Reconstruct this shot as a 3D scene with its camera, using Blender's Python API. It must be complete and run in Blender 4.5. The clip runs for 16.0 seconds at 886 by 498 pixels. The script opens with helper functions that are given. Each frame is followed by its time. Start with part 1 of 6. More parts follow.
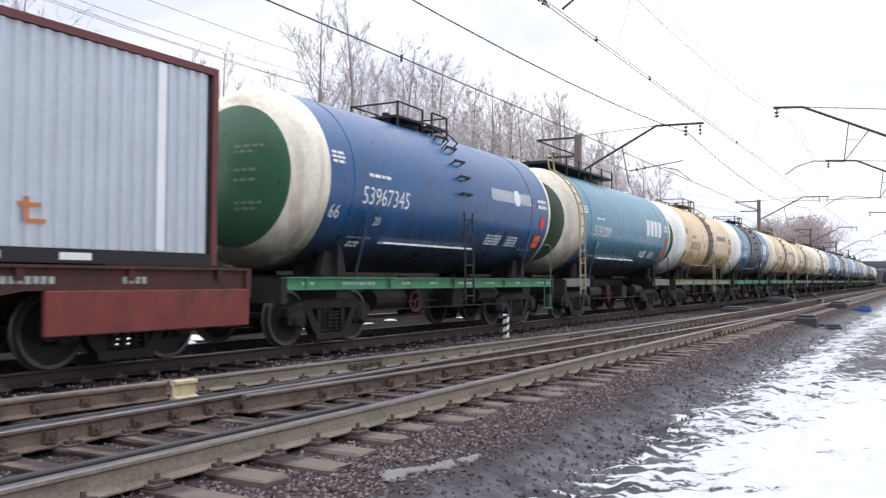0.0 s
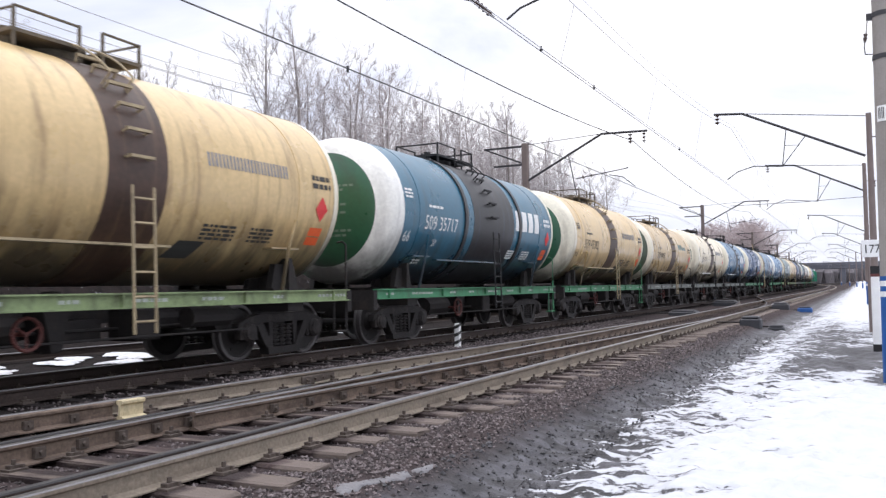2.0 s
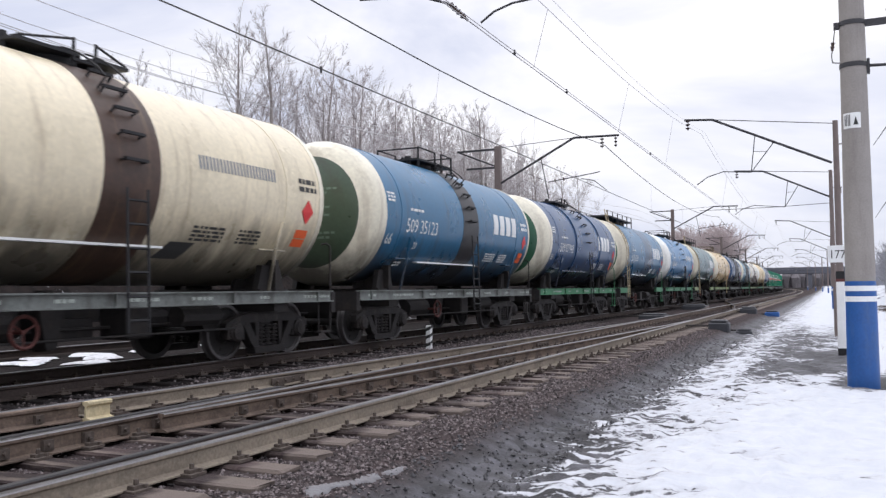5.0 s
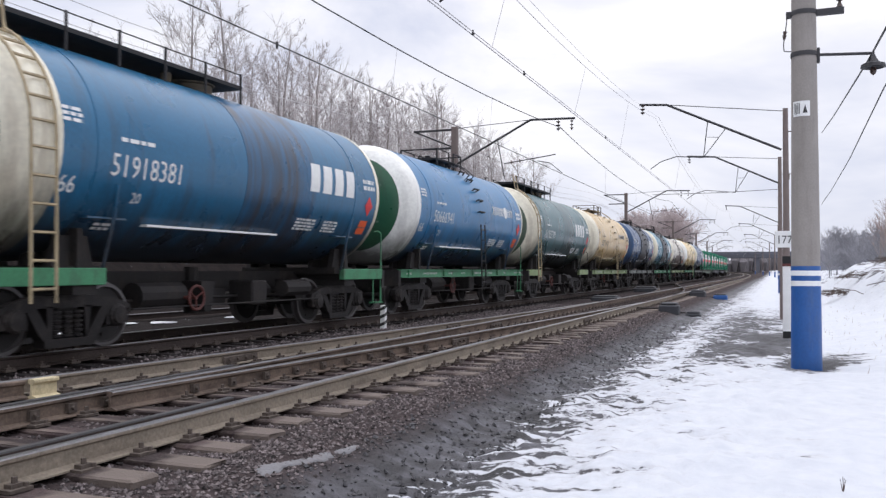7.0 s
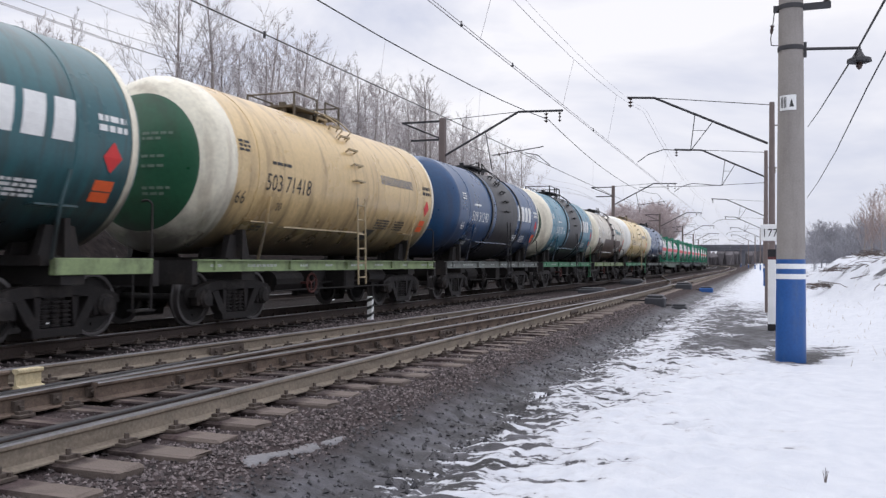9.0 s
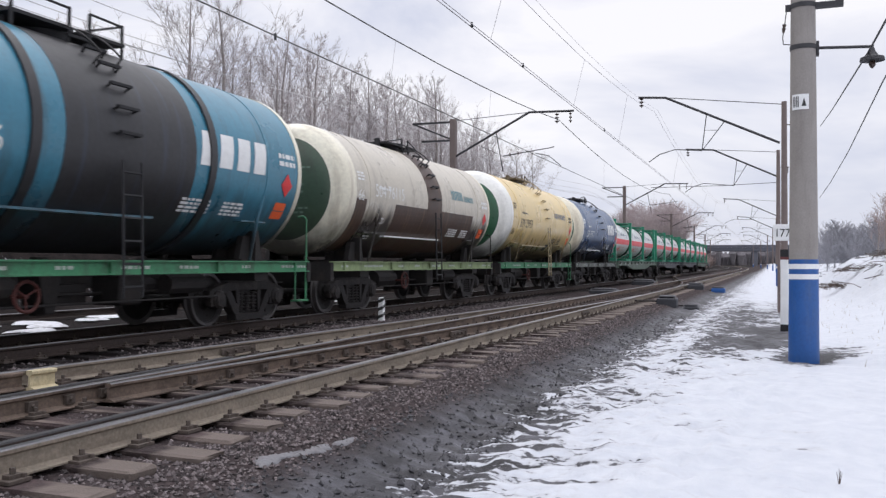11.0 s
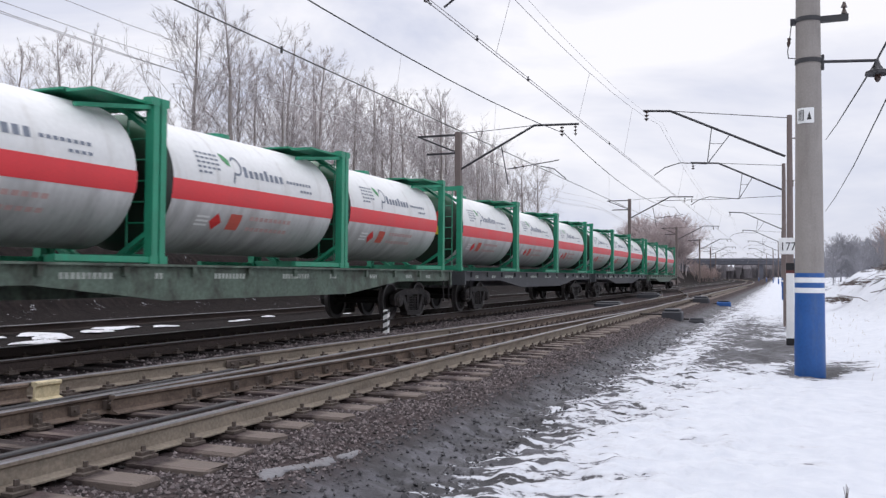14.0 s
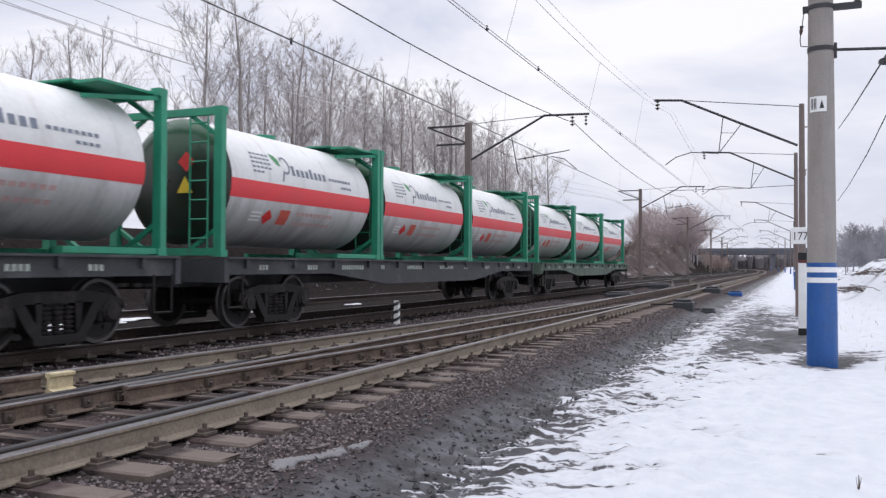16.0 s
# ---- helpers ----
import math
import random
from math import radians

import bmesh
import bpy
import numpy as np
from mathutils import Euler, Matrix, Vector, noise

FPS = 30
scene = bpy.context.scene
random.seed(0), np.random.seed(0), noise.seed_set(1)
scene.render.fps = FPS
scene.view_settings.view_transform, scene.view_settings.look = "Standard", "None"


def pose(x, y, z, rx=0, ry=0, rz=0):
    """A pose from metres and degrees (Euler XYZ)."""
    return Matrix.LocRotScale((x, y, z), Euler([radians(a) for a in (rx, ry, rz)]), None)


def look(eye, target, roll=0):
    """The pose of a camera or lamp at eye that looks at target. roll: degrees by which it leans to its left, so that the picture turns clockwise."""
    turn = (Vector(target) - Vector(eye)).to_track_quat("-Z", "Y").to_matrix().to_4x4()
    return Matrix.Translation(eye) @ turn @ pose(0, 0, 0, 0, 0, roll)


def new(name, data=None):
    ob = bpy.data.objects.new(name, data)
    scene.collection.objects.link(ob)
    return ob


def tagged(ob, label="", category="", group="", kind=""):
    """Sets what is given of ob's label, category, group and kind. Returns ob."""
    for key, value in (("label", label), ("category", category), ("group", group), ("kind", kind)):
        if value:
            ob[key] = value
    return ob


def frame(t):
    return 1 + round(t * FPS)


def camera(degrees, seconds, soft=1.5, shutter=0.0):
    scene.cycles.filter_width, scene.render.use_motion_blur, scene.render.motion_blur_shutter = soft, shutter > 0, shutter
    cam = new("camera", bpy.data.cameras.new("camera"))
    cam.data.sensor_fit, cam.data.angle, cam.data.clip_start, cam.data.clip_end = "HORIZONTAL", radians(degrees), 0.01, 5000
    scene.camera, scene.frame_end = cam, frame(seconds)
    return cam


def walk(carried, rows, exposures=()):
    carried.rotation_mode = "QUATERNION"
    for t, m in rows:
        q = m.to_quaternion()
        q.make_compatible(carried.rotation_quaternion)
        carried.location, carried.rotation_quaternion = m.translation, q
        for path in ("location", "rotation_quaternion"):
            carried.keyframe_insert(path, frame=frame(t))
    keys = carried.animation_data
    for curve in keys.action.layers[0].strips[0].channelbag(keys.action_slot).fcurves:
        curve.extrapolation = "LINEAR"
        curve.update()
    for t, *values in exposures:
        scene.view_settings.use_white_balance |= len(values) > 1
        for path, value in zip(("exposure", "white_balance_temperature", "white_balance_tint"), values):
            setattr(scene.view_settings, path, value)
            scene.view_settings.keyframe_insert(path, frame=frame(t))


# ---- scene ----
cam = camera(55.2, 16.0, soft=1.35, shutter=0.1)
EYE = (0.0, 0.0, 1.35)
PATH = [
    (0.0, pose(*EYE, 91.993, -0.328, 29.654)),
    (0.5, pose(*EYE, 92.063, -0.291, 29.153)),
    (1.0, pose(*EYE, 92.107, -0.341, 28.184)),
    (1.5, pose(*EYE, 92.207, -0.092, 26.997)),
    (2.0, pose(*EYE, 92.659, 0.979, 26.340)),
    (2.5, pose(*EYE, 92.997, 0.790, 26.051)),
    (3.0, pose(*EYE, 93.084, 0.730, 25.898)),
    (3.5, pose(*EYE, 93.210, 0.602, 25.758)),
    (4.0, pose(*EYE, 93.265, 0.728, 25.431)),
    (6.5, pose(*EYE, 91.608, -0.096, 22.276)),
    (7.0, pose(*EYE, 91.416, -0.102, 21.395)),
    (7.5, pose(*EYE, 91.206, -0.085, 20.653)),
    (8.0, pose(*EYE, 91.031, -0.024, 20.197)),
    (8.5, pose(*EYE, 90.953, -0.131, 20.405)),
    (9.0, pose(*EYE, 90.851, -0.363, 20.536)),
    (11.5, pose(*EYE, 90.950, -0.321, 21.447)),
    (12.0, pose(*EYE, 91.031, -0.516, 21.498)),
    (12.5, pose(*EYE, 91.111, -0.348, 21.371)),
    (13.0, pose(*EYE, 91.381, -0.816, 21.222)),
    (13.5, pose(*EYE, 91.599, -0.598, 21.275)),
    (14.0, pose(*EYE, 91.756, -0.401, 21.601)),
    (14.5, pose(*EYE, 91.892, -0.656, 21.717)),
    (15.0, pose(*EYE, 91.803, -0.868, 21.758)),
    (15.5, pose(*EYE, 91.457, -0.449, 21.872)),
    (16.0, pose(*EYE, 91.130, -0.230, 22.306)),
]
walk(cam, PATH, exposures=[(0.0, 0.42, 6450, 13), (2.0, 0.39, 6450, 13), (4.0, 0.20, 6450, 13), (7.0, 0.11, 6450, 13), (9.0, 0.0, 6450, 13), (16.0, 0.03, 6450, 13)])

# ---- light ----
world = bpy.data.worlds.new("world")
scene.world = world
world.use_nodes = True
wn, wl = world.node_tree.nodes, world.node_tree.links
wn.clear()
w_out = wn.new("ShaderNodeOutputWorld")
w_bg = wn.new("ShaderNodeBackground")
w_sky = wn.new("ShaderNodeTexSky")
w_sky.sky_type = "NISHITA"
w_sky.sun_disc = False
w_sky.sun_elevation = radians(60)
w_sky.sun_rotation = radians(-50)
w_dim = wn.new("ShaderNodeMixRGB")
w_dim.blend_type = "MULTIPLY"
w_dim.inputs[0].default_value = 1.0
w_dim.inputs[2].default_value = (0.11, 0.11, 0.11, 1)
w_tc = wn.new("ShaderNodeTexCoord")
w_map = wn.new("ShaderNodeMapping")
w_map.inputs["Scale"].default_value = (1.0, 1.0, 2.6)
w_n1 = wn.new("ShaderNodeTexNoise")
w_n1.inputs["Scale"].default_value = 2.3
w_n1.inputs["Detail"].default_value = 6
w_n1.inputs["Roughness"].default_value = 0.55
w_n1.inputs["Distortion"].default_value = 0.4
w_r1 = wn.new("ShaderNodeValToRGB")
w_r1.color_ramp.elements[0].position = 0.36
w_r1.color_ramp.elements[0].color = (0.65, 0.69, 0.81, 1)
w_r1.color_ramp.elements[1].position = 0.58
w_r1.color_ramp.elements[1].color = (1.0, 1.0, 1.02, 1)
w_mix = wn.new("ShaderNodeMixRGB")
w_mix.inputs[0].default_value = 0.93
wl.new(w_tc.outputs["Generated"], w_map.inputs["Vector"])
wl.new(w_map.outputs["Vector"], w_n1.inputs["Vector"])
wl.new(w_n1.outputs["Fac"], w_r1.inputs["Fac"])
wl.new(w_sky.outputs["Color"], w_dim.inputs[1])
wl.new(w_dim.outputs["Color"], w_mix.inputs[1])
wl.new(w_r1.outputs["Color"], w_mix.inputs[2])
wl.new(w_mix.outputs["Color"], w_bg.inputs["Color"])
# an overcast sky grows brighter towards the zenith
w_sep = wn.new("ShaderNodeSeparateXYZ")
w_up = wn.new("ShaderNodeMapRange")
for w_key, w_value in (("From Min", 0.34), ("From Max", 0.95), ("To Min", 1.0), ("To Max", 2.25)):
    w_up.inputs[w_key].default_value = w_value
wl.new(w_tc.outputs["Generated"], w_sep.inputs[0])
wl.new(w_sep.outputs["Z"], w_up.inputs["Value"])
wl.new(w_up.outputs[0], w_bg.inputs["Strength"])
wl.new(w_bg.outputs["Background"], w_out.inputs["Surface"])

sun = new("sun", bpy.data.lights.new("sun", "SUN"))
sun.data.energy = 0.6
sun.data.angle = radians(25)
sun.data.color = (1.0, 0.97, 0.92)
sun.matrix_world = look((-16, 14, 40), (0, 8, 0))


# ---- materials ----
def rgb(c):
    return (c[0], c[1], c[2], 1.0)


def surface(name, col, rough=0.6, metal=0.0, vary=0.25, scale=3.0, fine=40.0, bump=0.15, streak=None, streak_amt=0.0,
            streak_scale=(1.5, 5.0, 0.35), streak_lo=0.52, per_object=0.0, grime_shade=None):
    """A paint, metal, wood or earth with two scales of variation, fine relief and, if asked, runs of grime down its
    sides and a belly with grime and shade painted in.
    """
    m = bpy.data.materials.new(name)
    m.use_nodes = True
    n, l = m.node_tree.nodes, m.node_tree.links
    bsdf = n["Principled BSDF"]
    tc = n.new("ShaderNodeTexCoord")
    a = n.new("ShaderNodeTexNoise")
    a.inputs["Scale"].default_value = scale
    a.inputs["Detail"].default_value = 5
    b = n.new("ShaderNodeTexNoise")
    b.inputs["Scale"].default_value = fine
    b.inputs["Detail"].default_value = 3
    l.new(tc.outputs["Object"], a.inputs["Vector"])
    l.new(tc.outputs["Object"], b.inputs["Vector"])
    add = n.new("ShaderNodeMath")
    add.operation = "ADD"
    l.new(a.outputs["Fac"], add.inputs[0])
    l.new(b.outputs["Fac"], add.inputs[1])
    ramp = n.new("ShaderNodeMapRange")
    ramp.inputs["From Min"].default_value = 0.6
    ramp.inputs["From Max"].default_value = 1.4
    ramp.inputs["To Min"].default_value = 1.0 - vary
    ramp.inputs["To Max"].default_value = 1.0 + vary
    l.new(add.outputs[0], ramp.inputs["Value"])
    val = ramp.outputs[0]
    if per_object:
        info = n.new("ShaderNodeObjectInfo")
        pr = n.new("ShaderNodeMapRange")
        pr.inputs["To Min"].default_value = 1 - per_object
        pr.inputs["To Max"].default_value = 1 + per_object
        l.new(info.outputs["Random"], pr.inputs["Value"])
        mul = n.new("ShaderNodeMath")
        mul.operation = "MULTIPLY"
        l.new(val, mul.inputs[0])
        l.new(pr.outputs[0], mul.inputs[1])
        val = mul.outputs[0]
    hsv = n.new("ShaderNodeHueSaturation")
    hsv.inputs["Color"].default_value = rgb(col)
    l.new(val, hsv.inputs["Value"])
    colour = hsv.outputs["Color"]
    if streak:
        mp = n.new("ShaderNodeMapping")
        mp.inputs["Scale"].default_value = streak_scale
        s = n.new("ShaderNodeTexNoise")
        s.inputs["Scale"].default_value = 1.0
        s.inputs["Detail"].default_value = 6
        s.inputs["Roughness"].default_value = 0.6
        l.new(tc.outputs["Object"], mp.inputs["Vector"])
        l.new(mp.outputs["Vector"], s.inputs["Vector"])
        sr = n.new("ShaderNodeMapRange")
        sr.inputs["From Min"].default_value = streak_lo
        sr.inputs["From Max"].default_value = streak_lo + 0.25
        sr.inputs["To Max"].default_value = streak_amt
        l.new(s.outputs["Fac"], sr.inputs["Value"])
        mix = n.new("ShaderNodeMixRGB")
        mix.inputs[2].default_value = rgb(streak)
        l.new(sr.outputs[0], mix.inputs[0])
        l.new(colour, mix.inputs[1])
        colour = mix.outputs["Color"]
    if grime_shade:
        # belly darkened in the colour: oily grime plus painted shade, ragged edge and runs
        dirt_shade, level, depth, most = grime_shade
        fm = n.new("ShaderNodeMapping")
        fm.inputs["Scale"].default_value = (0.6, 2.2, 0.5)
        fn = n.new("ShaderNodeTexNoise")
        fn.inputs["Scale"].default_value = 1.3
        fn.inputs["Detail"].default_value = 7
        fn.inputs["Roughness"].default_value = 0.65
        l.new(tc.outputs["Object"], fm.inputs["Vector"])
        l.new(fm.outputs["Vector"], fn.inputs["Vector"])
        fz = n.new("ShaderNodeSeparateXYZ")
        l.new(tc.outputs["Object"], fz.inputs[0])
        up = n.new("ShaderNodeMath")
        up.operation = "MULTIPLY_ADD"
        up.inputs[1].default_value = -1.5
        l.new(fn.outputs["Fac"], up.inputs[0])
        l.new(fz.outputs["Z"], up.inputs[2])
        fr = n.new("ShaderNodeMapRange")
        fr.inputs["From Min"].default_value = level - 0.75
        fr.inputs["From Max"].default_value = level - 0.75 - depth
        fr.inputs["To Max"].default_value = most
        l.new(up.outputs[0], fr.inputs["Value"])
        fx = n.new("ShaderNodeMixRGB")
        fx.inputs[2].default_value = rgb(dirt_shade)
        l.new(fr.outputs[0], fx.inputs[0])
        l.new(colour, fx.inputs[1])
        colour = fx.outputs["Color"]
    l.new(colour, bsdf.inputs["Base Color"])
    rr = n.new("ShaderNodeMapRange")
    rr.inputs["To Min"].default_value = max(rough - 0.12, 0.05)
    rr.inputs["To Max"].default_value = min(rough + 0.12, 1.0)
    l.new(a.outputs["Fac"], rr.inputs["Value"])
    l.new(rr.outputs[0], bsdf.inputs["Roughness"])
    bsdf.inputs["Metallic"].default_value = metal
    if bump:
        bp = n.new("ShaderNodeBump")
        bp.inputs["Strength"].default_value = bump
        bp.inputs["Distance"].default_value = 0.02
        l.new(add.outputs[0], bp.inputs["Height"])
        l.new(bp.outputs["Normal"], bsdf.inputs["Normal"])
    return m


# lower barrel: oil grime on the beige tanks, shade painted into the rest
def tank_paint(name, col, dirt_shade=(0.05, 0.035, 0.025), amt=0.55, lo=0.53, grime_shade=((0.020, 0.017, 0.016), 2.4, 0.85, 0.88)):
    return surface(name, col, rough=0.30, vary=0.16, scale=0.9, fine=14, bump=0.03, streak=dirt_shade, streak_amt=amt, streak_lo=lo, grime_shade=grime_shade)


GRIME = (0.035, 0.028, 0.022)
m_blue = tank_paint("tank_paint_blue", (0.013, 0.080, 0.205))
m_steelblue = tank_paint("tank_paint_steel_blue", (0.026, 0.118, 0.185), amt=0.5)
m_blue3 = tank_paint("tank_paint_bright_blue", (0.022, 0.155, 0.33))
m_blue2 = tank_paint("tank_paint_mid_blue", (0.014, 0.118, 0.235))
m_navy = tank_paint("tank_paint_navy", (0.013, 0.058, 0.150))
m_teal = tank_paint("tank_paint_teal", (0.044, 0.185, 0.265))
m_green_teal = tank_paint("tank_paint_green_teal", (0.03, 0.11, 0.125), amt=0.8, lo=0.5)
m_beige = tank_paint("tank_paint_beige", (0.60, 0.44, 0.22), dirt_shade=(0.15, 0.085, 0.04), amt=0.7, lo=0.50)
m_beige2 = tank_paint("tank_paint_dirty_beige", (0.52, 0.38, 0.19), dirt_shade=(0.10, 0.06, 0.03), amt=0.75, lo=0.48)
m_yellow = tank_paint("tank_paint_cream_yellow", (0.66, 0.50, 0.22), dirt_shade=(0.2, 0.12, 0.05), amt=0.35)
m_cream = tank_paint("tank_paint_cream", (0.70, 0.62, 0.45), dirt_shade=(0.2, 0.13, 0.07))
m_greige = tank_paint("tank_paint_greige", (0.50, 0.46, 0.38), dirt_shade=(0.1, 0.07, 0.05), grime_shade=((0.016, 0.013, 0.013), 2.6, 0.45, 0.95))
m_ivory = tank_paint("tank_paint_ivory", (0.72, 0.68, 0.55), dirt_shade=(0.2, 0.13, 0.07), amt=0.6)
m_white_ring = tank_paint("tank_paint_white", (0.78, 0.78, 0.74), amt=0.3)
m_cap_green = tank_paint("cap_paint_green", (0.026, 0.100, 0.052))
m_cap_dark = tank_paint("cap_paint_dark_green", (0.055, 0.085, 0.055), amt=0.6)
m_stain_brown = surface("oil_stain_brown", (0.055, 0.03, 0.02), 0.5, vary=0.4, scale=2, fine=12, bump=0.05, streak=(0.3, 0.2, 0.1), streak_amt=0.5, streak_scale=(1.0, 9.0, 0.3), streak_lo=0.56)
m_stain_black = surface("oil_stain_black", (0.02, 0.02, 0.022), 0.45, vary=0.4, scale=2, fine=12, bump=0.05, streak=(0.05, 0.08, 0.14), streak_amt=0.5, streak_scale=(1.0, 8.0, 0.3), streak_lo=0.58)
m_smear_blue = tank_paint("smeared_blue_paint", (0.010, 0.092, 0.20), dirt_shade=(0.03, 0.025, 0.024), amt=0.9, lo=0.40)
m_smear_green = tank_paint("smeared_green_paint", (0.03, 0.11, 0.125), dirt_shade=(0.03, 0.03, 0.03), amt=0.9, lo=0.40)
m_frame_green = surface("frame_paint_green", (0.045, 0.21, 0.10), 0.6, vary=0.25, scale=2, fine=20, streak=GRIME, streak_amt=0.8, streak_scale=(3, 3, 2), streak_lo=0.5)
m_frame_olive = surface("frame_paint_olive", (0.22, 0.29, 0.14), 0.65, vary=0.25, scale=2, fine=20, streak=GRIME, streak_amt=0.8, streak_scale=(3, 3, 2), streak_lo=0.5)
m_frame_grey = surface("frame_paint_grey", (0.16, 0.175, 0.165), 0.65, vary=0.3, scale=2, fine=20, streak=GRIME, streak_amt=0.85, streak_scale=(3, 3, 2), streak_lo=0.48)
m_frame_dark = surface("frame_paint_dark", (0.019, 0.017, 0.017), 0.7, vary=0.4, scale=3, fine=25, streak=(0.06, 0.045, 0.035), streak_amt=0.5, streak_scale=(3, 3, 2))
m_running = surface("running_gear_grime", (0.014, 0.012, 0.012), 0.6, vary=0.5, scale=6, fine=45, bump=0.3, streak=(0.085, 0.070, 0.063), streak_amt=0.6, streak_scale=(4, 4, 3))
m_tread = surface("wheel_tread_steel", (0.10, 0.094, 0.094), 0.42, metal=0.5, vary=0.2, scale=5)
m_wheel = surface("wheel_web_grime", (0.022, 0.02, 0.02), 0.65, vary=0.35, scale=6)
m_black = surface("black_steel", (0.02, 0.02, 0.022), 0.6, vary=0.3, scale=6)
m_ladder_ivory = surface("ladder_paint_worn", (0.35, 0.28, 0.17), 0.6, vary=0.35, scale=6, streak=GRIME, streak_amt=0.7, streak_scale=(4, 4, 3))
m_catwalk_worn = surface("catwalk_worn_steel", (0.10, 0.08, 0.055), 0.7, vary=0.4, scale=5, streak=(0.3, 0.23, 0.13), streak_amt=0.5, streak_scale=(4, 4, 3))
m_white_mark = surface("white_marking", (0.72, 0.73, 0.72), 0.6, vary=0.1, scale=8, bump=0)
m_black_mark = surface("black_marking", (0.03, 0.03, 0.03), 0.6, vary=0.2, scale=8, bump=0)
m_red_mark = surface("red_placard", (0.62, 0.03, 0.03), 0.5, vary=0.1, scale=8, bump=0)
m_orange_mark = surface("orange_placard", (0.75, 0.12, 0.03), 0.5, vary=0.1, scale=8, bump=0)
m_green_mark = surface("green_marking", (0.06, 0.25, 0.10), 0.6, vary=0.2, scale=8, bump=0)
m_teal_mark = surface("teal_marking", (0.06, 0.22, 0.27), 0.6, vary=0.2, scale=8, bump=0)
m_slate_mark = surface("slate_marking", (0.16, 0.185, 0.23), 0.6, vary=0.2, scale=8, bump=0)
m_pink_mark = surface("faded_red_marking", (0.50, 0.33, 0.31), 0.6, vary=0.2, scale=8, bump=0)
m_faded_red = surface("faded_red_placard", (0.55, 0.10, 0.07), 0.5, vary=0.15, scale=8, bump=0)
m_yellow_mark = surface("yellow_placard", (0.70, 0.50, 0.03), 0.5, vary=0.1, scale=8, bump=0)
# below the red band, shade is painted into the white over some grime
m_tankwhite = surface("container_tank_white", (0.66, 0.67, 0.665), 0.33, vary=0.08, scale=1.2, fine=12, bump=0.02, streak=(0.3, 0.27, 0.23), streak_amt=0.5, streak_scale=(1.2, 4, 0.4), streak_lo=0.55, grime_shade=((0.085, 0.075, 0.068), 1.25, 1.15, 0.85))
m_redband = surface("container_red_band", (0.68, 0.035, 0.045), 0.42, vary=0.1, scale=2, bump=0.02)
m_iso_green = surface("container_frame_green", (0.02, 0.26, 0.15), 0.5, vary=0.2, scale=3, bump=0.05, streak=(0.05, 0.09, 0.06), streak_amt=0.6, streak_scale=(3, 3, 1))
m_flat_grey = surface("flat_wagon_grey", (0.12, 0.125, 0.125), 0.65, vary=0.3, scale=2, streak=(0.3, 0.29, 0.26), streak_amt=0.4, streak_scale=(2, 2, 2))
m_flat_light = surface("flat_wagon_green_grey", (0.11, 0.15, 0.12), 0.65, vary=0.45, scale=2, fine=14, streak=GRIME, streak_amt=0.85, streak_scale=(2, 2.6, 2), streak_lo=0.46)
m_flat_dark = surface("flat_wagon_dark_grey", (0.055, 0.058, 0.064), 0.6, vary=0.3, scale=2, streak=(0.2, 0.19, 0.18), streak_amt=0.35, streak_scale=(2, 2, 2))
m_oxide = surface("flat_wagon_red_oxide", (0.17, 0.042, 0.036), 0.65, vary=0.35, scale=2, streak=GRIME, streak_amt=0.7, streak_scale=(2, 3, 1.5))
m_oxide_dark = surface("flat_wagon_dark_rust", (0.075, 0.030, 0.026), 0.7, vary=0.4, scale=2, streak=GRIME, streak_amt=0.8, streak_scale=(2, 3, 1.5), streak_lo=0.47)
m_corr = surface("container_pale_grey", (0.45, 0.50, 0.54), 0.5, vary=0.1, scale=1.0, fine=15, bump=0.03, streak=(0.32, 0.30, 0.28), streak_amt=0.5, streak_scale=(2, 6, 0.4), streak_lo=0.55)
m_cont_white = surface("container_white_strip", (0.72, 0.74, 0.75), 0.5, vary=0.1, scale=2)
m_cont_red = surface("container_red_rail", (0.11, 0.028, 0.027), 0.6, vary=0.25, scale=3)
m_railside = surface("rail_side_dusty_rust", (0.225, 0.19, 0.15), 0.75, vary=0.35, scale=2.5, fine=35, bump=0.2, streak=(0.065, 0.045, 0.038), streak_amt=0.8, streak_scale=(5, 1.6, 6), streak_lo=0.53)
m_railside_dark = surface("rail_side_dark_rust", (0.045, 0.033, 0.029), 0.75, vary=0.4, scale=2.5, fine=35, bump=0.2, streak=(0.03, 0.023, 0.02), streak_amt=0.8, streak_scale=(4, 1.2, 4), streak_lo=0.48)
m_railside_mid = surface("rail_side_brown_rust", (0.15, 0.112, 0.088), 0.75, vary=0.4, scale=2.5, fine=35, bump=0.2, streak=(0.045, 0.033, 0.028), streak_amt=0.9, streak_scale=(6, 2.6, 6), streak_lo=0.45)
m_railtop = surface("rail_top_worn_steel", (0.20, 0.195, 0.20), 0.36, metal=0.8, vary=0.25, scale=3)
m_railtop_dark = surface("rail_top_dull", (0.018, 0.017, 0.019), 0.62, metal=0.0, vary=0.3, scale=3)
m_sleeper = surface("sleeper_old_wood", (0.038, 0.026, 0.026), 0.85, vary=0.5, scale=5, fine=60, bump=0.5, streak=(0.26, 0.215, 0.18), streak_amt=0.8, streak_scale=(1.2, 7, 5), streak_lo=0.5, per_object=0.35)
m_sleeper_dark = surface("sleeper_dark_wood", (0.016, 0.012, 0.012), 0.8, vary=0.5, scale=5, fine=60, bump=0.5, per_object=0.3)
m_clip = surface("rail_fastening", (0.085, 0.068, 0.058), 0.7, vary=0.4, scale=12)
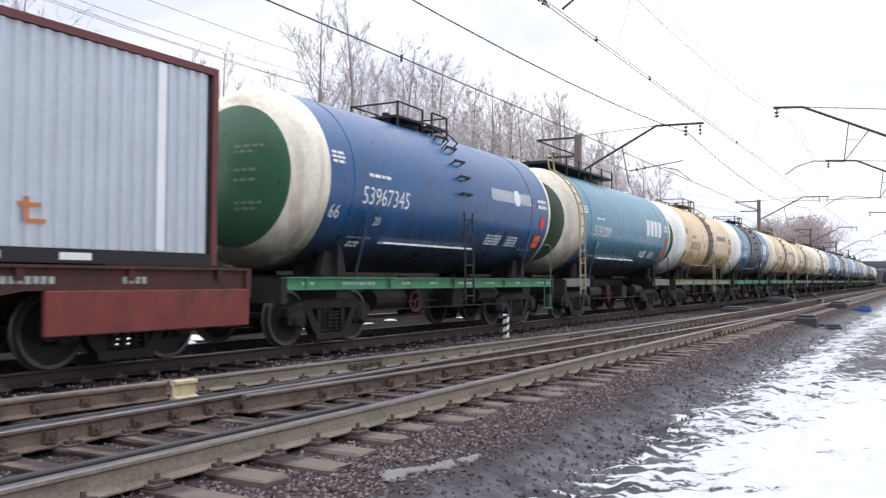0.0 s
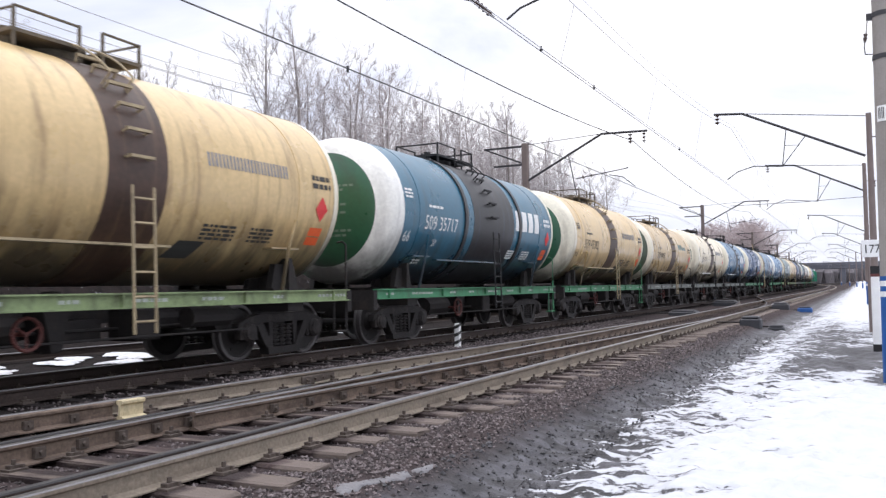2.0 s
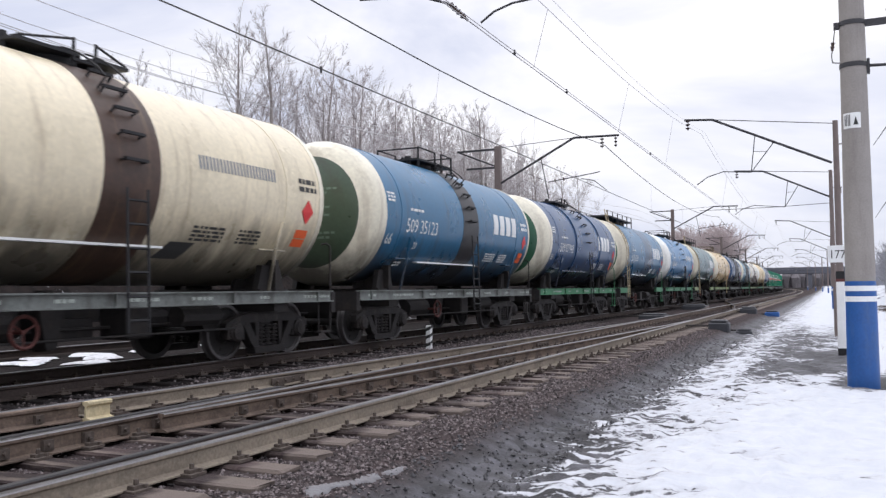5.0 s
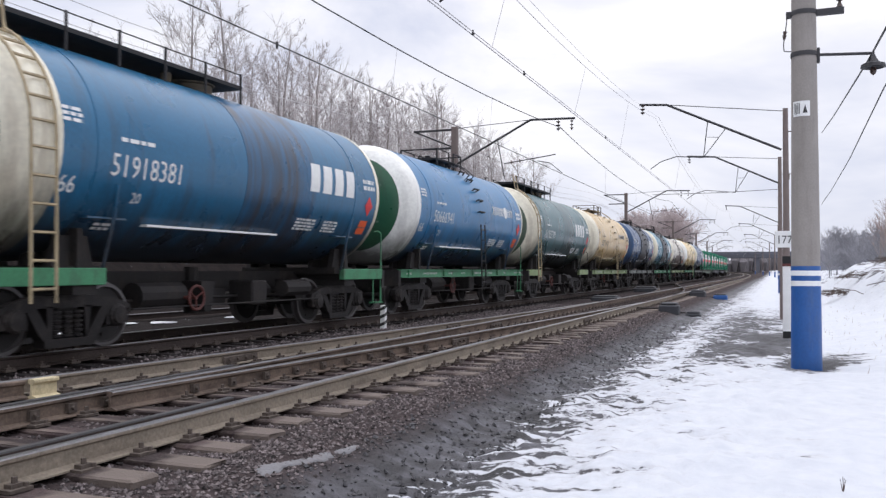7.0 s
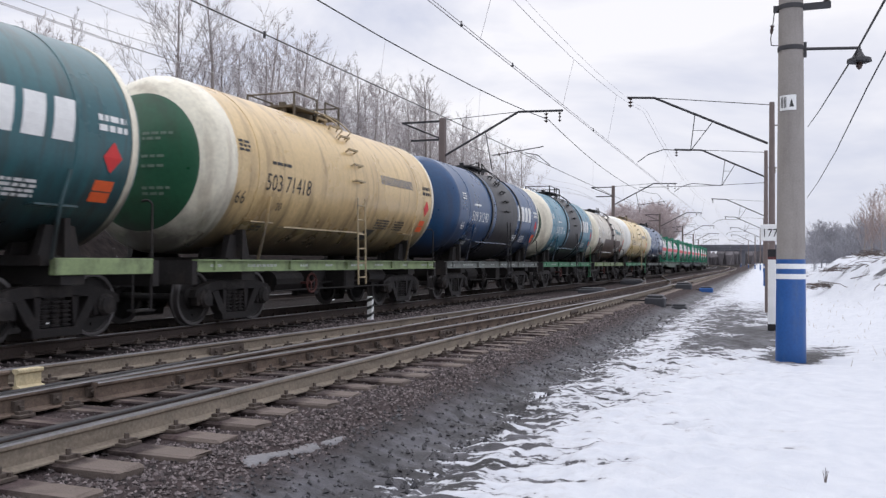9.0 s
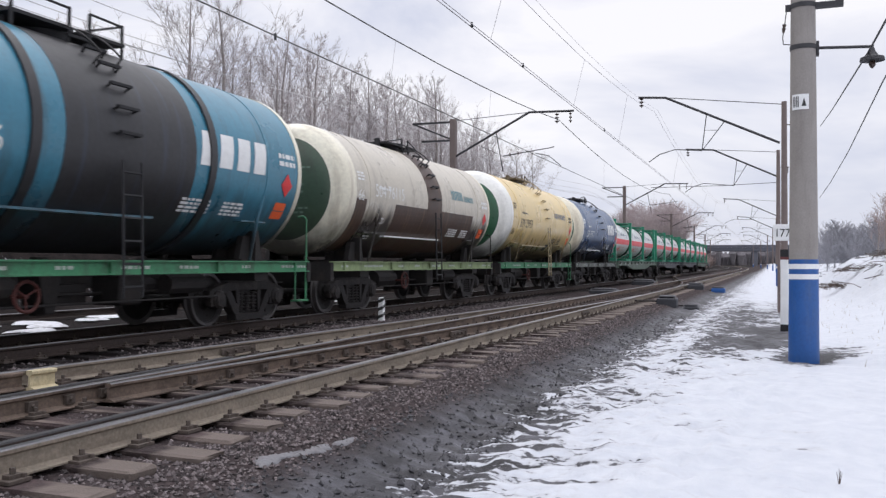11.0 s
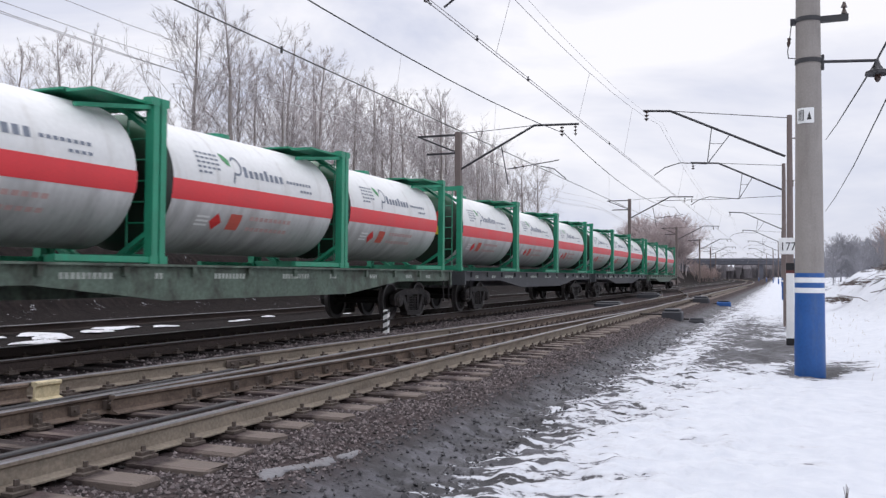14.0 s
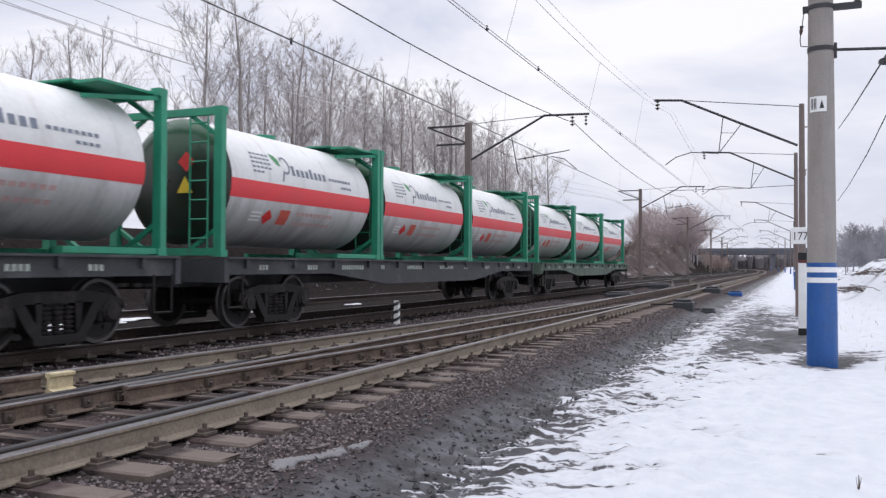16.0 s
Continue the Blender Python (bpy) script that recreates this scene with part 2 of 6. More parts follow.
m_stone = surface("ballast_stone", (0.072, 0.060, 0.060), 0.9, vary=0.4, scale=9, fine=60, bump=0.3)
m_clod = surface("wet_mud_clod", (0.042, 0.041, 0.046), 0.6, vary=0.45, scale=9, fine=60, bump=0.4)
m_concrete = surface("pole_concrete", (0.27, 0.25, 0.235), 0.85, vary=0.16, scale=2.5, fine=45, bump=0.15, streak=(0.16, 0.14, 0.13), streak_amt=0.5, streak_scale=(6, 6, 0.6))
m_concrete_dark = surface("pole_concrete_dark", (0.16, 0.128, 0.12), 0.85, vary=0.2, scale=2.5, fine=45, bump=0.1)
m_pole_blue = surface("pole_blue_paint", (0.013, 0.085, 0.29), 0.5, vary=0.15, scale=3, fine=25, bump=0.08, streak=(0.1, 0.13, 0.2), streak_amt=0.4, streak_scale=(6, 6, 1))
m_pole_white = surface("pole_white_paint", (0.75, 0.76, 0.76), 0.55, vary=0.1, scale=4)
m_steel_dark = surface("catenary_steel", (0.045, 0.045, 0.05), 0.6, metal=0.3, vary=0.25, scale=5)
m_wire = surface("wire_copper_dull", (0.46, 0.45, 0.46), 0.55, metal=0.4, vary=0.1, scale=2, bump=0)
m_porcelain = surface("insulator_brown", (0.05, 0.03, 0.025), 0.3, vary=0.2, scale=8)
m_cream_block = surface("painted_block_cream", (0.55, 0.47, 0.30), 0.7, vary=0.25, scale=9, streak=(0.25, 0.2, 0.12), streak_amt=0.6, streak_scale=(9, 9, 4))
m_bark = surface("birch_bark", (0.30, 0.265, 0.25), 0.85, vary=0.3, scale=4, fine=30, bump=0.2, streak=(0.14, 0.115, 0.105), streak_amt=0.8, streak_scale=(2, 2, 5), streak_lo=0.5)
m_twig = surface("frosted_twigs", (0.32, 0.28, 0.275), 0.85, vary=0.4, scale=0.6, fine=5, bump=0, per_object=0.15, streak=(0.78, 0.77, 0.79), streak_amt=0.9, streak_scale=(2.2, 2.2, 2.2), streak_lo=0.44)
m_twig_brown = surface("brown_brush_twigs", (0.34, 0.265, 0.245), 0.9, vary=0.35, scale=0.5, fine=4, bump=0, per_object=0.15)
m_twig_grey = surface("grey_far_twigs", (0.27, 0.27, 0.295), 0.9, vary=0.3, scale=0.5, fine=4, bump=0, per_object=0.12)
# brown twigs paled and greyed: distance haze put into the colour
m_twig_haze = surface("hazed_copse_twigs", (0.44, 0.375, 0.37), 0.9, vary=0.3, scale=0.5, fine=4, bump=0, per_object=0.15)
m_twig_dark = surface("dark_brush_twigs", (0.13, 0.098, 0.088), 0.9, vary=0.35, scale=0.5, fine=4, bump=0, per_object=0.2)
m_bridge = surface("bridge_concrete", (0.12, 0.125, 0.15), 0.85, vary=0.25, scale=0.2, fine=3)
m_box = surface("switch_box_iron", (0.035, 0.037, 0.045), 0.6, vary=0.3, scale=6)
m_grass = surface("dry_grass", (0.25, 0.19, 0.12), 0.9, vary=0.3, scale=6)


def bleached_ends(m):
    """The east ends of the long sleepers are bleached and dusty."""
    n, l = m.node_tree.nodes, m.node_tree.links
    tc, sep, mr, mix = n.new("ShaderNodeTexCoord"), n.new("ShaderNodeSeparateXYZ"), n.new("ShaderNodeMapRange"), n.new("ShaderNodeMixRGB")
    nz = n.new("ShaderNodeTexNoise")
    nz.inputs["Scale"].default_value = 3.0
    l.new(tc.outputs["Generated"], sep.inputs[0])
    l.new(tc.outputs["Object"], nz.inputs["Vector"])
    add = n.new("ShaderNodeMath")
    add.operation = "MULTIPLY_ADD"
    add.inputs[1].default_value = 0.22
    l.new(nz.outputs["Fac"], add.inputs[0])
    l.new(sep.outputs["X"], add.inputs[2])
    mr.inputs["From Min"].default_value, mr.inputs["From Max"].default_value, mr.inputs["To Max"].default_value = 1.0, 1.05, 0.75
    l.new(add.outputs[0], mr.inputs["Value"])
    bsdf = n["Principled BSDF"]
    l.new(bsdf.inputs["Base Color"].links[0].from_socket, mix.inputs[1])
    mix.inputs[2].default_value = (0.165, 0.135, 0.118, 1)
    l.new(mr.outputs[0], mix.inputs[0])
    l.new(mix.outputs["Color"], bsdf.inputs["Base Color"])


bleached_ends(m_sleeper)
for dull in (m_running, m_frame_dark, m_wheel, m_black, m_sleeper, m_sleeper_dark, m_stone, m_clip, m_railside, m_railside_mid, m_railside_dark, m_flat_light, m_flat_grey, m_flat_dark, m_oxide, m_oxide_dark):
    dull.node_tree.nodes["Principled BSDF"].inputs["Specular IOR Level"].default_value = 0.28


# ---- mesh helpers ----
CACHE = {}


def mesh_of(key, build, smooth=False):
    """The mesh that build(bm) makes, made once for each key."""
    if key not in CACHE:
        bm = bmesh.new()
        build(bm)
        bmesh.ops.recalc_face_normals(bm, faces=bm.faces)
        me = bpy.data.meshes.new(str(key[0] if isinstance(key, tuple) else key))
        if smooth:
            for f in bm.faces:
                f.smooth = True
            for e in bm.edges:
                e.smooth = len(e.link_faces) == 2 and e.calc_face_angle(0) < 0.6
        bm.to_mesh(me)
        bm.free()
        me.materials.append(None)
        CACHE[key] = me
    return CACHE[key]


def put(name, me, mat, parent=None, at=None, label=""):
    """Link one mesh object with its own material."""
    ob = new(name, me)
    ob.material_slots[0].link = "OBJECT"
    ob.material_slots[0].material = mat
    if parent:
        ob.parent = parent
    if at is not None:
        ob.matrix_local = at
    if label:
        ob["label"] = label
    return ob


def pieces_of(key, build, smooth=False):
    """The loose pieces of what build(bm) makes, each a mesh of its own, made once for each key."""
    key = ("pieces", key)
    if key not in CACHE:
        bm = bmesh.new()
        build(bm)
        bmesh.ops.recalc_face_normals(bm, faces=bm.faces)
        bm.verts.index_update()
        seen, out = set(), []
        for v in bm.verts:
            if v in seen:
                continue
            stack, group = [v], []
            seen.add(v)
            while stack:
                c = stack.pop()
                group.append(c)
                for e in c.link_edges:
                    o = e.other_vert(c)
                    if o not in seen:
                        seen.add(o)
                        stack.append(o)
            order = {c: i for i, c in enumerate(group)}
            fs = {f for c in group for f in c.link_faces}
            me = bpy.data.meshes.new("piece")
            me.from_pydata([tuple(c.co) for c in group], [], [[order[c] for c in f.verts] for f in fs])
            if smooth:
                me.polygons.foreach_set("use_smooth", [True] * len(me.polygons))
            me.materials.append(None)
            out.append(me)
        bm.free()
        CACHE[key] = out
    return CACHE[key]


def put_split(name, sub, key, build, mat, parent, at=None, nest=False, label="", smooth=False):
    """Link each loose piece as an object: the first by its name, the rest as sub, beside it or under it."""
    first = None
    for me in pieces_of(key, build, smooth):
        if first is None:
            first = put(name, me, mat, parent, at, label)
        else:
            put(sub, me, mat, first if nest else parent, None if nest else at)
    return first


def box(bm, x0, x1, y0, y1, z0, z1, bev=0.0):
    vs = [bm.verts.new(p) for p in ((x0, y0, z0), (x1, y0, z0), (x1, y1, z0), (x0, y1, z0), (x0, y0, z1), (x1, y0, z1), (x1, y1, z1), (x0, y1, z1))]
    fs = [bm.faces.new([vs[i] for i in q]) for q in ((3, 2, 1, 0), (4, 5, 6, 7), (0, 1, 5, 4), (1, 2, 6, 5), (2, 3, 7, 6), (3, 0, 4, 7))]
    if bev:
        es = list({e for f in fs for e in f.edges})
        bmesh.ops.bevel(bm, geom=es, offset=bev, segments=1, affect="EDGES", profile=0.5)


def rod(bm, p, q, r, seg=6, r2=None):
    """A straight round bar from p to q."""
    p, q = Vector(p), Vector(q)
    d = (q - p).normalized()
    u = d.orthogonal().normalized()
    v = d.cross(u)
    r2 = r if r2 is None else r2
    rings = []
    for c, rad in ((p, r), (q, r2)):
        rings.append([bm.verts.new(c + (u * math.cos(2 * math.pi * i / seg) + v * math.sin(2 * math.pi * i / seg)) * rad) for i in range(seg)])
    for i in range(seg):
        j = (i + 1) % seg
        bm.faces.new((rings[0][i], rings[0][j], rings[1][j], rings[1][i]))
    bm.faces.new(rings[0][::-1])
    bm.faces.new(rings[1])


def poly_rod(bm, pts, r, seg=6):
    for a, b in zip(pts, pts[1:]):
        rod(bm, a, b, r, seg)


def lathe(bm, profile, axis="y", seg=32, close=False):
    """Turn (along, radius) pairs about an axis."""
    rings = []
    for s, r in profile:
        ring = []
        for i in range(seg):
            a = 2 * math.pi * i / seg
            c, d = r * math.cos(a), r * math.sin(a)
            ring.append(bm.verts.new({"y": (c, s, d), "x": (s, c, d), "z": (c, d, s)}[axis]))
        rings.append(ring)
    for ra, rb in zip(rings, rings[1:]):
        for i in range(seg):
            j = (i + 1) % seg
            bm.faces.new((ra[i], ra[j], rb[j], rb[i]))
    if close:
        bm.faces.new(rings[0])
        bm.faces.new(rings[-1])


def slab(bm, outline, x0, x1):
    """A plate of the outline (y, z), from x0 to x1."""
    a = [bm.verts.new((x0, y, z)) for y, z in outline]
    b = [bm.verts.new((x1, y, z)) for y, z in outline]
    bm.faces.new(a)
    bm.faces.new(b[::-1])
    for i in range(len(outline)):
        j = (i + 1) % len(outline)
        bm.faces.new((a[i], a[j], b[j], b[i]))


def on_round(y, a, r, cz):
    """The place on a tank's near flank at y, a metres of girth above its axis."""
    return (r * math.cos(a / r), y, cz + r * math.sin(a / r))


def bars(bm, rects, r, cz, slant=0.0):
    """Marks on a tank's flank: rectangles (y0, y1, a0, a1), a in metres of girth above the axis."""
    for y0, y1, a0, a1 in rects:
        n = max(1, int((a1 - a0) / 0.12))
        prev = None
        for i in range(n + 1):
            a = a0 + (a1 - a0) * i / n
            s = slant * (a - a0)
            row = [bm.verts.new(on_round(y0 + s, a, r, cz)), bm.verts.new(on_round(y1 + s, a, r, cz))]
            if prev:
                bm.faces.new((prev[0], prev[1], row[1], row[0]))
            prev = row


def words_mesh(text, size, r=None, cz=0.0, y=0.0, a=0.0):
    """Flat letters as a mesh, laid on a tank's flank (r, cz) or on a plate that faces +x."""
    key = ("lettering", text, size, r, cz, y, a)
    if key in CACHE:
        return CACHE[key]
    cu = bpy.data.curves.new("lettering", "FONT")
    cu.body, cu.size, cu.resolution_u = text, size, 2
    tmp = new("lettering_source", cu)
    dg = bpy.context.evaluated_depsgraph_get()
    me = bpy.data.meshes.new_from_object(tmp.evaluated_get(dg))
    bpy.data.objects.remove(tmp)
    bpy.data.curves.remove(cu)
    for v in me.vertices:
        u, w = v.co.x * 0.86, v.co.y
        v.co = on_round(y + u, a + w, r, cz) if r else (0, y + u, a + w)
    me.materials.clear()
    me.materials.append(None)
    CACHE[key] = me
    return me


def thing(name, label, category, group="", kind=""):
    return tagged(new(name), label, category, group, kind)


# ---- the plan ----
RAIL_TOP = 0.2
TRAIN_X = -10.22
NEAR_X = -5.18
GAUGE = 1.58


def bend(y):
    """How far the line has swung to the west at y."""
    return -1.5e-4 * max(0.0, y - 130.0) ** 2


def branch(y):
    """The branch's offset from the near track: a turnout whose points lie at y = 31."""
    s = max(0.0, 31.0 - y)
    return -(0.03 * s + 0.00105 * s * s)


# ---- ground ----
def smooth(a, b, v):
    t = np.clip((v - a) / (b - a), 0, 1)
    return t * t * (3 - 2 * t)


TABLES = {}


def lattice(x, y, seed):
    """Smooth value noise on arrays, -1 to 1."""
    if seed not in TABLES:
        TABLES[seed] = np.random.default_rng(seed).uniform(-1, 1, (256, 256))
    table = TABLES[seed]
    xi, yi = np.floor(x).astype(int), np.floor(y).astype(int)
    fx, fy = x - xi, y - yi
    fx, fy = fx * fx * (3 - 2 * fx), fy * fy * (3 - 2 * fy)
    v = lambda i, j: table[i % 256, j % 256]
    return (v(xi, yi) * (1 - fx) + v(xi + 1, yi) * fx) * (1 - fy) + (v(xi, yi + 1) * (1 - fx) + v(xi + 1, yi + 1) * fx) * fy


def ground_z(x, y):
    x, y = np.asarray(x, float), np.asarray(y, float)
    xs = x - np.where(y > 130, -1.5e-4 * (y - 130) ** 2, 0)
    bed = -0.03 - 0.19 * smooth(-3.45, -2.6, xs)
    z = bed + 0.10 * smooth(-2.6, -0.8, xs)
    z = z + 0.16 * np.clip(xs - 1.2, 0, 60) ** 0.9 * smooth(4, 22, y) * (1 - 0.6 * smooth(60, 200, y))
    z = z + 1.25 * smooth(1.9, 4.2, xs) * smooth(22, 34, y) * (1 - smooth(50, 75, y))
    z = z + 2.8 * smooth(-17.2, -21.5, xs) + 0.006 * np.clip(-24 - xs, 0, 60)
    rough = smooth(-3.3, -2.6, xs) * (1 - 0.75 * smooth(-0.5, 1.0, xs))
    z = z + rough * (0.035 * lattice(x * 1.3, y * 1.0, 1) + 0.034 * lattice(x * 4.1, y * 2.6, 2) + 0.036 * lattice(x * 9, y * 6.5, 3))
    z = z + (1 - rough) * 0.02 * lattice(x * 2.0, y * 2.0, 4) + 0.012 * lattice(x * 0.5, y * 0.4, 6)
    z = z + (0.22 * lattice(x * 0.5, y * 0.35, 5) + 0.10 * lattice(x * 1.6, y * 1.1, 8)) * smooth(1.8, 4.0, xs) + 0.3 * lattice(x * 0.25, y * 0.2, 7) * smooth(-18, -24, xs)
    d = np.hypot(x - 0.45, y - 14.5)
    return z - 0.09 * np.exp(-(d / 0.55) ** 2)


def grow(start, stop, step, ratio):
    out = [start]
    while out[-1] < stop:
        out.append(out[-1] + step)
        step *= ratio
    return out


xs = np.array([-v for v in grow(9.0, 700, 0.3, 1.16)][::-1] + list(np.arange(-8.9, -3.4, 0.12)) + list(np.arange(-3.4, 2.2, 0.055)) + grow(2.2, 700, 0.08, 1.1))
ys = np.array([-v for v in grow(0.5, 120, 0.6, 1.4)][::-1] + list(np.arange(0.0, 3.0, 0.3)) + list(np.arange(3.0, 13.0, 0.065)) + grow(13.0, 1500, 0.07, 1.022))
gx, gy = np.meshgrid(xs, ys)
gz = ground_z(gx, gy)
nx, ny = len(xs), len(ys)
idx = np.arange(nx * ny).reshape(ny, nx)
faces = np.stack([idx[:-1, :-1], idx[:-1, 1:], idx[1:, 1:], idx[1:, :-1]], -1).reshape(-1, 4)
ground_me = bpy.data.meshes.new("ground")
ground_me.from_pydata(np.stack([gx, gy, gz], -1).reshape(-1, 3).tolist(), [], faces.tolist())
ground_me.polygons.foreach_set("use_smooth", [True] * len(ground_me.polygons))


def ground_material():
    """Dark ballast between the rails, near-black round the train's track, wet mud beside them, and thawing snow that
    lies in streaks and closes to the east.
    """
    m = bpy.data.materials.new("thawing_ground")
    m.use_nodes = True
    n, l = m.node_tree.nodes, m.node_tree.links
    bsdf = n["Principled BSDF"]
    tc = n.new("ShaderNodeTexCoord")
    sep = n.new("ShaderNodeSeparateXYZ")
    l.new(tc.outputs["Object"], sep.inputs[0])

    def noise_of(scale, sx, sy, detail=6, rough=0.6):
        mp = n.new("ShaderNodeMapping")
        mp.inputs["Scale"].default_value = (sx, sy, 1)
        t = n.new("ShaderNodeTexNoise")
        t.inputs["Scale"].default_value = scale
        t.inputs["Detail"].default_value = detail
        t.inputs["Roughness"].default_value = rough
        l.new(tc.outputs["Object"], mp.inputs[0])
        l.new(mp.outputs[0], t.inputs["Vector"])
        return t.outputs["Fac"]

    def rng(v, a, b, c=0.0, d=1.0):
        r = n.new("ShaderNodeMapRange")
        for k, q in zip(("From Min", "From Max", "To Min", "To Max"), (a, b, c, d)):
            r.inputs[k].default_value = q
        l.new(v, r.inputs["Value"])
        return r.outputs[0]

    def calc(op, a, b):
        r = n.new("ShaderNodeMath")
        r.operation = op
        for i, v in enumerate((a, b)):
            if isinstance(v, float):
                r.inputs[i].default_value = v
            else:
                l.new(v, r.inputs[i])
        return r.outputs[0]

    def mix(f, a, b):
        r = n.new("ShaderNodeMixRGB")
        l.new(f, r.inputs[0])
        for i, v in ((1, a), (2, b)):
            if isinstance(v, tuple):
                r.inputs[i].default_value = rgb(v)
            else:
                l.new(v, r.inputs[i])
        return r.outputs["Color"]

    x = sep.outputs["X"]
    coarse, mid, fine, grit = noise_of(0.9, 1, 0.8), noise_of(3.0, 0.75, 1.9), noise_of(14, 1, 0.8), noise_of(70, 1, 1, 3)
    earth = mix(rng(fine, 0.35, 0.68), (0.018, 0.0145, 0.0155), (0.068, 0.053, 0.053))
    earth = mix(rng(grit, 0.4, 0.75, 0, 0.6), earth, (0.085, 0.068, 0.066))
    wet = mix(rng(mid, 0.4, 0.65), (0.024, 0.0232, 0.0272), (0.112, 0.112, 0.130))
    wet = mix(rng(grit, 0.45, 0.7, 0, 0.5), wet, (0.034, 0.031, 0.031))
    puddled = mix(rng(noise_of(1.7, 0.9, 0.6), 0.42, 0.58), (0.45, 0.44, 0.46), (1.0, 1.0, 1.0))
    sunk = n.new("ShaderNodeMixRGB")
    sunk.blend_type = "MULTIPLY"
    sunk.inputs[0].default_value = 1.0
    l.new(wet, sunk.inputs[1])
    l.new(puddled, sunk.inputs[2])
    wet = sunk.outputs["Color"]
    muddy = rng(x, -3.25, -2.85)
    earth = mix(muddy, earth, wet)
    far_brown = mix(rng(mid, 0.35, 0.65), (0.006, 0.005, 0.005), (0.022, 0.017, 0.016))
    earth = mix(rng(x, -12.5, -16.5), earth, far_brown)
    # near-black tones across the train's track, full from x = -16.5 to -9.3
    blackish = rng(x, -8.2, -9.3)
    blackish = calc("MULTIPLY", blackish, rng(x, -19.0, -16.5))
    earth = mix(blackish, earth, mix(rng(fine, 0.35, 0.68), (0.008, 0.007, 0.007), (0.026, 0.021, 0.020)))
    # snow: more of it the farther east; patches in the west ditch
    east = calc("ADD", rng(x, -3.1, -2.35, -0.46, -0.05), rng(x, -2.35, -0.35, 0.0, 0.42))
    west = rng(x, -13.5, -15.5, -0.6, -0.26)
    strip = calc("MULTIPLY", rng(sep.outputs["Y"], 11.0, 17.0), rng(sep.outputs["Y"], 40.0, 27.0))
    strip = calc("MULTIPLY", strip, calc("MULTIPLY", rng(x, 1.0, 0.3), rng(x, -1.7, -0.9)))
    east = calc("SUBTRACT", east, calc("MULTIPLY", strip, 0.40))
    lie = calc("MAXIMUM", east, west)
    dash = noise_of(4.2, 0.55, 1.9, 5, 0.55)
    blot = calc("ADD", calc("MULTIPLY", coarse, 0.55), calc("ADD", calc("MULTIPLY", dash, 1.1), calc("MULTIPLY", fine, 0.6)))
    # thawed hollows round the pole's foot and the picket post
    for cx, cy, rad in ((0.5, 14.55, 0.62), (-0.35, 16.8, 0.7), (0.15, 19.6, 0.9), (1.1, 15.8, 0.55)):
        d = calc("ADD", calc("POWER", calc("SUBTRACT", x, cx), 2.0), calc("POWER", calc("MULTIPLY", calc("SUBTRACT", sep.outputs["Y"], cy), 0.45), 2.0))
        lie = calc("SUBTRACT", lie, rng(d, rad * rad, 0.0, 0.0, 0.50))
    cover = calc("ADD", calc("SUBTRACT", blot, 1.125), lie)
    bank = calc("MULTIPLY", rng(x, 2.6, 3.6), calc("MULTIPLY", rng(sep.outputs["Y"], 24.0, 29.0), rng(noise_of(1.1, 1.0, 0.8), 0.50, 0.60)))
    cover = calc("SUBTRACT", cover, calc("MULTIPLY", bank, 0.5))
    snow_f = rng(cover, -0.02, 0.05)
    snow = mix(rng(noise_of(5, 1, 1), 0.3, 0.7), (0.47, 0.495, 0.545), (0.56, 0.58, 0.615))
    snow = mix(rng(cover, 0.22, 0.0, 0, 0.45), snow, (0.36, 0.355, 0.375))
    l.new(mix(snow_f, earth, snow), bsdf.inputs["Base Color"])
    ro = n.new("ShaderNodeMix")
    l.new(muddy, ro.inputs[0])
    ro.inputs[2].default_value, ro.inputs[3].default_value = 0.92, 0.6
    l.new(rng(x, -3.3, -2.8, 0.06, 0.4), bsdf.inputs["Specular IOR Level"])
    ro2 = n.new("ShaderNodeMix")
    l.new(snow_f, ro2.inputs[0])
    l.new(ro.outputs[0], ro2.inputs[2])
    ro2.inputs[3].default_value = 0.6
    l.new(ro2.outputs[0], bsdf.inputs["Roughness"])
    bp = n.new("ShaderNodeBump")
    bp.inputs["Strength"].default_value = 0.6
    bp.inputs["Distance"].default_value = 0.035
    hgt = calc("ADD", calc("ADD", calc("MULTIPLY", fine, 0.9), calc("MULTIPLY", grit, 0.4)), calc("MULTIPLY", snow_f, 0.5))
    l.new(hgt, bp.inputs["Height"])
    l.new(bp.outputs["Normal"], bsdf.inputs["Normal"])
    return m


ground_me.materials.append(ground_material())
ground = tagged(new("ground", ground_me), "dark ballast and mud under patchy thawing snow", "ground", kind="structure")

# ---- tracks ----
RAIL_OUT = [(-0.075, 0.0), (0.075, 0.0), (0.075, 0.012), (0.012, 0.035), (0.010, 0.13), (0.036, 0.148), (0.037, 0.17), (0.03, 0.18),
            (-0.03, 0.18), (-0.037, 0.17), (-0.036, 0.148), (-0.010, 0.13), (-0.012, 0.035), (-0.075, 0.012)]


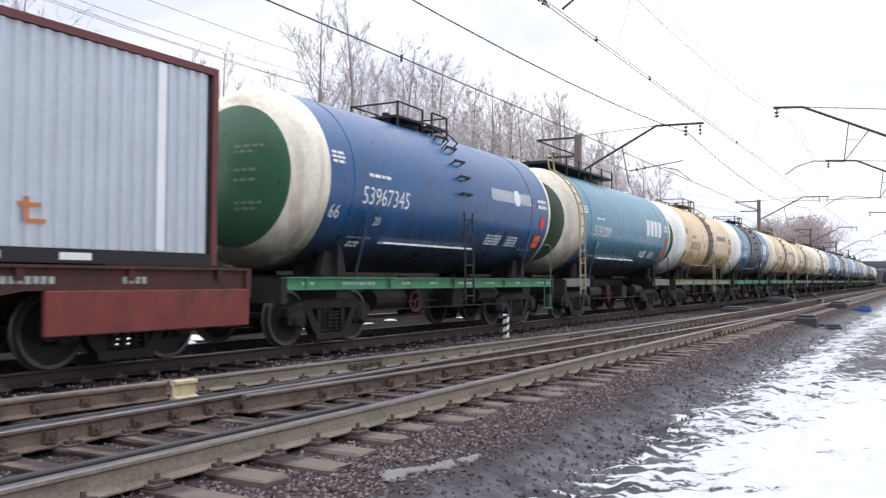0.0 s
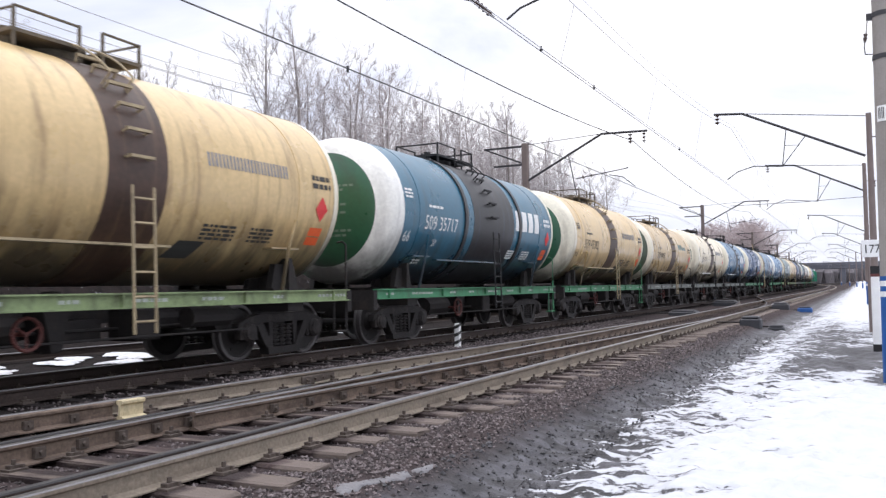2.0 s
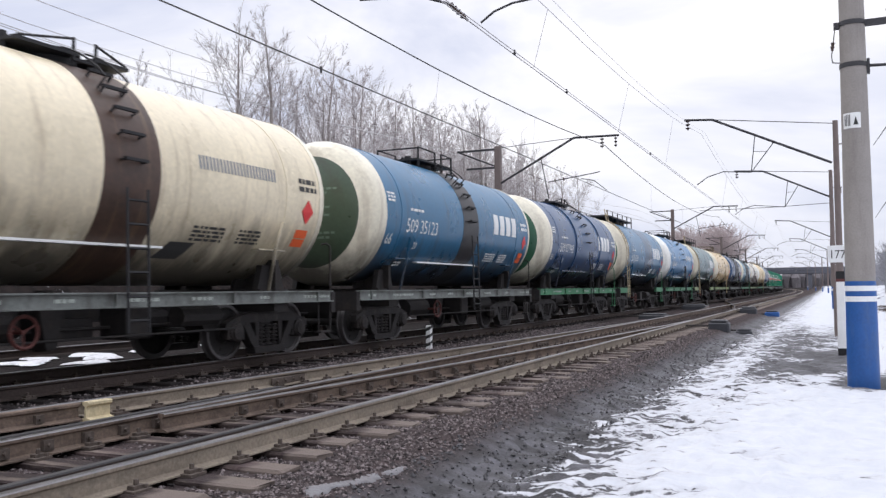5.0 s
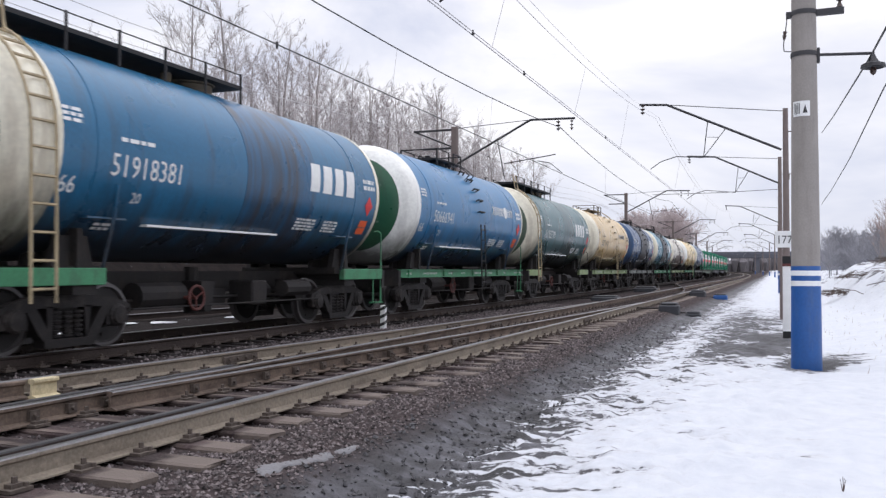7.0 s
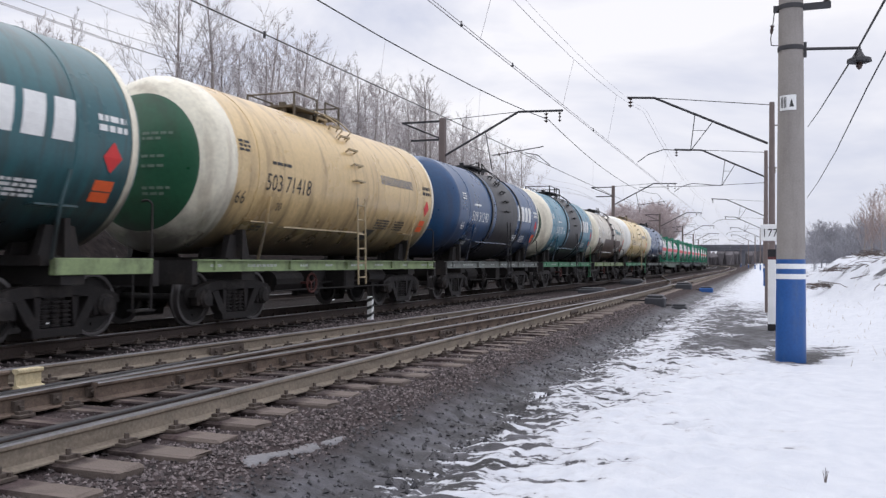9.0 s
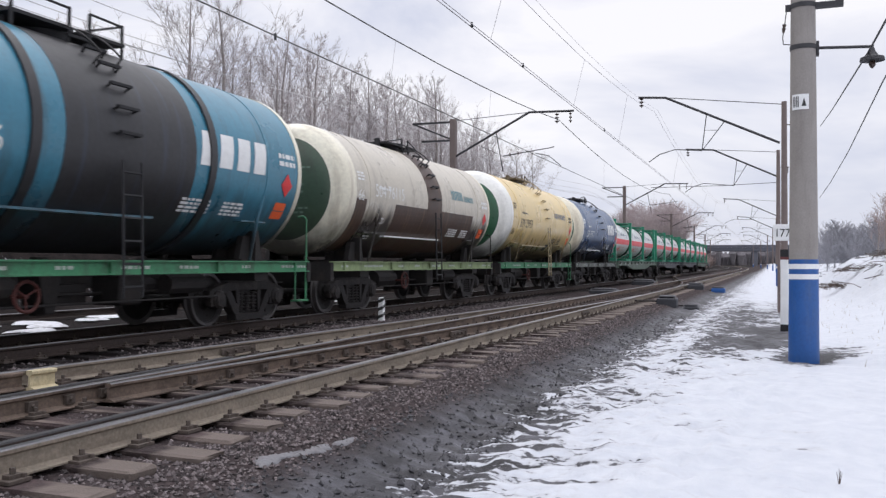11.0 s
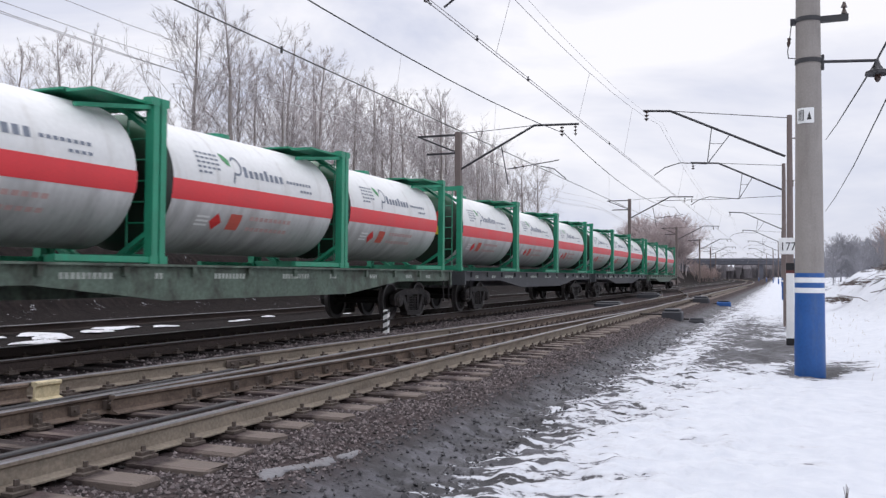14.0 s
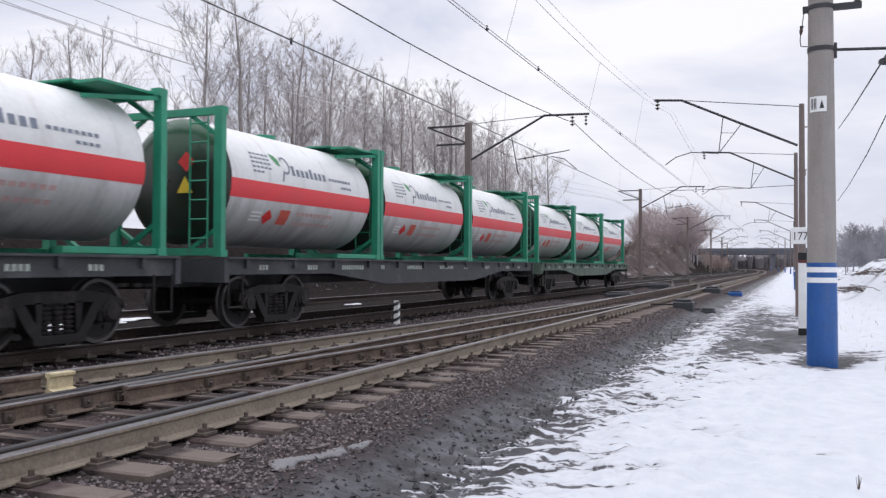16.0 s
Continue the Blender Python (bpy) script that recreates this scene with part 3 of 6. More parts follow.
def rail(name, parent, line, y0, y1, lift=0.0, head=m_railtop, label="", side=m_railside):
    """A rail of the heavy flat-bottomed kind, along line(y)."""
    ys_ = [y0]
    while ys_[-1] < y1:
        ys_.append(min(y1, ys_[-1] + (2.0 if ys_[-1] < 60 else 8.0)))
    verts, fcs, mats = [], [], []
    k = len(RAIL_OUT)
    for y in ys_:
        cx = line(y)
        verts += [(cx + a, y, RAIL_TOP - 0.18 + b + lift) for a, b in RAIL_OUT]
    for i in range(len(ys_) - 1):
        for j in range(k):
            q = (j + 1) % k
            fcs.append((i * k + j, i * k + q, (i + 1) * k + q, (i + 1) * k + j))
            mats.append(1 if j in (6, 7, 8) else 0)
    fcs.append(tuple(range(k)))
    fcs.append(tuple(range((len(ys_) - 1) * k, len(ys_) * k))[::-1])
    me = bpy.data.meshes.new("rail")
    me.from_pydata(verts, [], fcs)
    me.materials.append(side)
    me.materials.append(head)
    me.polygons.foreach_set("material_index", mats + [0, 0])
    ob = new(name, me)
    ob.parent = parent
    if label:
        ob["label"] = label
    return ob


SLEEPERS = {}


def sleeper_mesh(length):
    key = round(length, 1)
    if key not in SLEEPERS:
        bm = bmesh.new()
        rnd = random.Random(int(key * 10))
        box(bm, -key / 2, key / 2, -0.125, 0.125, -0.17, 0.012, 0.015)
        for v in bm.verts:
            v.co += Vector((rnd.uniform(-0.02, 0.02), rnd.uniform(-0.012, 0.012), rnd.uniform(-0.006, 0.006)))
        me = bpy.data.meshes.new("sleeper")
        bm.to_mesh(me)
        bm.free()
        me.materials.append(m_sleeper)
        SLEEPERS[key] = me
    return SLEEPERS[key]


def fastenings(parent, line, y0, y1, pitch):
    """Base plates and bolts of one rail, one at each sleeper."""
    bm = bmesh.new()
    y = y0
    while y < y1:
        cx = line(y)
        box(bm, cx - 0.17, cx + 0.17, y - 0.085, y + 0.085, 0.012, 0.034)
        for s in (-1, 1):
            box(bm, cx + s * 0.105 - 0.03, cx + s * 0.105 + 0.03, y - 0.05, y + 0.05, 0.03, 0.06)
            rod(bm, (cx + s * 0.105, y, 0.05), (cx + s * 0.105, y, 0.098), 0.018, 6)
            rod(bm, (cx + s * 0.145, y + 0.05, 0.03), (cx + s * 0.145, y + 0.05, 0.06), 0.016, 5)
        y += pitch
    me = bpy.data.meshes.new("rail_fastenings")
    bm.to_mesh(me)
    bm.free()
    me.materials.append(m_clip)
    ob = new("rail_fastenings", me)
    ob.parent = parent
    ob["kind"] = "stuff"


PITCH = 0.55
dark_sleeper = sleeper_mesh(2.7).copy()
rng_s = random.Random(5)
near_track = thing("railway_track", "empty near track with a turnout on old wooden sleepers", "railway track", kind="structure")
near_a = lambda y: NEAR_X + GAUGE / 2 + bend(y)
near_b = lambda y: NEAR_X - GAUGE / 2 + bend(y)
branch_b = lambda y: NEAR_X + GAUGE / 2 + branch(y) + bend(y) - 0.06
branch_c = lambda y: NEAR_X - GAUGE / 2 + branch(y) + bend(y) - 0.06
rail("rail", near_track, near_a, -12, 700)
rail("rail", near_track, near_b, -12, 700, side=m_railside_mid)
rail("rail", near_track, branch_b, 6.3, 31.0, side=m_railside_mid)
rail("rail", near_track, branch_b, -12, 3.3, side=m_railside_mid)
rail("rail", near_track, branch_c, -12, 31.0)
rail("check_rail", near_track, lambda y: near_a(y) - 0.115 - 0.05 * max(0, y - 5.6), -2.0, 6.4, 0.012, head=m_railtop_dark, side=m_railside_dark, label="dark check rail beside the running rail")
rail("wing_rail", near_track, lambda y: near_b(y) - 0.11 - 0.02 * max(0.0, y - 7.5), -6.0, 8.6, 0.006, head=m_railtop_dark, side=m_railside_dark)
rail("check_rail", near_track, lambda y: branch_c(y) + 0.17 + 0.05 * max(0.0, y - 5.9), -4.0, 6.55, 0.008, head=m_railside_mid, side=m_railside_mid, label="rusty check rail with a painted end")


def web_bolts(line, y0, y1, step, side):
    """Spacer blocks and bolt heads along a rail's web."""
    bm = bmesh.new()
    y = y0
    while y < y1:
        cx = line(y)
        box(bm, min(cx + side * 0.01, cx + side * 0.055), max(cx + side * 0.01, cx + side * 0.055), y - 0.05, y + 0.05, 0.055, 0.14)
        rod(bm, (cx + side * 0.05, y, 0.10), (cx + side * 0.085, y, 0.10), 0.022, 6)
        y += step
    me = bpy.data.meshes.new("web_bolts")
    bm.to_mesh(me)
    bm.free()
    me.materials.append(m_clip)
    ob = new("web_bolts", me)
    ob.parent = near_track
    ob["kind"] = "stuff"


def fishplate(line, y):
    """A bolted joint bar on a rail's east flank."""
    bm = bmesh.new()
    cx = line(y)
    box(bm, cx + 0.012, cx + 0.045, y - 0.4, y + 0.4, 0.045, 0.145, 0.008)
    for k in (-0.3, -0.1, 0.1, 0.3):
        rod(bm, (cx + 0.04, y + k, 0.095), (cx + 0.08, y + k, 0.095), 0.024, 6)
    me = bpy.data.meshes.new("fishplate")
    bm.to_mesh(me)
    bm.free()
    me.materials.append(m_clip)
    new("fishplate", me).parent = near_track


web_bolts(near_b, 3.0, 9.2, 0.42, 1)
web_bolts(lambda y: branch_c(y) + 0.17, 2.6, 6.4, 0.5, 1)
web_bolts(branch_b, 7.4, 13.0, 0.6, 1)
for ln, v in ((near_b, 9.9), (branch_b, 14.2), (branch_c, 17.5), (near_a, 21.0), (near_b, 18.5), (branch_c, 10.2)):
    fishplate(ln, v)
for ln, a, b in ((near_a, 2.2, 60), (near_b, 2.2, 60), (branch_b, 7.2, 30), (branch_c, 2.2, 30)):
    fastenings(near_track, ln, a, b, PITCH)
y = -2.2
while y < 120:
    if y < 33:
        x0, x1 = NEAR_X - 1.35 + branch(y), NEAR_X + 1.42 + rng_s.uniform(-0.10, 0.14)
    else:
        x0, x1 = NEAR_X - 1.38 + bend(y), NEAR_X + 1.38 + bend(y)
    ob = new("sleeper", sleeper_mesh(x1 - x0))
    ob.parent = near_track
    ob.matrix_local = pose((x0 + x1) / 2, y, rng_s.uniform(-0.012, 0.004), 0, 0, rng_s.uniform(-1.2, 1.2))
    y += PITCH
tr = thing("railway_track", "middle track that carries the train, in dark ballast", "railway track", kind="structure")
for s in (-1, 1):
    ln = lambda yy, s=s: TRAIN_X + s * GAUGE / 2 + bend(yy)
    rail("rail", tr, ln, -12, 700, side=m_railside_dark)
    fastenings(tr, ln, 4.4, 45, PITCH)
y = 2.2
while y < 70:
    ob = put("sleeper", dark_sleeper, m_sleeper_dark, tr)
    ob.matrix_local = pose(TRAIN_X, y, rng_s.uniform(-0.02, 0.0), 0, 0, rng_s.uniform(-1, 1))
    y += PITCH
spare = thing("spare_rail", "long old rail lying beyond the train", "rail")
rail("rail", spare, lambda yy: -15.5 + bend(yy), -12, 120, -0.01, side=m_railside_dark)
# a crossover farther up the line
cross = thing("crossover_track", "crossover between the two nearer tracks far up the line", "railway track", kind="structure")
for s in (-1, 1):
    rail("rail", cross, lambda yy, s=s: NEAR_X + s * GAUGE / 2 + bend(yy) + (TRAIN_X - NEAR_X) * float(smooth(40, 95, yy)), 40, 95, head=m_railtop_dark, side=m_railside_mid)


def stones(name, n, x0, x1, y0, y1, big, mat, label, seed, power=1.6):
    """Loose stones of uneven shape, as one object."""
    r = np.random.default_rng(seed)
    px = r.uniform(x0, x1, n)
    py = y0 + (y1 - y0) * r.random(n) ** power
    sz = big * r.uniform(0.35, 1.0, n) ** 1.3
    pz = ground_z(px, py) + sz * 0.25
    base = np.array([(1, 0, 0), (-1, 0, 0), (0, 1, 0), (0, -1, 0), (0, 0, 0.8), (0, 0, -0.8)], float)
    tri = np.array([(0, 2, 4), (2, 1, 4), (1, 3, 4), (3, 0, 4), (2, 0, 5), (1, 2, 5), (3, 1, 5), (0, 3, 5)])
    rot = r.uniform(0, 6.28, n)
    pts = base[None] * sz[:, None, None] * r.uniform(0.6, 1.3, (n, 6, 3)) + r.uniform(-0.25, 0.25, (n, 6, 3)) * sz[:, None, None]
    c, s = np.cos(rot)[:, None], np.sin(rot)[:, None]
    qx, qy = pts[..., 0] * c - pts[..., 1] * s, pts[..., 0] * s + pts[..., 1] * c
    v = np.stack([qx + px[:, None], qy + py[:, None], pts[..., 2] + pz[:, None]], -1).reshape(-1, 3)
    f = (tri[None] + 6 * np.arange(n)[:, None, None]).reshape(-1, 3)
    me = bpy.data.meshes.new(name)
    me.from_pydata(v.tolist(), [], f.tolist())
    me.materials.append(mat)
    return tagged(new(name, me), label, "gravel", kind="stuff")

m_stone.node_tree.nodes["Hue/Saturation/Value"].inputs["Saturation"].default_value = 0.9


def vary_by_island(m, lo, hi):
    n, l = m.node_tree.nodes, m.node_tree.links
    geo, mr = n.new("ShaderNodeNewGeometry"), n.new("ShaderNodeMapRange")
    mr.inputs["To Min"].default_value, mr.inputs["To Max"].default_value = lo, hi
    l.new(geo.outputs["Random Per Island"], mr.inputs["Value"])
    mul = n.new("ShaderNodeMath")
    mul.operation = "MULTIPLY"
    hsv = n["Hue/Saturation/Value"]
    l.new(hsv.inputs["Value"].links[0].from_socket, mul.inputs[0])
    l.new(mr.outputs[0], mul.inputs[1])
    l.new(mul.outputs[0], hsv.inputs["Value"])


vary_by_island(m_stone, 0.2, 3.0)
stones("ballast_stones", 26000, -8.9, -3.2, 2.5, 34, 0.024, m_stone, "dark crushed ballast stones between and beside the rails", 11)
stones("ballast_stones", 6000, -4.2, -3.1, 2.5, 22, 0.022, m_stone, "dark ballast stones round the sleeper ends", 15)
stones("ballast_stones", 5000, -9.3, -7.4, 4.5, 34, 0.036, m_stone, "brown crushed ballast stones beside the middle track", 12)
stones("ballast_stones", 5000, -3.9, -3.05, 2.5, 26, 0.02, m_stone, "dark ballast stones spilled on the shoulder", 13)
stones("mud_clods", 1300, -3.2, -2.2, 3.0, 26, 0.034, m_clod, "wet lumps of dark mud beside the ballast", 16)
stones("mud_clods", 2500, -3.25, -2.15, 3.0, 26, 0.018, m_clod, "dark clods lying on the thawing mud", 14)


# ---- the train ----
SPEED = 15.95
WHEELS = []
WAGONS = []
AXIS_Z = 2.87
RAD = 1.6
SKIN = RAD + 0.007


def wheelset_mesh(bm):
    for s in (-1, 1):
        lathe(bm, [(s * 0.70, 0.10), (s * 0.72, 0.15), (s * 0.745, 0.17), (s * 0.76, 0.38), (s * 0.715, 0.41), (s * 0.715, 0.50), (s * 0.745, 0.505), (s * 0.755, 0.478), (s * 0.85, 0.472), (s * 0.85, 0.42), (s * 0.80, 0.40), (s * 0.785, 0.20), (s * 0.83, 0.15), (s * 0.83, 0.06)], "x", 28)
        for a in range(3):
            c, d = math.cos(a * 2.1), math.sin(a * 2.1)
            rod(bm, (s * 0.77, 0.3 * c, 0.3 * d), (s * 0.81, 0.3 * c, 0.3 * d), 0.03, 6)
    rod(bm, (-1.05, 0, 0), (1.05, 0, 0), 0.075, 10)


def sideframe_mesh(bm):
    for x0, x1 in ((0.94, 1.08), (-1.08, -0.94)):
        slab(bm, [(-1.22, 0.50), (-1.18, 0.63), (-0.95, 0.71), (-0.6, 0.78), (0.6, 0.78), (0.95, 0.71), (1.18, 0.63), (1.22, 0.50), (1.1, 0.54), (0.74, 0.56), (0.55, 0.62), (-0.55, 0.62), (-0.74, 0.56), (-1.1, 0.54)], x0, x1)
        for s in (-1, 1):
            slab(bm, [(s * 0.74, 0.58), (s * 0.58, 0.62), (s * 0.30, 0.20), (s * 0.42, 0.14), (s * 0.55, 0.28)], x0 - 0.02, x1 + 0.02)
            slab(bm, [(s * 0.28, 0.64), (s * 0.40, 0.64), (s * 0.36, 0.2), (s * 0.30, 0.2)], x0, x1)
            slab(bm, [(s * 0.72, 0.56), (s * 0.80, 0.56), (s * 0.78, 0.34), (s * 0.70, 0.34)], x0, x1)
            slab(bm, [(s * 1.08, 0.56), (s * 1.16, 0.56), (s * 1.14, 0.36), (s * 1.06, 0.36)], x0, x1)
        slab(bm, [(-0.44, 0.08), (0.44, 0.08), (0.46, 0.2), (-0.46, 0.2)], x0 - 0.03, x1 + 0.03)
    box(bm, -1.0, 1.0, -0.16, 0.16, 0.42, 0.72, 0.02)


def axlebox_mesh(bm):
    for s in (-1, 1):
        for yy in (-0.925, 0.925):
            q = bmesh.new()
            lathe(q, [(s * 0.92, 0.17), (s * 1.10, 0.17), (s * 1.13, 0.13), (s * 1.15, 0.13), (s * 1.16, 0.03)], "x", 14, True)
            for v in q.verts:
                v.co += Vector((0, yy, 0.475))
            tmp = bpy.data.meshes.new("tmp")
            q.to_mesh(tmp)
            bm.from_mesh(tmp)
            q.free()
            bpy.data.meshes.remove(tmp)


def springs_mesh(bm):
    for s in (-1, 1):
        for yy in (-0.19, 0.0, 0.19):
            prof = []
            for k in range(6):
                z = 0.21 + k * 0.066
                prof += [(z, 0.055), (z + 0.008, 0.088), (z + 0.034, 0.088), (z + 0.042, 0.055)]
            q = len(bm.verts)
            lathe(bm, prof, "z", 8, True)
            bm.verts.ensure_lookup_table()
            for v in bm.verts[q:]:
                v.co += Vector((s * 1.01, yy, 0))


def bogie(parent, y):
    b = put("bogie", mesh_of("bogie_frame", sideframe_mesh), m_running, parent, pose(0, y, 0))
    put_split("axle_box", "axle_box", "axle_boxes", axlebox_mesh, m_running, b)
    put_split("spring", "spring", "springs", springs_mesh, m_running, b)
    me = mesh_of("wheelset", wheelset_mesh, True)
    if len(me.materials) == 1:
        me.materials.append(m_tread)
        for p in me.polygons:
            r = max(math.hypot(me.vertices[i].co.y, me.vertices[i].co.z) for i in p.vertices)
            p.material_index = 1 if r > 0.415 and abs(p.center.x) > 0.65 else 0
    for dy in (-0.925, 0.925):
        w = put("wheelset", me, m_wheel, b, pose(0, dy, 0.475))
        WHEELS.append((w, dy))


def dome(y0, s, r_in, r_out, bulge=0.55):
    """Profile of a dished tank end from radius r_in to r_out, that bulges towards s."""
    n = 8
    return [(y0 + s * bulge * math.sqrt(max(0.0, 1 - (r / RAD) ** 2)), r) for r in [r_in + (r_out - r_in) * math.sin(i / n * math.pi / 2) for i in range(n + 1)]]


def at_axis(build):
    def inner(bm):
        build(bm)
        for v in bm.verts:
            v.co.z += AXIS_Z
    return inner


TANK0, TANK1 = -4.85, 4.85


def ring(key, y0, y1, r, parent, mat, name, label="", lip=True):
    prof = [(y0, r - 0.03), (y0, r), (y1, r), (y1, r - 0.03)] if lip else [(y0, r), (y1, r)]
    put(name, mesh_of(("ring", key, y0, y1, r), at_axis(lambda bm: lathe(bm, prof, "y", 64)), True), mat, parent, label=label)


def ladder(bm, pts, half, rung=0.30, r=0.022, ydir=True):
    """Two stiles along the points, with rungs between them."""
    for s in (-1, 1):
        poly_rod(bm, [Vector(p) + (Vector((0, s * half, 0)) if ydir else Vector((s * half, 0, 0))) for p in pts], r, 5)
    for a, b in zip(pts, pts[1:]):
        a, b = Vector(a), Vector(b)
        n = max(1, int((b - a).length / rung))
        for i in range(n):
            c = a + (b - a) * (i + 0.5) / n
            o = Vector((0, half, 0)) if ydir else Vector((half, 0, 0))
            rod(bm, c - o, c + o, r * 0.9, 5)


def centre_ladder(bm):
    top = AXIS_Z
    pts = [(RAD + 0.16, 0.05, 0.62), (RAD + 0.12, 0.05, top - 0.3)]
    ladder(bm, pts, 0.19)
    a = 0.05
    while a < 1.25:
        p = Vector((math.cos(a) * (RAD + 0.10), 0, AXIS_Z + math.sin(a) * (RAD + 0.10)))
        q = Vector((math.cos(a) * RAD, 0, AXIS_Z + math.sin(a) * RAD))
        for s in (-1, 1):
            rod(bm, q + Vector((0, 0.05 + s * 0.19, 0)), p + Vector((0, 0.05 + s * 0.19, 0)), 0.02, 5)
        box(bm, p.x - 0.03, p.x + 0.03, 0.05 - 0.21, 0.05 + 0.21, p.z - 0.012, p.z + 0.03)
        a += 0.22
    for s in (-1, 1):
        arc = [(math.cos(t) * (RAD + 0.22), 0.05 + s * 0.2, AXIS_Z + math.sin(t) * (RAD + 0.22)) for t in np.linspace(0.75, 1.3, 6)]
        poly_rod(bm, [(math.cos(0.75) * RAD, 0.05 + s * 0.2, AXIS_Z + math.sin(0.75) * RAD)] + arc, 0.016, 5)


def catwalk_short(bm):
    z = AXIS_Z + RAD + 0.07
    for y0, y1 in ((-1.1, 0.02), (0.32, 1.1)):
        box(bm, -0.65, 0.62, y0, y1, z, z + 0.05)
        for yy in (y0 + 0.05, y1 - 0.05):
            for s in (-1, 1):
                rod(bm, (s * 0.6, yy, z - 0.25), (s * 0.6, yy, z + 0.34), 0.028, 5)
        for s in (-1, 1):
            rod(bm, (s * 0.6, y0 + 0.05, z + 0.34), (s * 0.6, y1 - 0.05, z + 0.32), 0.02, 5)
    for y0 in (-1.05, 1.05):
        rod(bm, (-0.6, y0, z + 0.32), (0.6, y0, z + 0.32), 0.02, 5)


def catwalk_low(bm):
    """A short platform whose side rails slope down to its ends."""
    z = AXIS_Z + RAD + 0.05
    for y0, y1 in ((-1.0, 0.02), (0.32, 1.0)):
        box(bm, -0.6, 0.6, y0, y1, z, z + 0.05)
        inner, outer = (y1 - 0.05, y0 + 0.05) if y0 < 0 else (y0 + 0.05, y1 - 0.05)
        for s in (-1, 1):
            rod(bm, (s * 0.58, inner, z - 0.2), (s * 0.58, inner, z + 0.26), 0.026, 5)
            rod(bm, (s * 0.58, inner, z + 0.24), (s * 0.58, outer, z + 0.06), 0.02, 5)


def catwalk_long(bm):
    z = AXIS_Z + RAD + 0.14
    box(bm, -0.6, 0.66, -4.75, 0.75, z, z + 0.07)
    for i in range(6):
        yy = -4.7 + i * 1.08
        for s in (-1, 1):
            rod(bm, (s * 0.66, yy, z - 0.34), (s * 0.66, yy, z + 0.30), 0.026, 5)
    for s in (-1, 1):
        rod(bm, (s * 0.66, -4.7, z + 0.28), (s * 0.66, 0.7, z + 0.28), 0.012, 4)


def hatch(bm):
    lathe(bm, [(AXIS_Z + RAD - 0.1, 0.42), (AXIS_Z + RAD + 0.10, 0.42), (AXIS_Z + RAD + 0.12, 0.47), (AXIS_Z + RAD + 0.17, 0.47), (AXIS_Z + RAD + 0.21, 0.3), (AXIS_Z + RAD + 0.23, 0.02)], "z", 18)
    rod(bm, (0.25, -0.95, AXIS_Z + RAD - 0.05), (0.25, -0.95, AXIS_Z + RAD + 0.2), 0.09, 8)


def end_ladder(bm):
    pts = [(RAD + 0.08, -4.92, 0.72), (RAD + 0.05, -4.92, AXIS_Z)]
    pts += [(math.cos(a) * (RAD + 0.05), -4.92, AXIS_Z + math.sin(a) * (RAD + 0.05)) for a in np.linspace(0.2, 1.12, 6)]
    pts += [(0.62, -4.92, AXIS_Z + RAD + 0.45)]
    ladder(bm, pts, 0.2, 0.31, 0.024)


def centre_sill(bm):
    box(bm, -0.17, 0.17, -5.6, 5.6, 0.72, 1.12)
    for s in (-1, 1):
        box(bm, -1.35, 1.35, s * 3.9 - 0.22, s * 3.9 + 0.22, 0.80, 1.06)
        box(bm, -1.40, 1.40, s * 5.55 - 0.07, s * 5.55 + 0.07, 0.74, 1.14)
    rod(bm, (-0.2, -1.6, 0.72), (-0.2, -0.3, 0.72), 0.2, 10)
    rod(bm, (0.45, 1.2, 0.75), (0.45, 1.9, 0.75), 0.15, 10)
    rod(bm, (-0.9, -2.6, 0.62), (0.6, 2.6, 0.62), 0.03, 6)
    rod(bm, (0.75, -2.9, 0.66), (0.75, 2.9, 0.66), 0.025, 6)
    box(bm, 0.3, 0.6, -0.35, 0.35, 0.5, 0.8)
    rod(bm, (0.75, -2.3, 0.72), (0.75, -1.2, 0.72), 0.22, 12)
    rod(bm, (0.2, -0.15, 0.35), (0.2, -0.15, 1.2), 0.13, 10)
    box(bm, 0.55, 1.1, 0.5, 1.0, 0.48, 0.95, 0.03)
    rod(bm, (1.1, 1.5, 0.78), (1.1, 2.4, 0.78), 0.16, 10)
    slab(bm, [(-0.9, 0.95), (-0.5, 0.95), (-0.62, 0.42), (-0.78, 0.42)], 0.6, 1.0)
    slab(bm, [(2.2, 0.95), (2.7, 0.95), (2.5, 0.5), (2.4, 0.5)], 0.5, 0.9)
    box(bm, -1.1, -1.0, -3.0, 3.0, 0.7, 1.0)
    rod(bm, (1.2, -2.8, 0.55), (1.2, 2.8, 0.55), 0.018, 5)


def coupler(bm):
    for s in (-1, 1):
        box(bm, -0.12, 0.12, min(s * 5.6, s * 5.95), max(s * 5.6, s * 5.95), 0.78, 1.0)
        box(bm, -0.2, 0.2, min(s * 5.85, s * 6.08), max(s * 5.85, s * 6.08), 0.74, 1.06, 0.04)
        poly_rod(bm, [(0.3, s * 5.6, 0.95), (0.32, s * 5.85, 0.7), (0.25, s * 6.05, 0.72)], 0.03, 6)


def side_beam(bm):
    slab(bm, [(-5.5, 0.95), (5.5, 0.95), (5.5, 1.16), (-5.5, 1.16)], 1.30, 1.38)
    for z in (0.95, 1.14):
        box(bm, 1.38, 1.44, -5.5, 5.5, z, z + 0.022)
    y = -5.0
    while y < 5.2:
        box(bm, 1.38, 1.43, y - 0.02, y + 0.02, 0.972, 1.14)
        y += 2.5


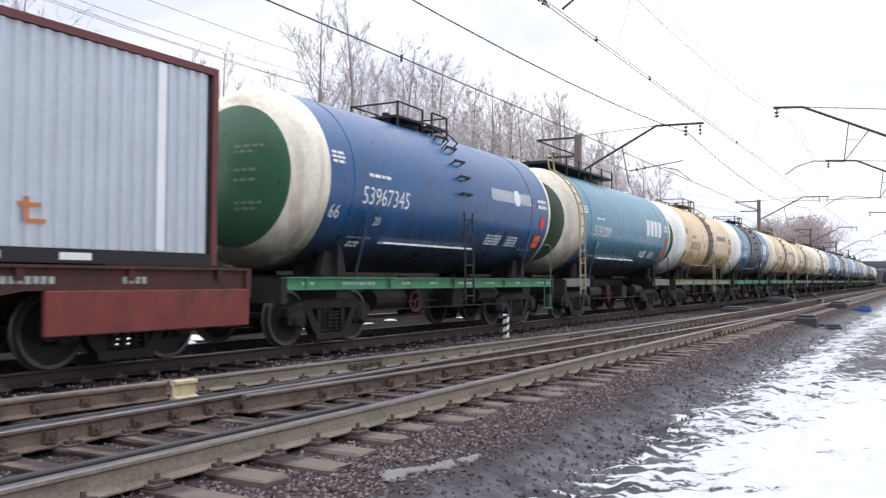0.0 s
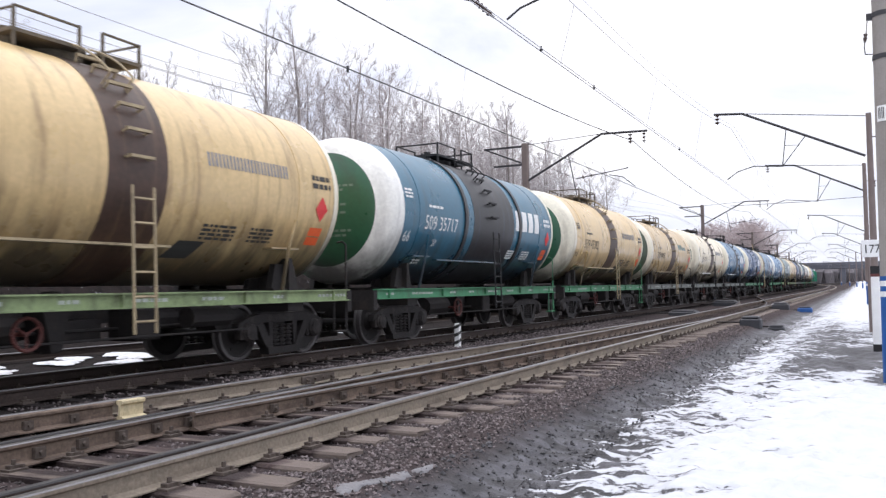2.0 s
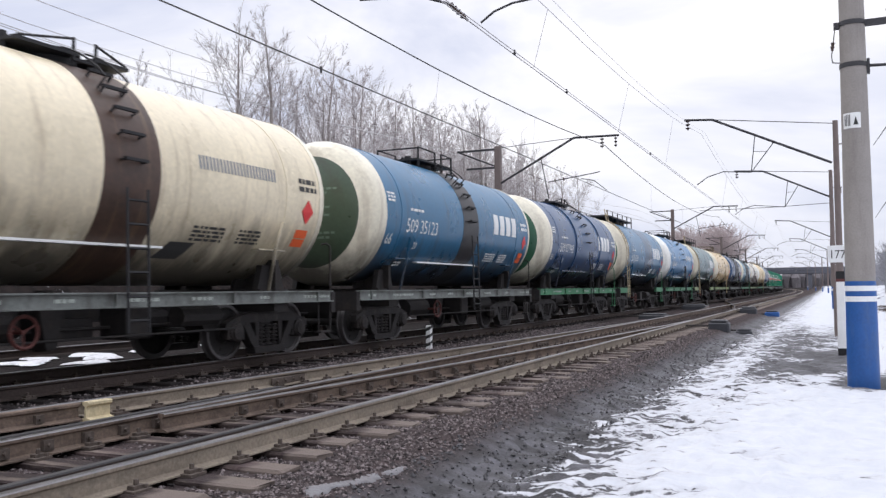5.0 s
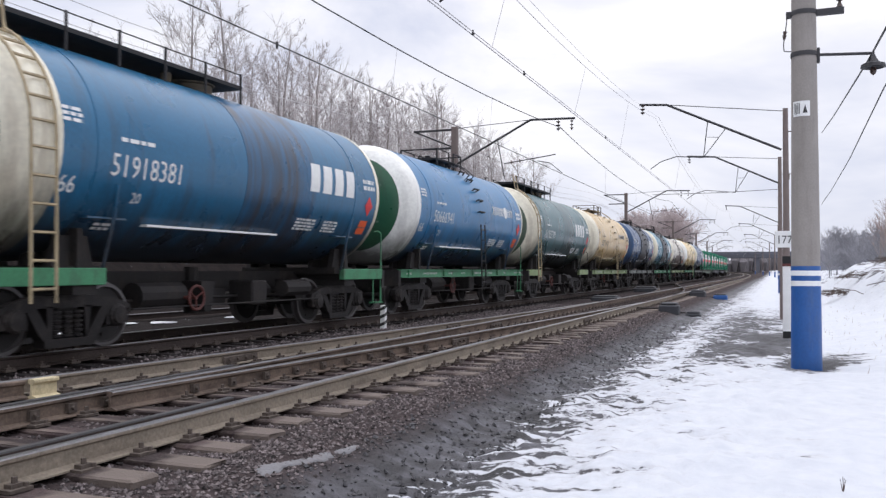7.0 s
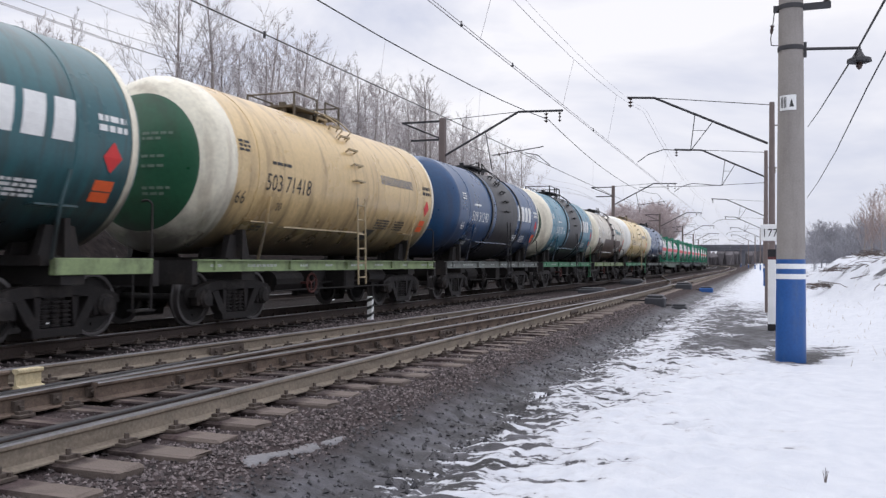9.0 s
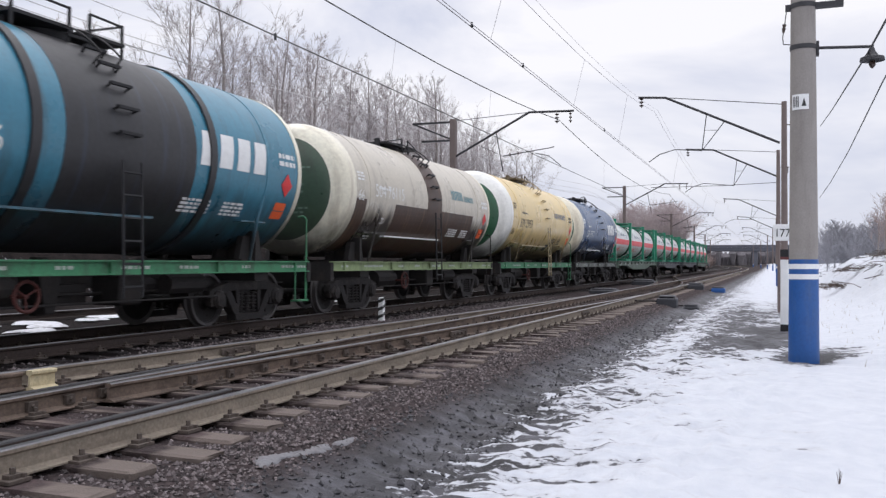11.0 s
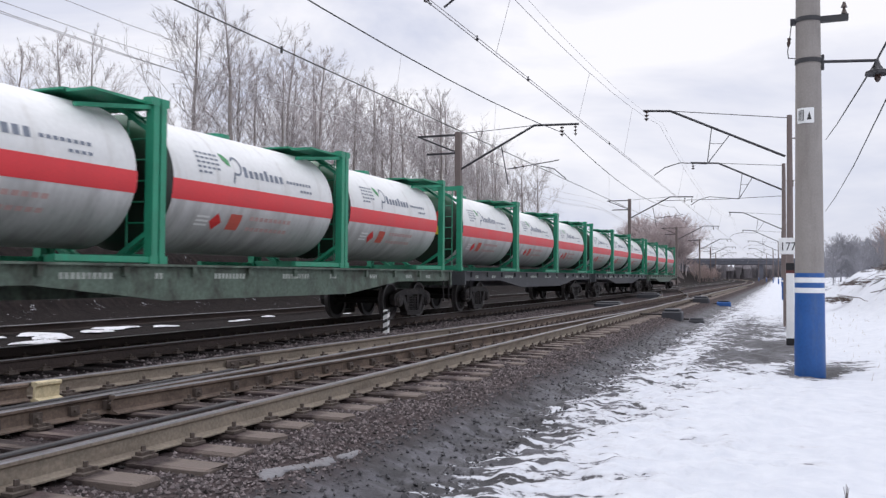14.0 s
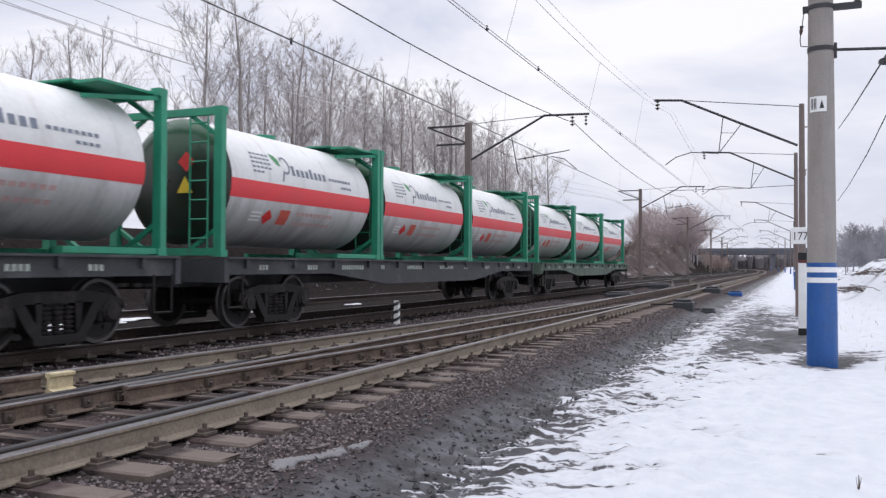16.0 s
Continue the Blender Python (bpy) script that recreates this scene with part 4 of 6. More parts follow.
def short_beams(bm):
    for s in (-1, 1):
        y0, y1 = sorted((s * 3.55, s * 5.5))
        box(bm, 1.28, 1.40, y0, y1, 0.93, 1.17, 0.01)


def saddle(bm):
    for s in (-1, 1):
        slab(bm, [(-0.42, 1.08), (0.42, 1.08), (0.26, 1.62), (-0.26, 1.62)], s * 1.0, s * 1.12)
        slab(bm, [(-0.42, 1.08), (0.42, 1.08), (0.3, 1.42), (-0.3, 1.42)], s * 0.5, s * 0.6)
        slab(bm, [(-0.05, 1.08), (0.05, 1.08), (0.05, 1.72), (-0.05, 1.72)], s * 0.5, s * 1.25)
    box(bm, -1.2, 1.2, -0.42, 0.42, 1.06, 1.2)


def end_handrail(bm, s):
    y = s * 5.5
    poly_rod(bm, [(1.36, y, 0.40), (1.36, y, 2.02), (1.30, y - s * 0.03, 2.08), (1.2, y - s * 0.06, 2.06)], 0.019, 6)
    poly_rod(bm, [(1.36, y - s * 0.02, 1.0), (1.36, y - s * 0.02, 0.38), (1.36, y - s * 0.42, 0.38), (1.36, y - s * 0.42, 1.0)], 0.016, 5)
    box(bm, 1.26, 1.42, min(y, y - s * 0.42), max(y, y - s * 0.42), 0.36, 0.39)


def brace(bm, s):
    """A slanting strap from the frame to the tank's flank."""
    y = s * 3.55
    poly_rod(bm, [(1.32, y, 1.15), (1.5, y - s * 0.03, 1.9), (SKIN * 0.99 + 0.02, y + s * 0.03, 2.35)], 0.03, 6)
    box(bm, 1.2, 1.42, y - 0.4, y + 0.35, 1.86, 1.89)


def small_text(bm, y, a, w, rows, rh=0.06):
    rects = []
    rnd = random.Random(int((y * 31 + a * 17 + w * 7) * 10))
    for i in range(rows):
        u = y
        while u < y + w:
            d = rnd.uniform(0.06, 0.2)
            rects.append((u, min(u + d, y + w), a - i * rh * 1.6 - rh, a - i * rh * 1.6))
            u += d + 0.035
    bars(bm, rects, SKIN, AXIS_Z)


def block_word(bm, y, a, count, w, h, slant=0.0):
    """A company's name as plain slanted blocks."""
    rects = []
    for i in range(count):
        u = y + i * w
        rects.append((u, u + w * (0.72 if w > 0.2 else 0.5), a, a + h))
    for y0, y1, a0, a1 in rects:
        off = slant * (a0 - a)
        bars(bm, [(y0 + off, y1 + off, a0, a1)], SKIN + 0.0005 * (y1 - y0 < w * 0.3), AXIS_Z, slant)


def tank_wagon(spec):
    (label, body, cap, near_ring, frame, kind, number, mark, ladder_mat, band, logo) = spec
    w = thing("tank_wagon", label, "tank wagon", "tank wagons of the train")
    WAGONS.append(w)
    bogie(w, -3.9)
    bogie(w, 3.9)
    put_split("centre_sill", "underframe_member", "centre_sill", centre_sill, m_frame_dark, w)
    put_split("coupler", "coupler_member", "coupler", coupler, m_running, w)
    for s in (-3.9, 3.9):
        put_split("saddle", "saddle_plate", "saddle", saddle, m_frame_dark, w, pose(0, s, 0))
    if kind == "long":
        put_split("end_beam", "end_beam", "short_beams", short_beams, frame, w)
    else:
        put("side_beam", mesh_of("side_beam", side_beam), frame, w)
        put("side_beam", mesh_of("side_beam", side_beam), frame, w, pose(0, 0, 0, 0, 0, 180))
        put("beam_lettering", mesh_of("beam_bars", beam_bars), m_beam_mark, w)["kind"] = "stuff"
    shell_from = TANK0 + (0.30 if kind == "long" else 0.22)
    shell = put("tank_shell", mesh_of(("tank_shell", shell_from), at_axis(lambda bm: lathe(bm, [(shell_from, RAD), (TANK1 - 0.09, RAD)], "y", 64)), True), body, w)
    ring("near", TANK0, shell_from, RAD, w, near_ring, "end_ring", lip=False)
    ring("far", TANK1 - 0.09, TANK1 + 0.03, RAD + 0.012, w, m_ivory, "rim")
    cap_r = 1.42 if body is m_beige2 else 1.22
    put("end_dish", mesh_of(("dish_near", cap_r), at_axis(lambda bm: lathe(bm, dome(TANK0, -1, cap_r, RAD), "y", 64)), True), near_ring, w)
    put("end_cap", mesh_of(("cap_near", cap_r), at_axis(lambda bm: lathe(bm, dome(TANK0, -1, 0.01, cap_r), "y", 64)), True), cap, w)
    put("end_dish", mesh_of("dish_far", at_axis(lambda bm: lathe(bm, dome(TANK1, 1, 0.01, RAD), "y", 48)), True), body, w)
    for y in (-3.95, 3.7):
        ring("seam", y, y + 0.03, RAD + 0.008, shell, body, "weld_seam")
    if kind == "ribbed":
        for y in (-1.62, 2.0):
            ring("rib", y, y + 0.16, RAD + 0.04, shell, m_stain_black if band is m_stain_black else body, "rib")
    if band:
        y0, y1 = (-1.05, 1.65) if kind == "ribbed" and band is m_stain_black else (-0.42, 0.62) if kind != "long" else (-0.4, 2.0)
        if band is not True:
            ring(("band", y0), y0, y1, RAD + 0.005, shell, band, "stained_band", "oil-stained dark band round the tank")
    if kind == "long":
        put_split("catwalk", "catwalk_post", "catwalk_long", catwalk_long, m_black, w, nest=True)
        put_split("ladder", "rung", "end_ladder", end_ladder, ladder_mat, w, nest=True)
    else:
        put_split("catwalk", "catwalk_rail", "catwalk_low" if body in (m_navy, m_yellow, m_greige, m_cream) else "catwalk_short", catwalk_low if body in (m_navy, m_yellow, m_greige, m_cream) else catwalk_short, m_black if ladder_mat is m_black else m_catwalk_worn, w, nest=True)
        put_split("ladder", "rung", "centre_ladder", centre_ladder, ladder_mat, w, nest=True)
    put("hatch", mesh_of("hatch", hatch, True), m_black if ladder_mat is m_black else m_catwalk_worn, w)
    rail_mat = frame if frame is m_frame_green else m_frame_dark
    put("handrail", mesh_of("handrail_a", lambda bm: end_handrail(bm, 1)), rail_mat, w)
    for s in (-1, 1):
        put("brace", mesh_of(("brace", s), lambda bm: brace(bm, s)), body, w)
    put("flank_rail", mesh_of("flank_rail", lambda bm: box(bm, 1.15, 1.33, -2.65, 0.95, 1.80, 1.835)), body if kind == "ribbed" else m_white_mark if body not in (m_beige, m_beige2, m_yellow) else m_ladder_ivory, w)
    up = 0.3 if body is m_greige else 0.0
    put("lettering", words_mesh(number, 0.46, SKIN, AXIS_Z, -3.68, up - 0.40), mark, shell, label="running number")
    put("lettering", words_mesh("20", 0.24, SKIN, AXIS_Z, -3.15, -0.78), mark, shell)
    put("lettering", words_mesh("66", 0.36, SKIN, AXIS_Z, -4.55, up * 1.6 - 0.72), mark, shell)
    put("small_lettering", mesh_of("small_marks", small_marks), mark, shell)["kind"] = "stuff"
    put_split("sign_block", "sign_block", ("company", logo), lambda bm: company(bm, logo), m_white_mark if logo in ("blocks", "globe") else m_teal_mark if logo == "teal" else m_slate_mark, shell)
    put("hazard_placard", mesh_of("diamond", diamond), m_red_mark, shell)
    put("cap_lettering", mesh_of("cap_marks", cap_marks), m_pale_mark, w)["kind"] = "stuff"
    put("handwheel", mesh_of("handwheel", handwheel), m_oxide_bright if body not in (m_navy,) else m_running, w)
    if mark is m_black_mark:
        put("dark_plate", mesh_of("dark_plate", lambda bm: bars(bm, [(0.95, 1.5, -1.36, -1.02)], SKIN + 0.002, AXIS_Z, 0.55)), m_black_mark, shell)
    if body is m_greige:
        for y0, y1, a0, a1 in ((-2.5, 3.3, -1.75, -0.22), (-4.62, -4.1, -1.75, -0.2)):
            put("dark_paint", mesh_of(("dark_paint", y0), lambda bm: bars(bm, [(y0, y1, a0, a1)], SKIN - 0.003, AXIS_Z)), m_stain_brown, shell)
    if body in (m_beige2, m_greige):
        # the older kind has a slimmer barrel on the same frame
        slim = pose(0, 0, AXIS_Z - RAD) @ Matrix.Diagonal((0.95, 1, 0.95, 1)) @ pose(0, 0, RAD - AXIS_Z)
        for ob in w.children:
            if ob.name.split(".")[0] in ("tank_shell", "end_ring", "rim", "end_dish", "end_cap", "catwalk", "ladder", "hatch", "cap_lettering", "flank_rail", "brace"):
                ob.matrix_local = slim @ ob.matrix_local
    put("number_placard", mesh_of("orange_plate", lambda bm: bars(bm, [(4.15, 4.52, -0.96, -0.80), (4.15, 4.52, -0.78, -0.62)], SKIN + 0.003, AXIS_Z)), m_orange_mark, shell)
    return w


def cap_marks(bm):
    """Rows of small white bars on the green end cap."""
    r = random.Random(6)
    for z0, n in ((0.45, 4), (0.36, 3), (0.05, 3), (-0.12, 3), (-0.5, 4), (-0.6, 3)):
        x = 0.15
        for i in range(n):
            d = r.uniform(0.06, 0.16)
            q = []
            for px, pz in ((x, z0), (x + d, z0), (x + d, z0 + 0.05), (x, z0 + 0.05)):
                rr = math.hypot(px, pz)
                q.append(bm.verts.new((px, TANK0 - 0.55 * math.sqrt(max(0, 1 - (rr / RAD) ** 2)) - 0.012, AXIS_Z + pz)))
            bm.faces.new(q)
            x += d + 0.04


def handwheel(bm):
    pts = [(1.22, -1.3 + 0.2 * math.cos(t), 0.68 + 0.2 * math.sin(t)) for t in np.linspace(0, 6.2832, 17)]
    poly_rod(bm, pts, 0.025, 6)
    for t in (0.5, 2.6, 4.7):
        rod(bm, (1.2, -1.3, 0.68), (1.22, -1.3 + 0.2 * math.cos(t), 0.68 + 0.2 * math.sin(t)), 0.015, 5)
    rod(bm, (0.7, -1.3, 0.68), (1.22, -1.3, 0.68), 0.03, 6)


m_pale_mark = surface("faded_white_marking", (0.14, 0.20, 0.15), 0.6, vary=0.3, scale=8, bump=0)
m_beam_mark = surface("worn_beam_marking", (0.40, 0.44, 0.40), 0.7, vary=0.3, scale=8, fine=40, bump=0, streak=GRIME, streak_amt=0.8, streak_scale=(6, 9, 9), streak_lo=0.5)
m_oxide_bright = surface("handwheel_red", (0.085, 0.022, 0.018), 0.7, vary=0.35, scale=6)


def beam_bars(bm):
    rnd = random.Random(3)
    y = -5.1
    while y < 5.2:
        d = rnd.choice((0.25, 0.5, 0.9))
        u = y
        while u < y + d:
            e = rnd.uniform(0.05, 0.12)
            vs = [bm.verts.new((1.384, a, b)) for a, b in ((u, 1.03), (u + e, 1.03), (u + e, 1.08), (u, 1.08))]
            bm.faces.new(vs)
            u += e + 0.03
        y += d + rnd.uniform(0.5, 1.3)


def small_marks(bm):
    small_text(bm, -3.5, 0.16, 0.7, 1, 0.06)
    small_text(bm, -4.55, 0.45, 0.35, 3, 0.05)
    small_text(bm, -3.6, -1.15, 0.35, 2, 0.05)
    small_text(bm, 1.5, -0.72, 0.75, 4, 0.045)
    small_text(bm, 2.6, -0.72, 0.6, 4, 0.045)
    small_text(bm, 4.1, 0.32, 0.55, 2, 0.09)


def company(bm, logo):
    if logo == "blocks":
        block_word(bm, 1.75, -0.15, 4, 0.50, 0.58, 0.15)
    elif logo == "globe":
        block_word(bm, 1.45, 0.1, 14, 0.085, 0.28)
        block_word(bm, 3.08, 0.1, 6, 0.1, 0.28)
        n = 18
        c = bm.verts.new(on_round(2.84, 0.24, SKIN, AXIS_Z))
        rim = [bm.verts.new(on_round(2.84 + 0.2 * math.cos(i / n * 6.2832), 0.24 + 0.2 * math.sin(i / n * 6.2832), SKIN, AXIS_Z)) for i in range(n)]
        for i in range(n):
            bm.faces.new((c, rim[i], rim[(i + 1) % n]))
    elif logo == "teal":
        block_word(bm, 1.45, 0.2, 8, 0.12, 0.30)
        block_word(bm, 2.5, 0.2, 10, 0.085, 0.18)
    else:
        block_word(bm, 1.45, 0.16, 24, 0.0825, 0.22)


def diamond(bm):
    c, d = (4.38, -0.28), 0.23
    pts = [(c[0] + d * 0.8, c[1]), (c[0], c[1] + d), (c[0] - d * 0.8, c[1]), (c[0], c[1] - d)]
    bm.faces.new([bm.verts.new(on_round(y, a, SKIN + 0.008, AXIS_Z)) for y, a in pts])


B, Gc, I = m_beige, m_cap_green, m_ivory
SPECS = [
    ("glossy dark blue tank wagon with ivory end ring and green frame", m_blue, Gc, I, m_frame_green, "plain", "53967345", m_white_mark, m_black, None, "globe"),
    ("faded teal tank wagon with a ladder on its ivory end", m_teal, m_cap_dark, I, m_frame_grey, "long", "51902089", m_white_mark, m_ladder_ivory, None, "blocks"),
    ("beige tank wagon with green end cap and olive frame", B, Gc, m_white_ring, m_frame_olive, "plain", "504 26220", m_black_mark, m_ladder_ivory, m_stain_brown, "slate"),
    ("blue tank wagon with a black oil-stained middle", m_steelblue, Gc, m_white_ring, m_frame_green, "ribbed", "509 35717", m_white_mark, m_black, m_stain_black, "blocks"),
    ("beige tank wagon with a brown stained band at its ladder", B, Gc, I, m_frame_green, "plain", "539 45382", m_black_mark, m_ladder_ivory, m_stain_brown, "slate"),
    ("dirty beige tank wagon with dark green end cap", m_beige2, m_cap_dark, I, m_frame_grey, "plain", "539 40097", m_black_mark, m_ladder_ivory, m_stain_brown, "teal"),
    ("cream tank wagon with dark green end cap", m_cream, m_cap_dark, I, m_frame_grey, "plain", "504 77215", m_black_mark, m_black, m_stain_brown, "slate"),
    ("mid-blue tank wagon with ivory end ring", m_blue2, m_cap_dark, I, m_frame_grey, "plain", "509 35123", m_white_mark, m_black, m_stain_black, "blocks"),
    ("navy tank wagon with two ribs and green end beams", m_navy, Gc, I, m_frame_green, "ribbed", "509 07948", m_white_mark, m_black, None, "blocks"),
    ("blue tank wagon with a long catwalk and an end ladder", m_blue2, Gc, I, m_frame_green, "long", "51918381", m_white_mark, m_ladder_ivory, m_smear_blue, "blocks"),
    ("bright blue tank wagon with white end ring", m_blue3, Gc, m_white_ring, m_frame_green, "plain", "50666941", m_white_mark, m_black, None, "globe"),
    ("weathered green-teal tank wagon with a long catwalk", m_green_teal, m_cap_dark, I, m_frame_olive, "long", "51902789", m_white_mark, m_ladder_ivory, m_smear_green, "blocks"),
    ("beige tank wagon with green cap and olive frame", B, Gc, I, m_frame_olive, "plain", "503 71418", m_black_mark, m_ladder_ivory, None, "none"),
    ("navy blue tank wagon with a black stained middle", m_navy, m_navy, m_navy, m_frame_grey, "ribbed", "509 31240", m_white_mark, m_black, m_stain_black, "blocks"),
    ("teal tank wagon with ivory end ring", m_teal, m_cap_dark, I, m_frame_green, "ribbed", "509 38116", m_white_mark, m_black, m_stain_black, "blocks"),
    ("pale grey-beige tank wagon stained dark below", m_greige, m_cap_dark, I, m_frame_olive, "plain", "504 76115", m_white_mark, m_black, m_stain_brown, "teal"),
    ("cream-yellow tank wagon with white end ring and green frame", m_yellow, Gc, m_white_ring, m_frame_green, "plain", "539 23959", m_black_mark, m_ladder_ivory, None, "slate"),
    ("navy blue tank wagon with ivory end ring", m_navy, Gc, I, m_frame_grey, "plain", "509 93377", m_white_mark, m_black, None, "blocks"),
]
PITCH_W = 12.075
STARTS = []
for k, spec in enumerate(SPECS):
    w = tank_wagon(spec)
    STARTS.append((w, 15.97 + PITCH_W * k))


# ---- flat wagons with tank containers ----
def fishbelly(length, deep):
    h = length / 2

    def build(bm):
        for s in (-1, 1):
            slab(bm, [(-h, 0.98), (-h + 3.6, 0.98), (-h + 6.2, deep), (h - 6.2, deep), (h - 3.6, 0.98), (h, 0.98), (h, 1.27), (-h, 1.27)], s * 1.28, s * 1.36)
            box(bm, min(s * 1.28, s * 1.44), max(s * 1.28, s * 1.44), -h, h, 1.25, 1.285)
        box(bm, -1.28, 1.28, -h, h, 1.18, 1.25)
        for s in (-1, 1):
            box(bm, -1.4, 1.4, s * h - 0.06, s * h + 0.06, 0.85, 1.26)
        box(bm, -0.2, 0.2, -h, h, 0.75, 1.18)
        y = -h + 0.6
        while y < h:
            box(bm, 1.36, 1.42, y - 0.05, y + 0.05, 1.10, 1.25)
            y += 1.55
    return build


def flat_parts(w, length, bogie_y, mat, deep):
    for s in (-1, 1):
        bogie(w, s * bogie_y)
    put_split("wagon_frame", "frame_member", ("fishbelly", length, deep), fishbelly(length, deep), mat, w)
    h = length / 2

    def ends(bm):
        for s in (-1, 1):
            box(bm, -0.12, 0.12, min(s * h, s * (h + 0.4)), max(s * h, s * (h + 0.4)), 0.78, 1.0)
            box(bm, -0.2, 0.2, min(s * (h + 0.35), s * (h + 0.6)), max(s * (h + 0.35), s * (h + 0.6)), 0.74, 1.06, 0.04)
            poly_rod(bm, [(1.36, s * (h - 0.1), 1.0), (1.36, s * (h - 0.1), 0.42), (1.36, s * (h - 0.5), 0.42), (1.36, s * (h - 0.5), 1.0)], 0.022, 5)
    put_split("coupler", "coupler_member", ("flat_ends", length), ends, m_running, w)

    def marks(bm):
        rnd = random.Random(8)
        y = -h + 1.0
        while y < h - 1:
            u = y
            d = rnd.choice((0.2, 0.3, 0.9))
            while u < y + d:
                vs = [bm.verts.new((1.366, a, b)) for a, b in ((u, 1.06), (u + 0.07, 1.06), (u + 0.07, 1.15), (u, 1.15))]
                bm.faces.new(vs)
                u += 0.1
            y += d + rnd.uniform(0.9, 2.4)
    put("frame_lettering", mesh_of(("flat_marks", length), marks), m_beam_mark, w)["kind"] = "stuff"


CL, CH, CR, CZ = 6.058, 2.591, 1.14, 1.36


def iso_frame(bm):
    h = CL / 2
    for sy in (-1, 1):
        for sx in (-1, 1):
            x0, x1 = sorted((sx * 1.219, sx * 1.06))
            y0, y1 = sorted((sy * h, sy * (h - 0.13)))
            box(bm, x0, x1, y0, y1, 0.0, CH)
            xc, xd = sorted((sx * 1.225, sx * 1.045))
            yc, yd = sorted((sy * (h + 0.004), sy * (h - 0.18)))
            box(bm, xc, xd, yc, yd, 0, 0.12)
            box(bm, xc, xd, yc, yd, CH - 0.12, CH + 0.004)
            # braces from the posts to the tank
            yi = sy * (h - 0.08)
            poly_rod(bm, [(sx * 1.1, yi, CH - 0.5), (sx * 0.45, yi, CH - 0.08)], 0.05, 4)
            poly_rod(bm, [(sx * 1.1, yi, 0.5), (sx * 0.45, yi, 0.08)], 0.05, 4)
            if sy < 0:
                continue
            poly_rod(bm, [(sx * 1.14, sy * (h - 0.1), CH - 0.15), (sx * 0.72, sy * (h - 1.25), CH - 0.28)], 0.045, 4)
            y0, y1 = sorted((sy * (h - 0.15), sy * (h - 2.0)))
            box(bm, min(sx * 1.2, sx * 1.1), max(sx * 1.2, sx * 1.1), y0, y1, 0.02, 0.11)
        y0, y1 = sorted((sy * h, sy * (h - 0.1)))
        box(bm, -1.06, 1.06, y0, y1, CH - 0.14, CH - 0.01)
        box(bm, -1.06, 1.06, y0, y1, 0.02, 0.15)


def iso_walk(bm):
    box(bm, -0.55, 0.55, 1.75, 2.9, CH - 0.05, CH - 0.02)
    box(bm, 0.6, 1.1, 1.75, 2.9, CH - 0.1, CH - 0.06)
    rod(bm, (0.0, 0.0, CH - 0.12), (0.0, 0.0, CH - 0.03), 0.25, 14)


def iso_ladder(bm):
    ladder(bm, [(0.72, -CL / 2 + 0.03, 0.15), (0.72, -CL / 2 + 0.03, CH - 0.1)], 0.19, 0.3, 0.018, False)


def iso_logo_word(bm):
    rects = []
    for i in range(8):
        u = -0.62 + i * 0.17
        rects += [(u, u + 0.11, 0.47, 0.68 if i in (0, 4) else 0.62)]
    bars(bm, rects, CR + 0.006, CZ)
    rects = [(0.82 + i * 0.12, 0.9 + i * 0.12, 0.5, 0.56) for i in range(8)] + [(1.3 + i * 0.12, 1.38 + i * 0.12, 0.36, 0.41) for i in range(4)]
    rects += [(-1.95 + i * 0.13, -1.86 + i * 0.13, 0.78 - k * 0.09, 0.82 - k * 0.09) for i in range(5) for k in range(5 if i < 3 else 4)]
    bars(bm, rects, CR + 0.006, CZ)


def iso_loop(bm):
    pts = [(-0.83 + 0.14 * math.cos(t), 0.66 + 0.17 * math.sin(t)) for t in np.linspace(-2.2, 2.6, 16)]
    pts = [(-0.98, 0.32), (-0.93, 0.47)] + pts
    prev = None
    for i, (a, b) in enumerate(pts):
        (p, q), (u, v) = pts[max(i - 1, 0)], pts[min(i + 1, len(pts) - 1)]
        n = Vector((v - q, p - u)).normalized() * 0.022
        row = [bm.verts.new(on_round(a + k * n.x, b + k * n.y, CR + 0.007, CZ)) for k in (1, -1)]
        if prev:
            bm.faces.new((prev[0], row[0], row[1], prev[1]))
        prev = row


def iso_leaf(bm):
    bm.faces.new([bm.verts.new(on_round(y, z, CR + 0.008, CZ)) for y, z in ((-1.0, 0.62), (-1.02, 0.75), (-1.12, 0.84), (-1.26, 0.88), (-1.2, 0.74), (-1.1, 0.65))])


def iso_diamond(bm):
    for y, a, d in ((-1.32, -0.42, 0.17),):
        bm.faces.new([bm.verts.new(on_round(y + u, a + v, CR + 0.007, CZ)) for u, v in ((d, 0), (0, d), (-d, 0), (0, -d))])


def iso_small(bm):
    bars(bm, [(-1.86, -1.52, -0.36 - k * 0.08, -0.32 - k * 0.08) for k in range(3)], CR + 0.006, CZ)


def iso_pink(bm):
    bars(bm, [(-0.35 + i * 0.16, -0.23 + i * 0.16, -0.33 - k * 0.22, -0.25 - k * 0.22) for i in range(9) for k in range(2)], CR + 0.006, CZ)


def iso_dish(s, a, b):
    return lambda bm: lathe(bm, [(s * (2.62 + 0.3 * math.sqrt(max(0, 1 - (r / CR) ** 2))), r) for r in np.linspace(a, b, 8)], "y", 40)


def lift(build, dz):
    def inner(bm):
        build(bm)
        for v in bm.verts:
            v.co.z += dz
    return inner


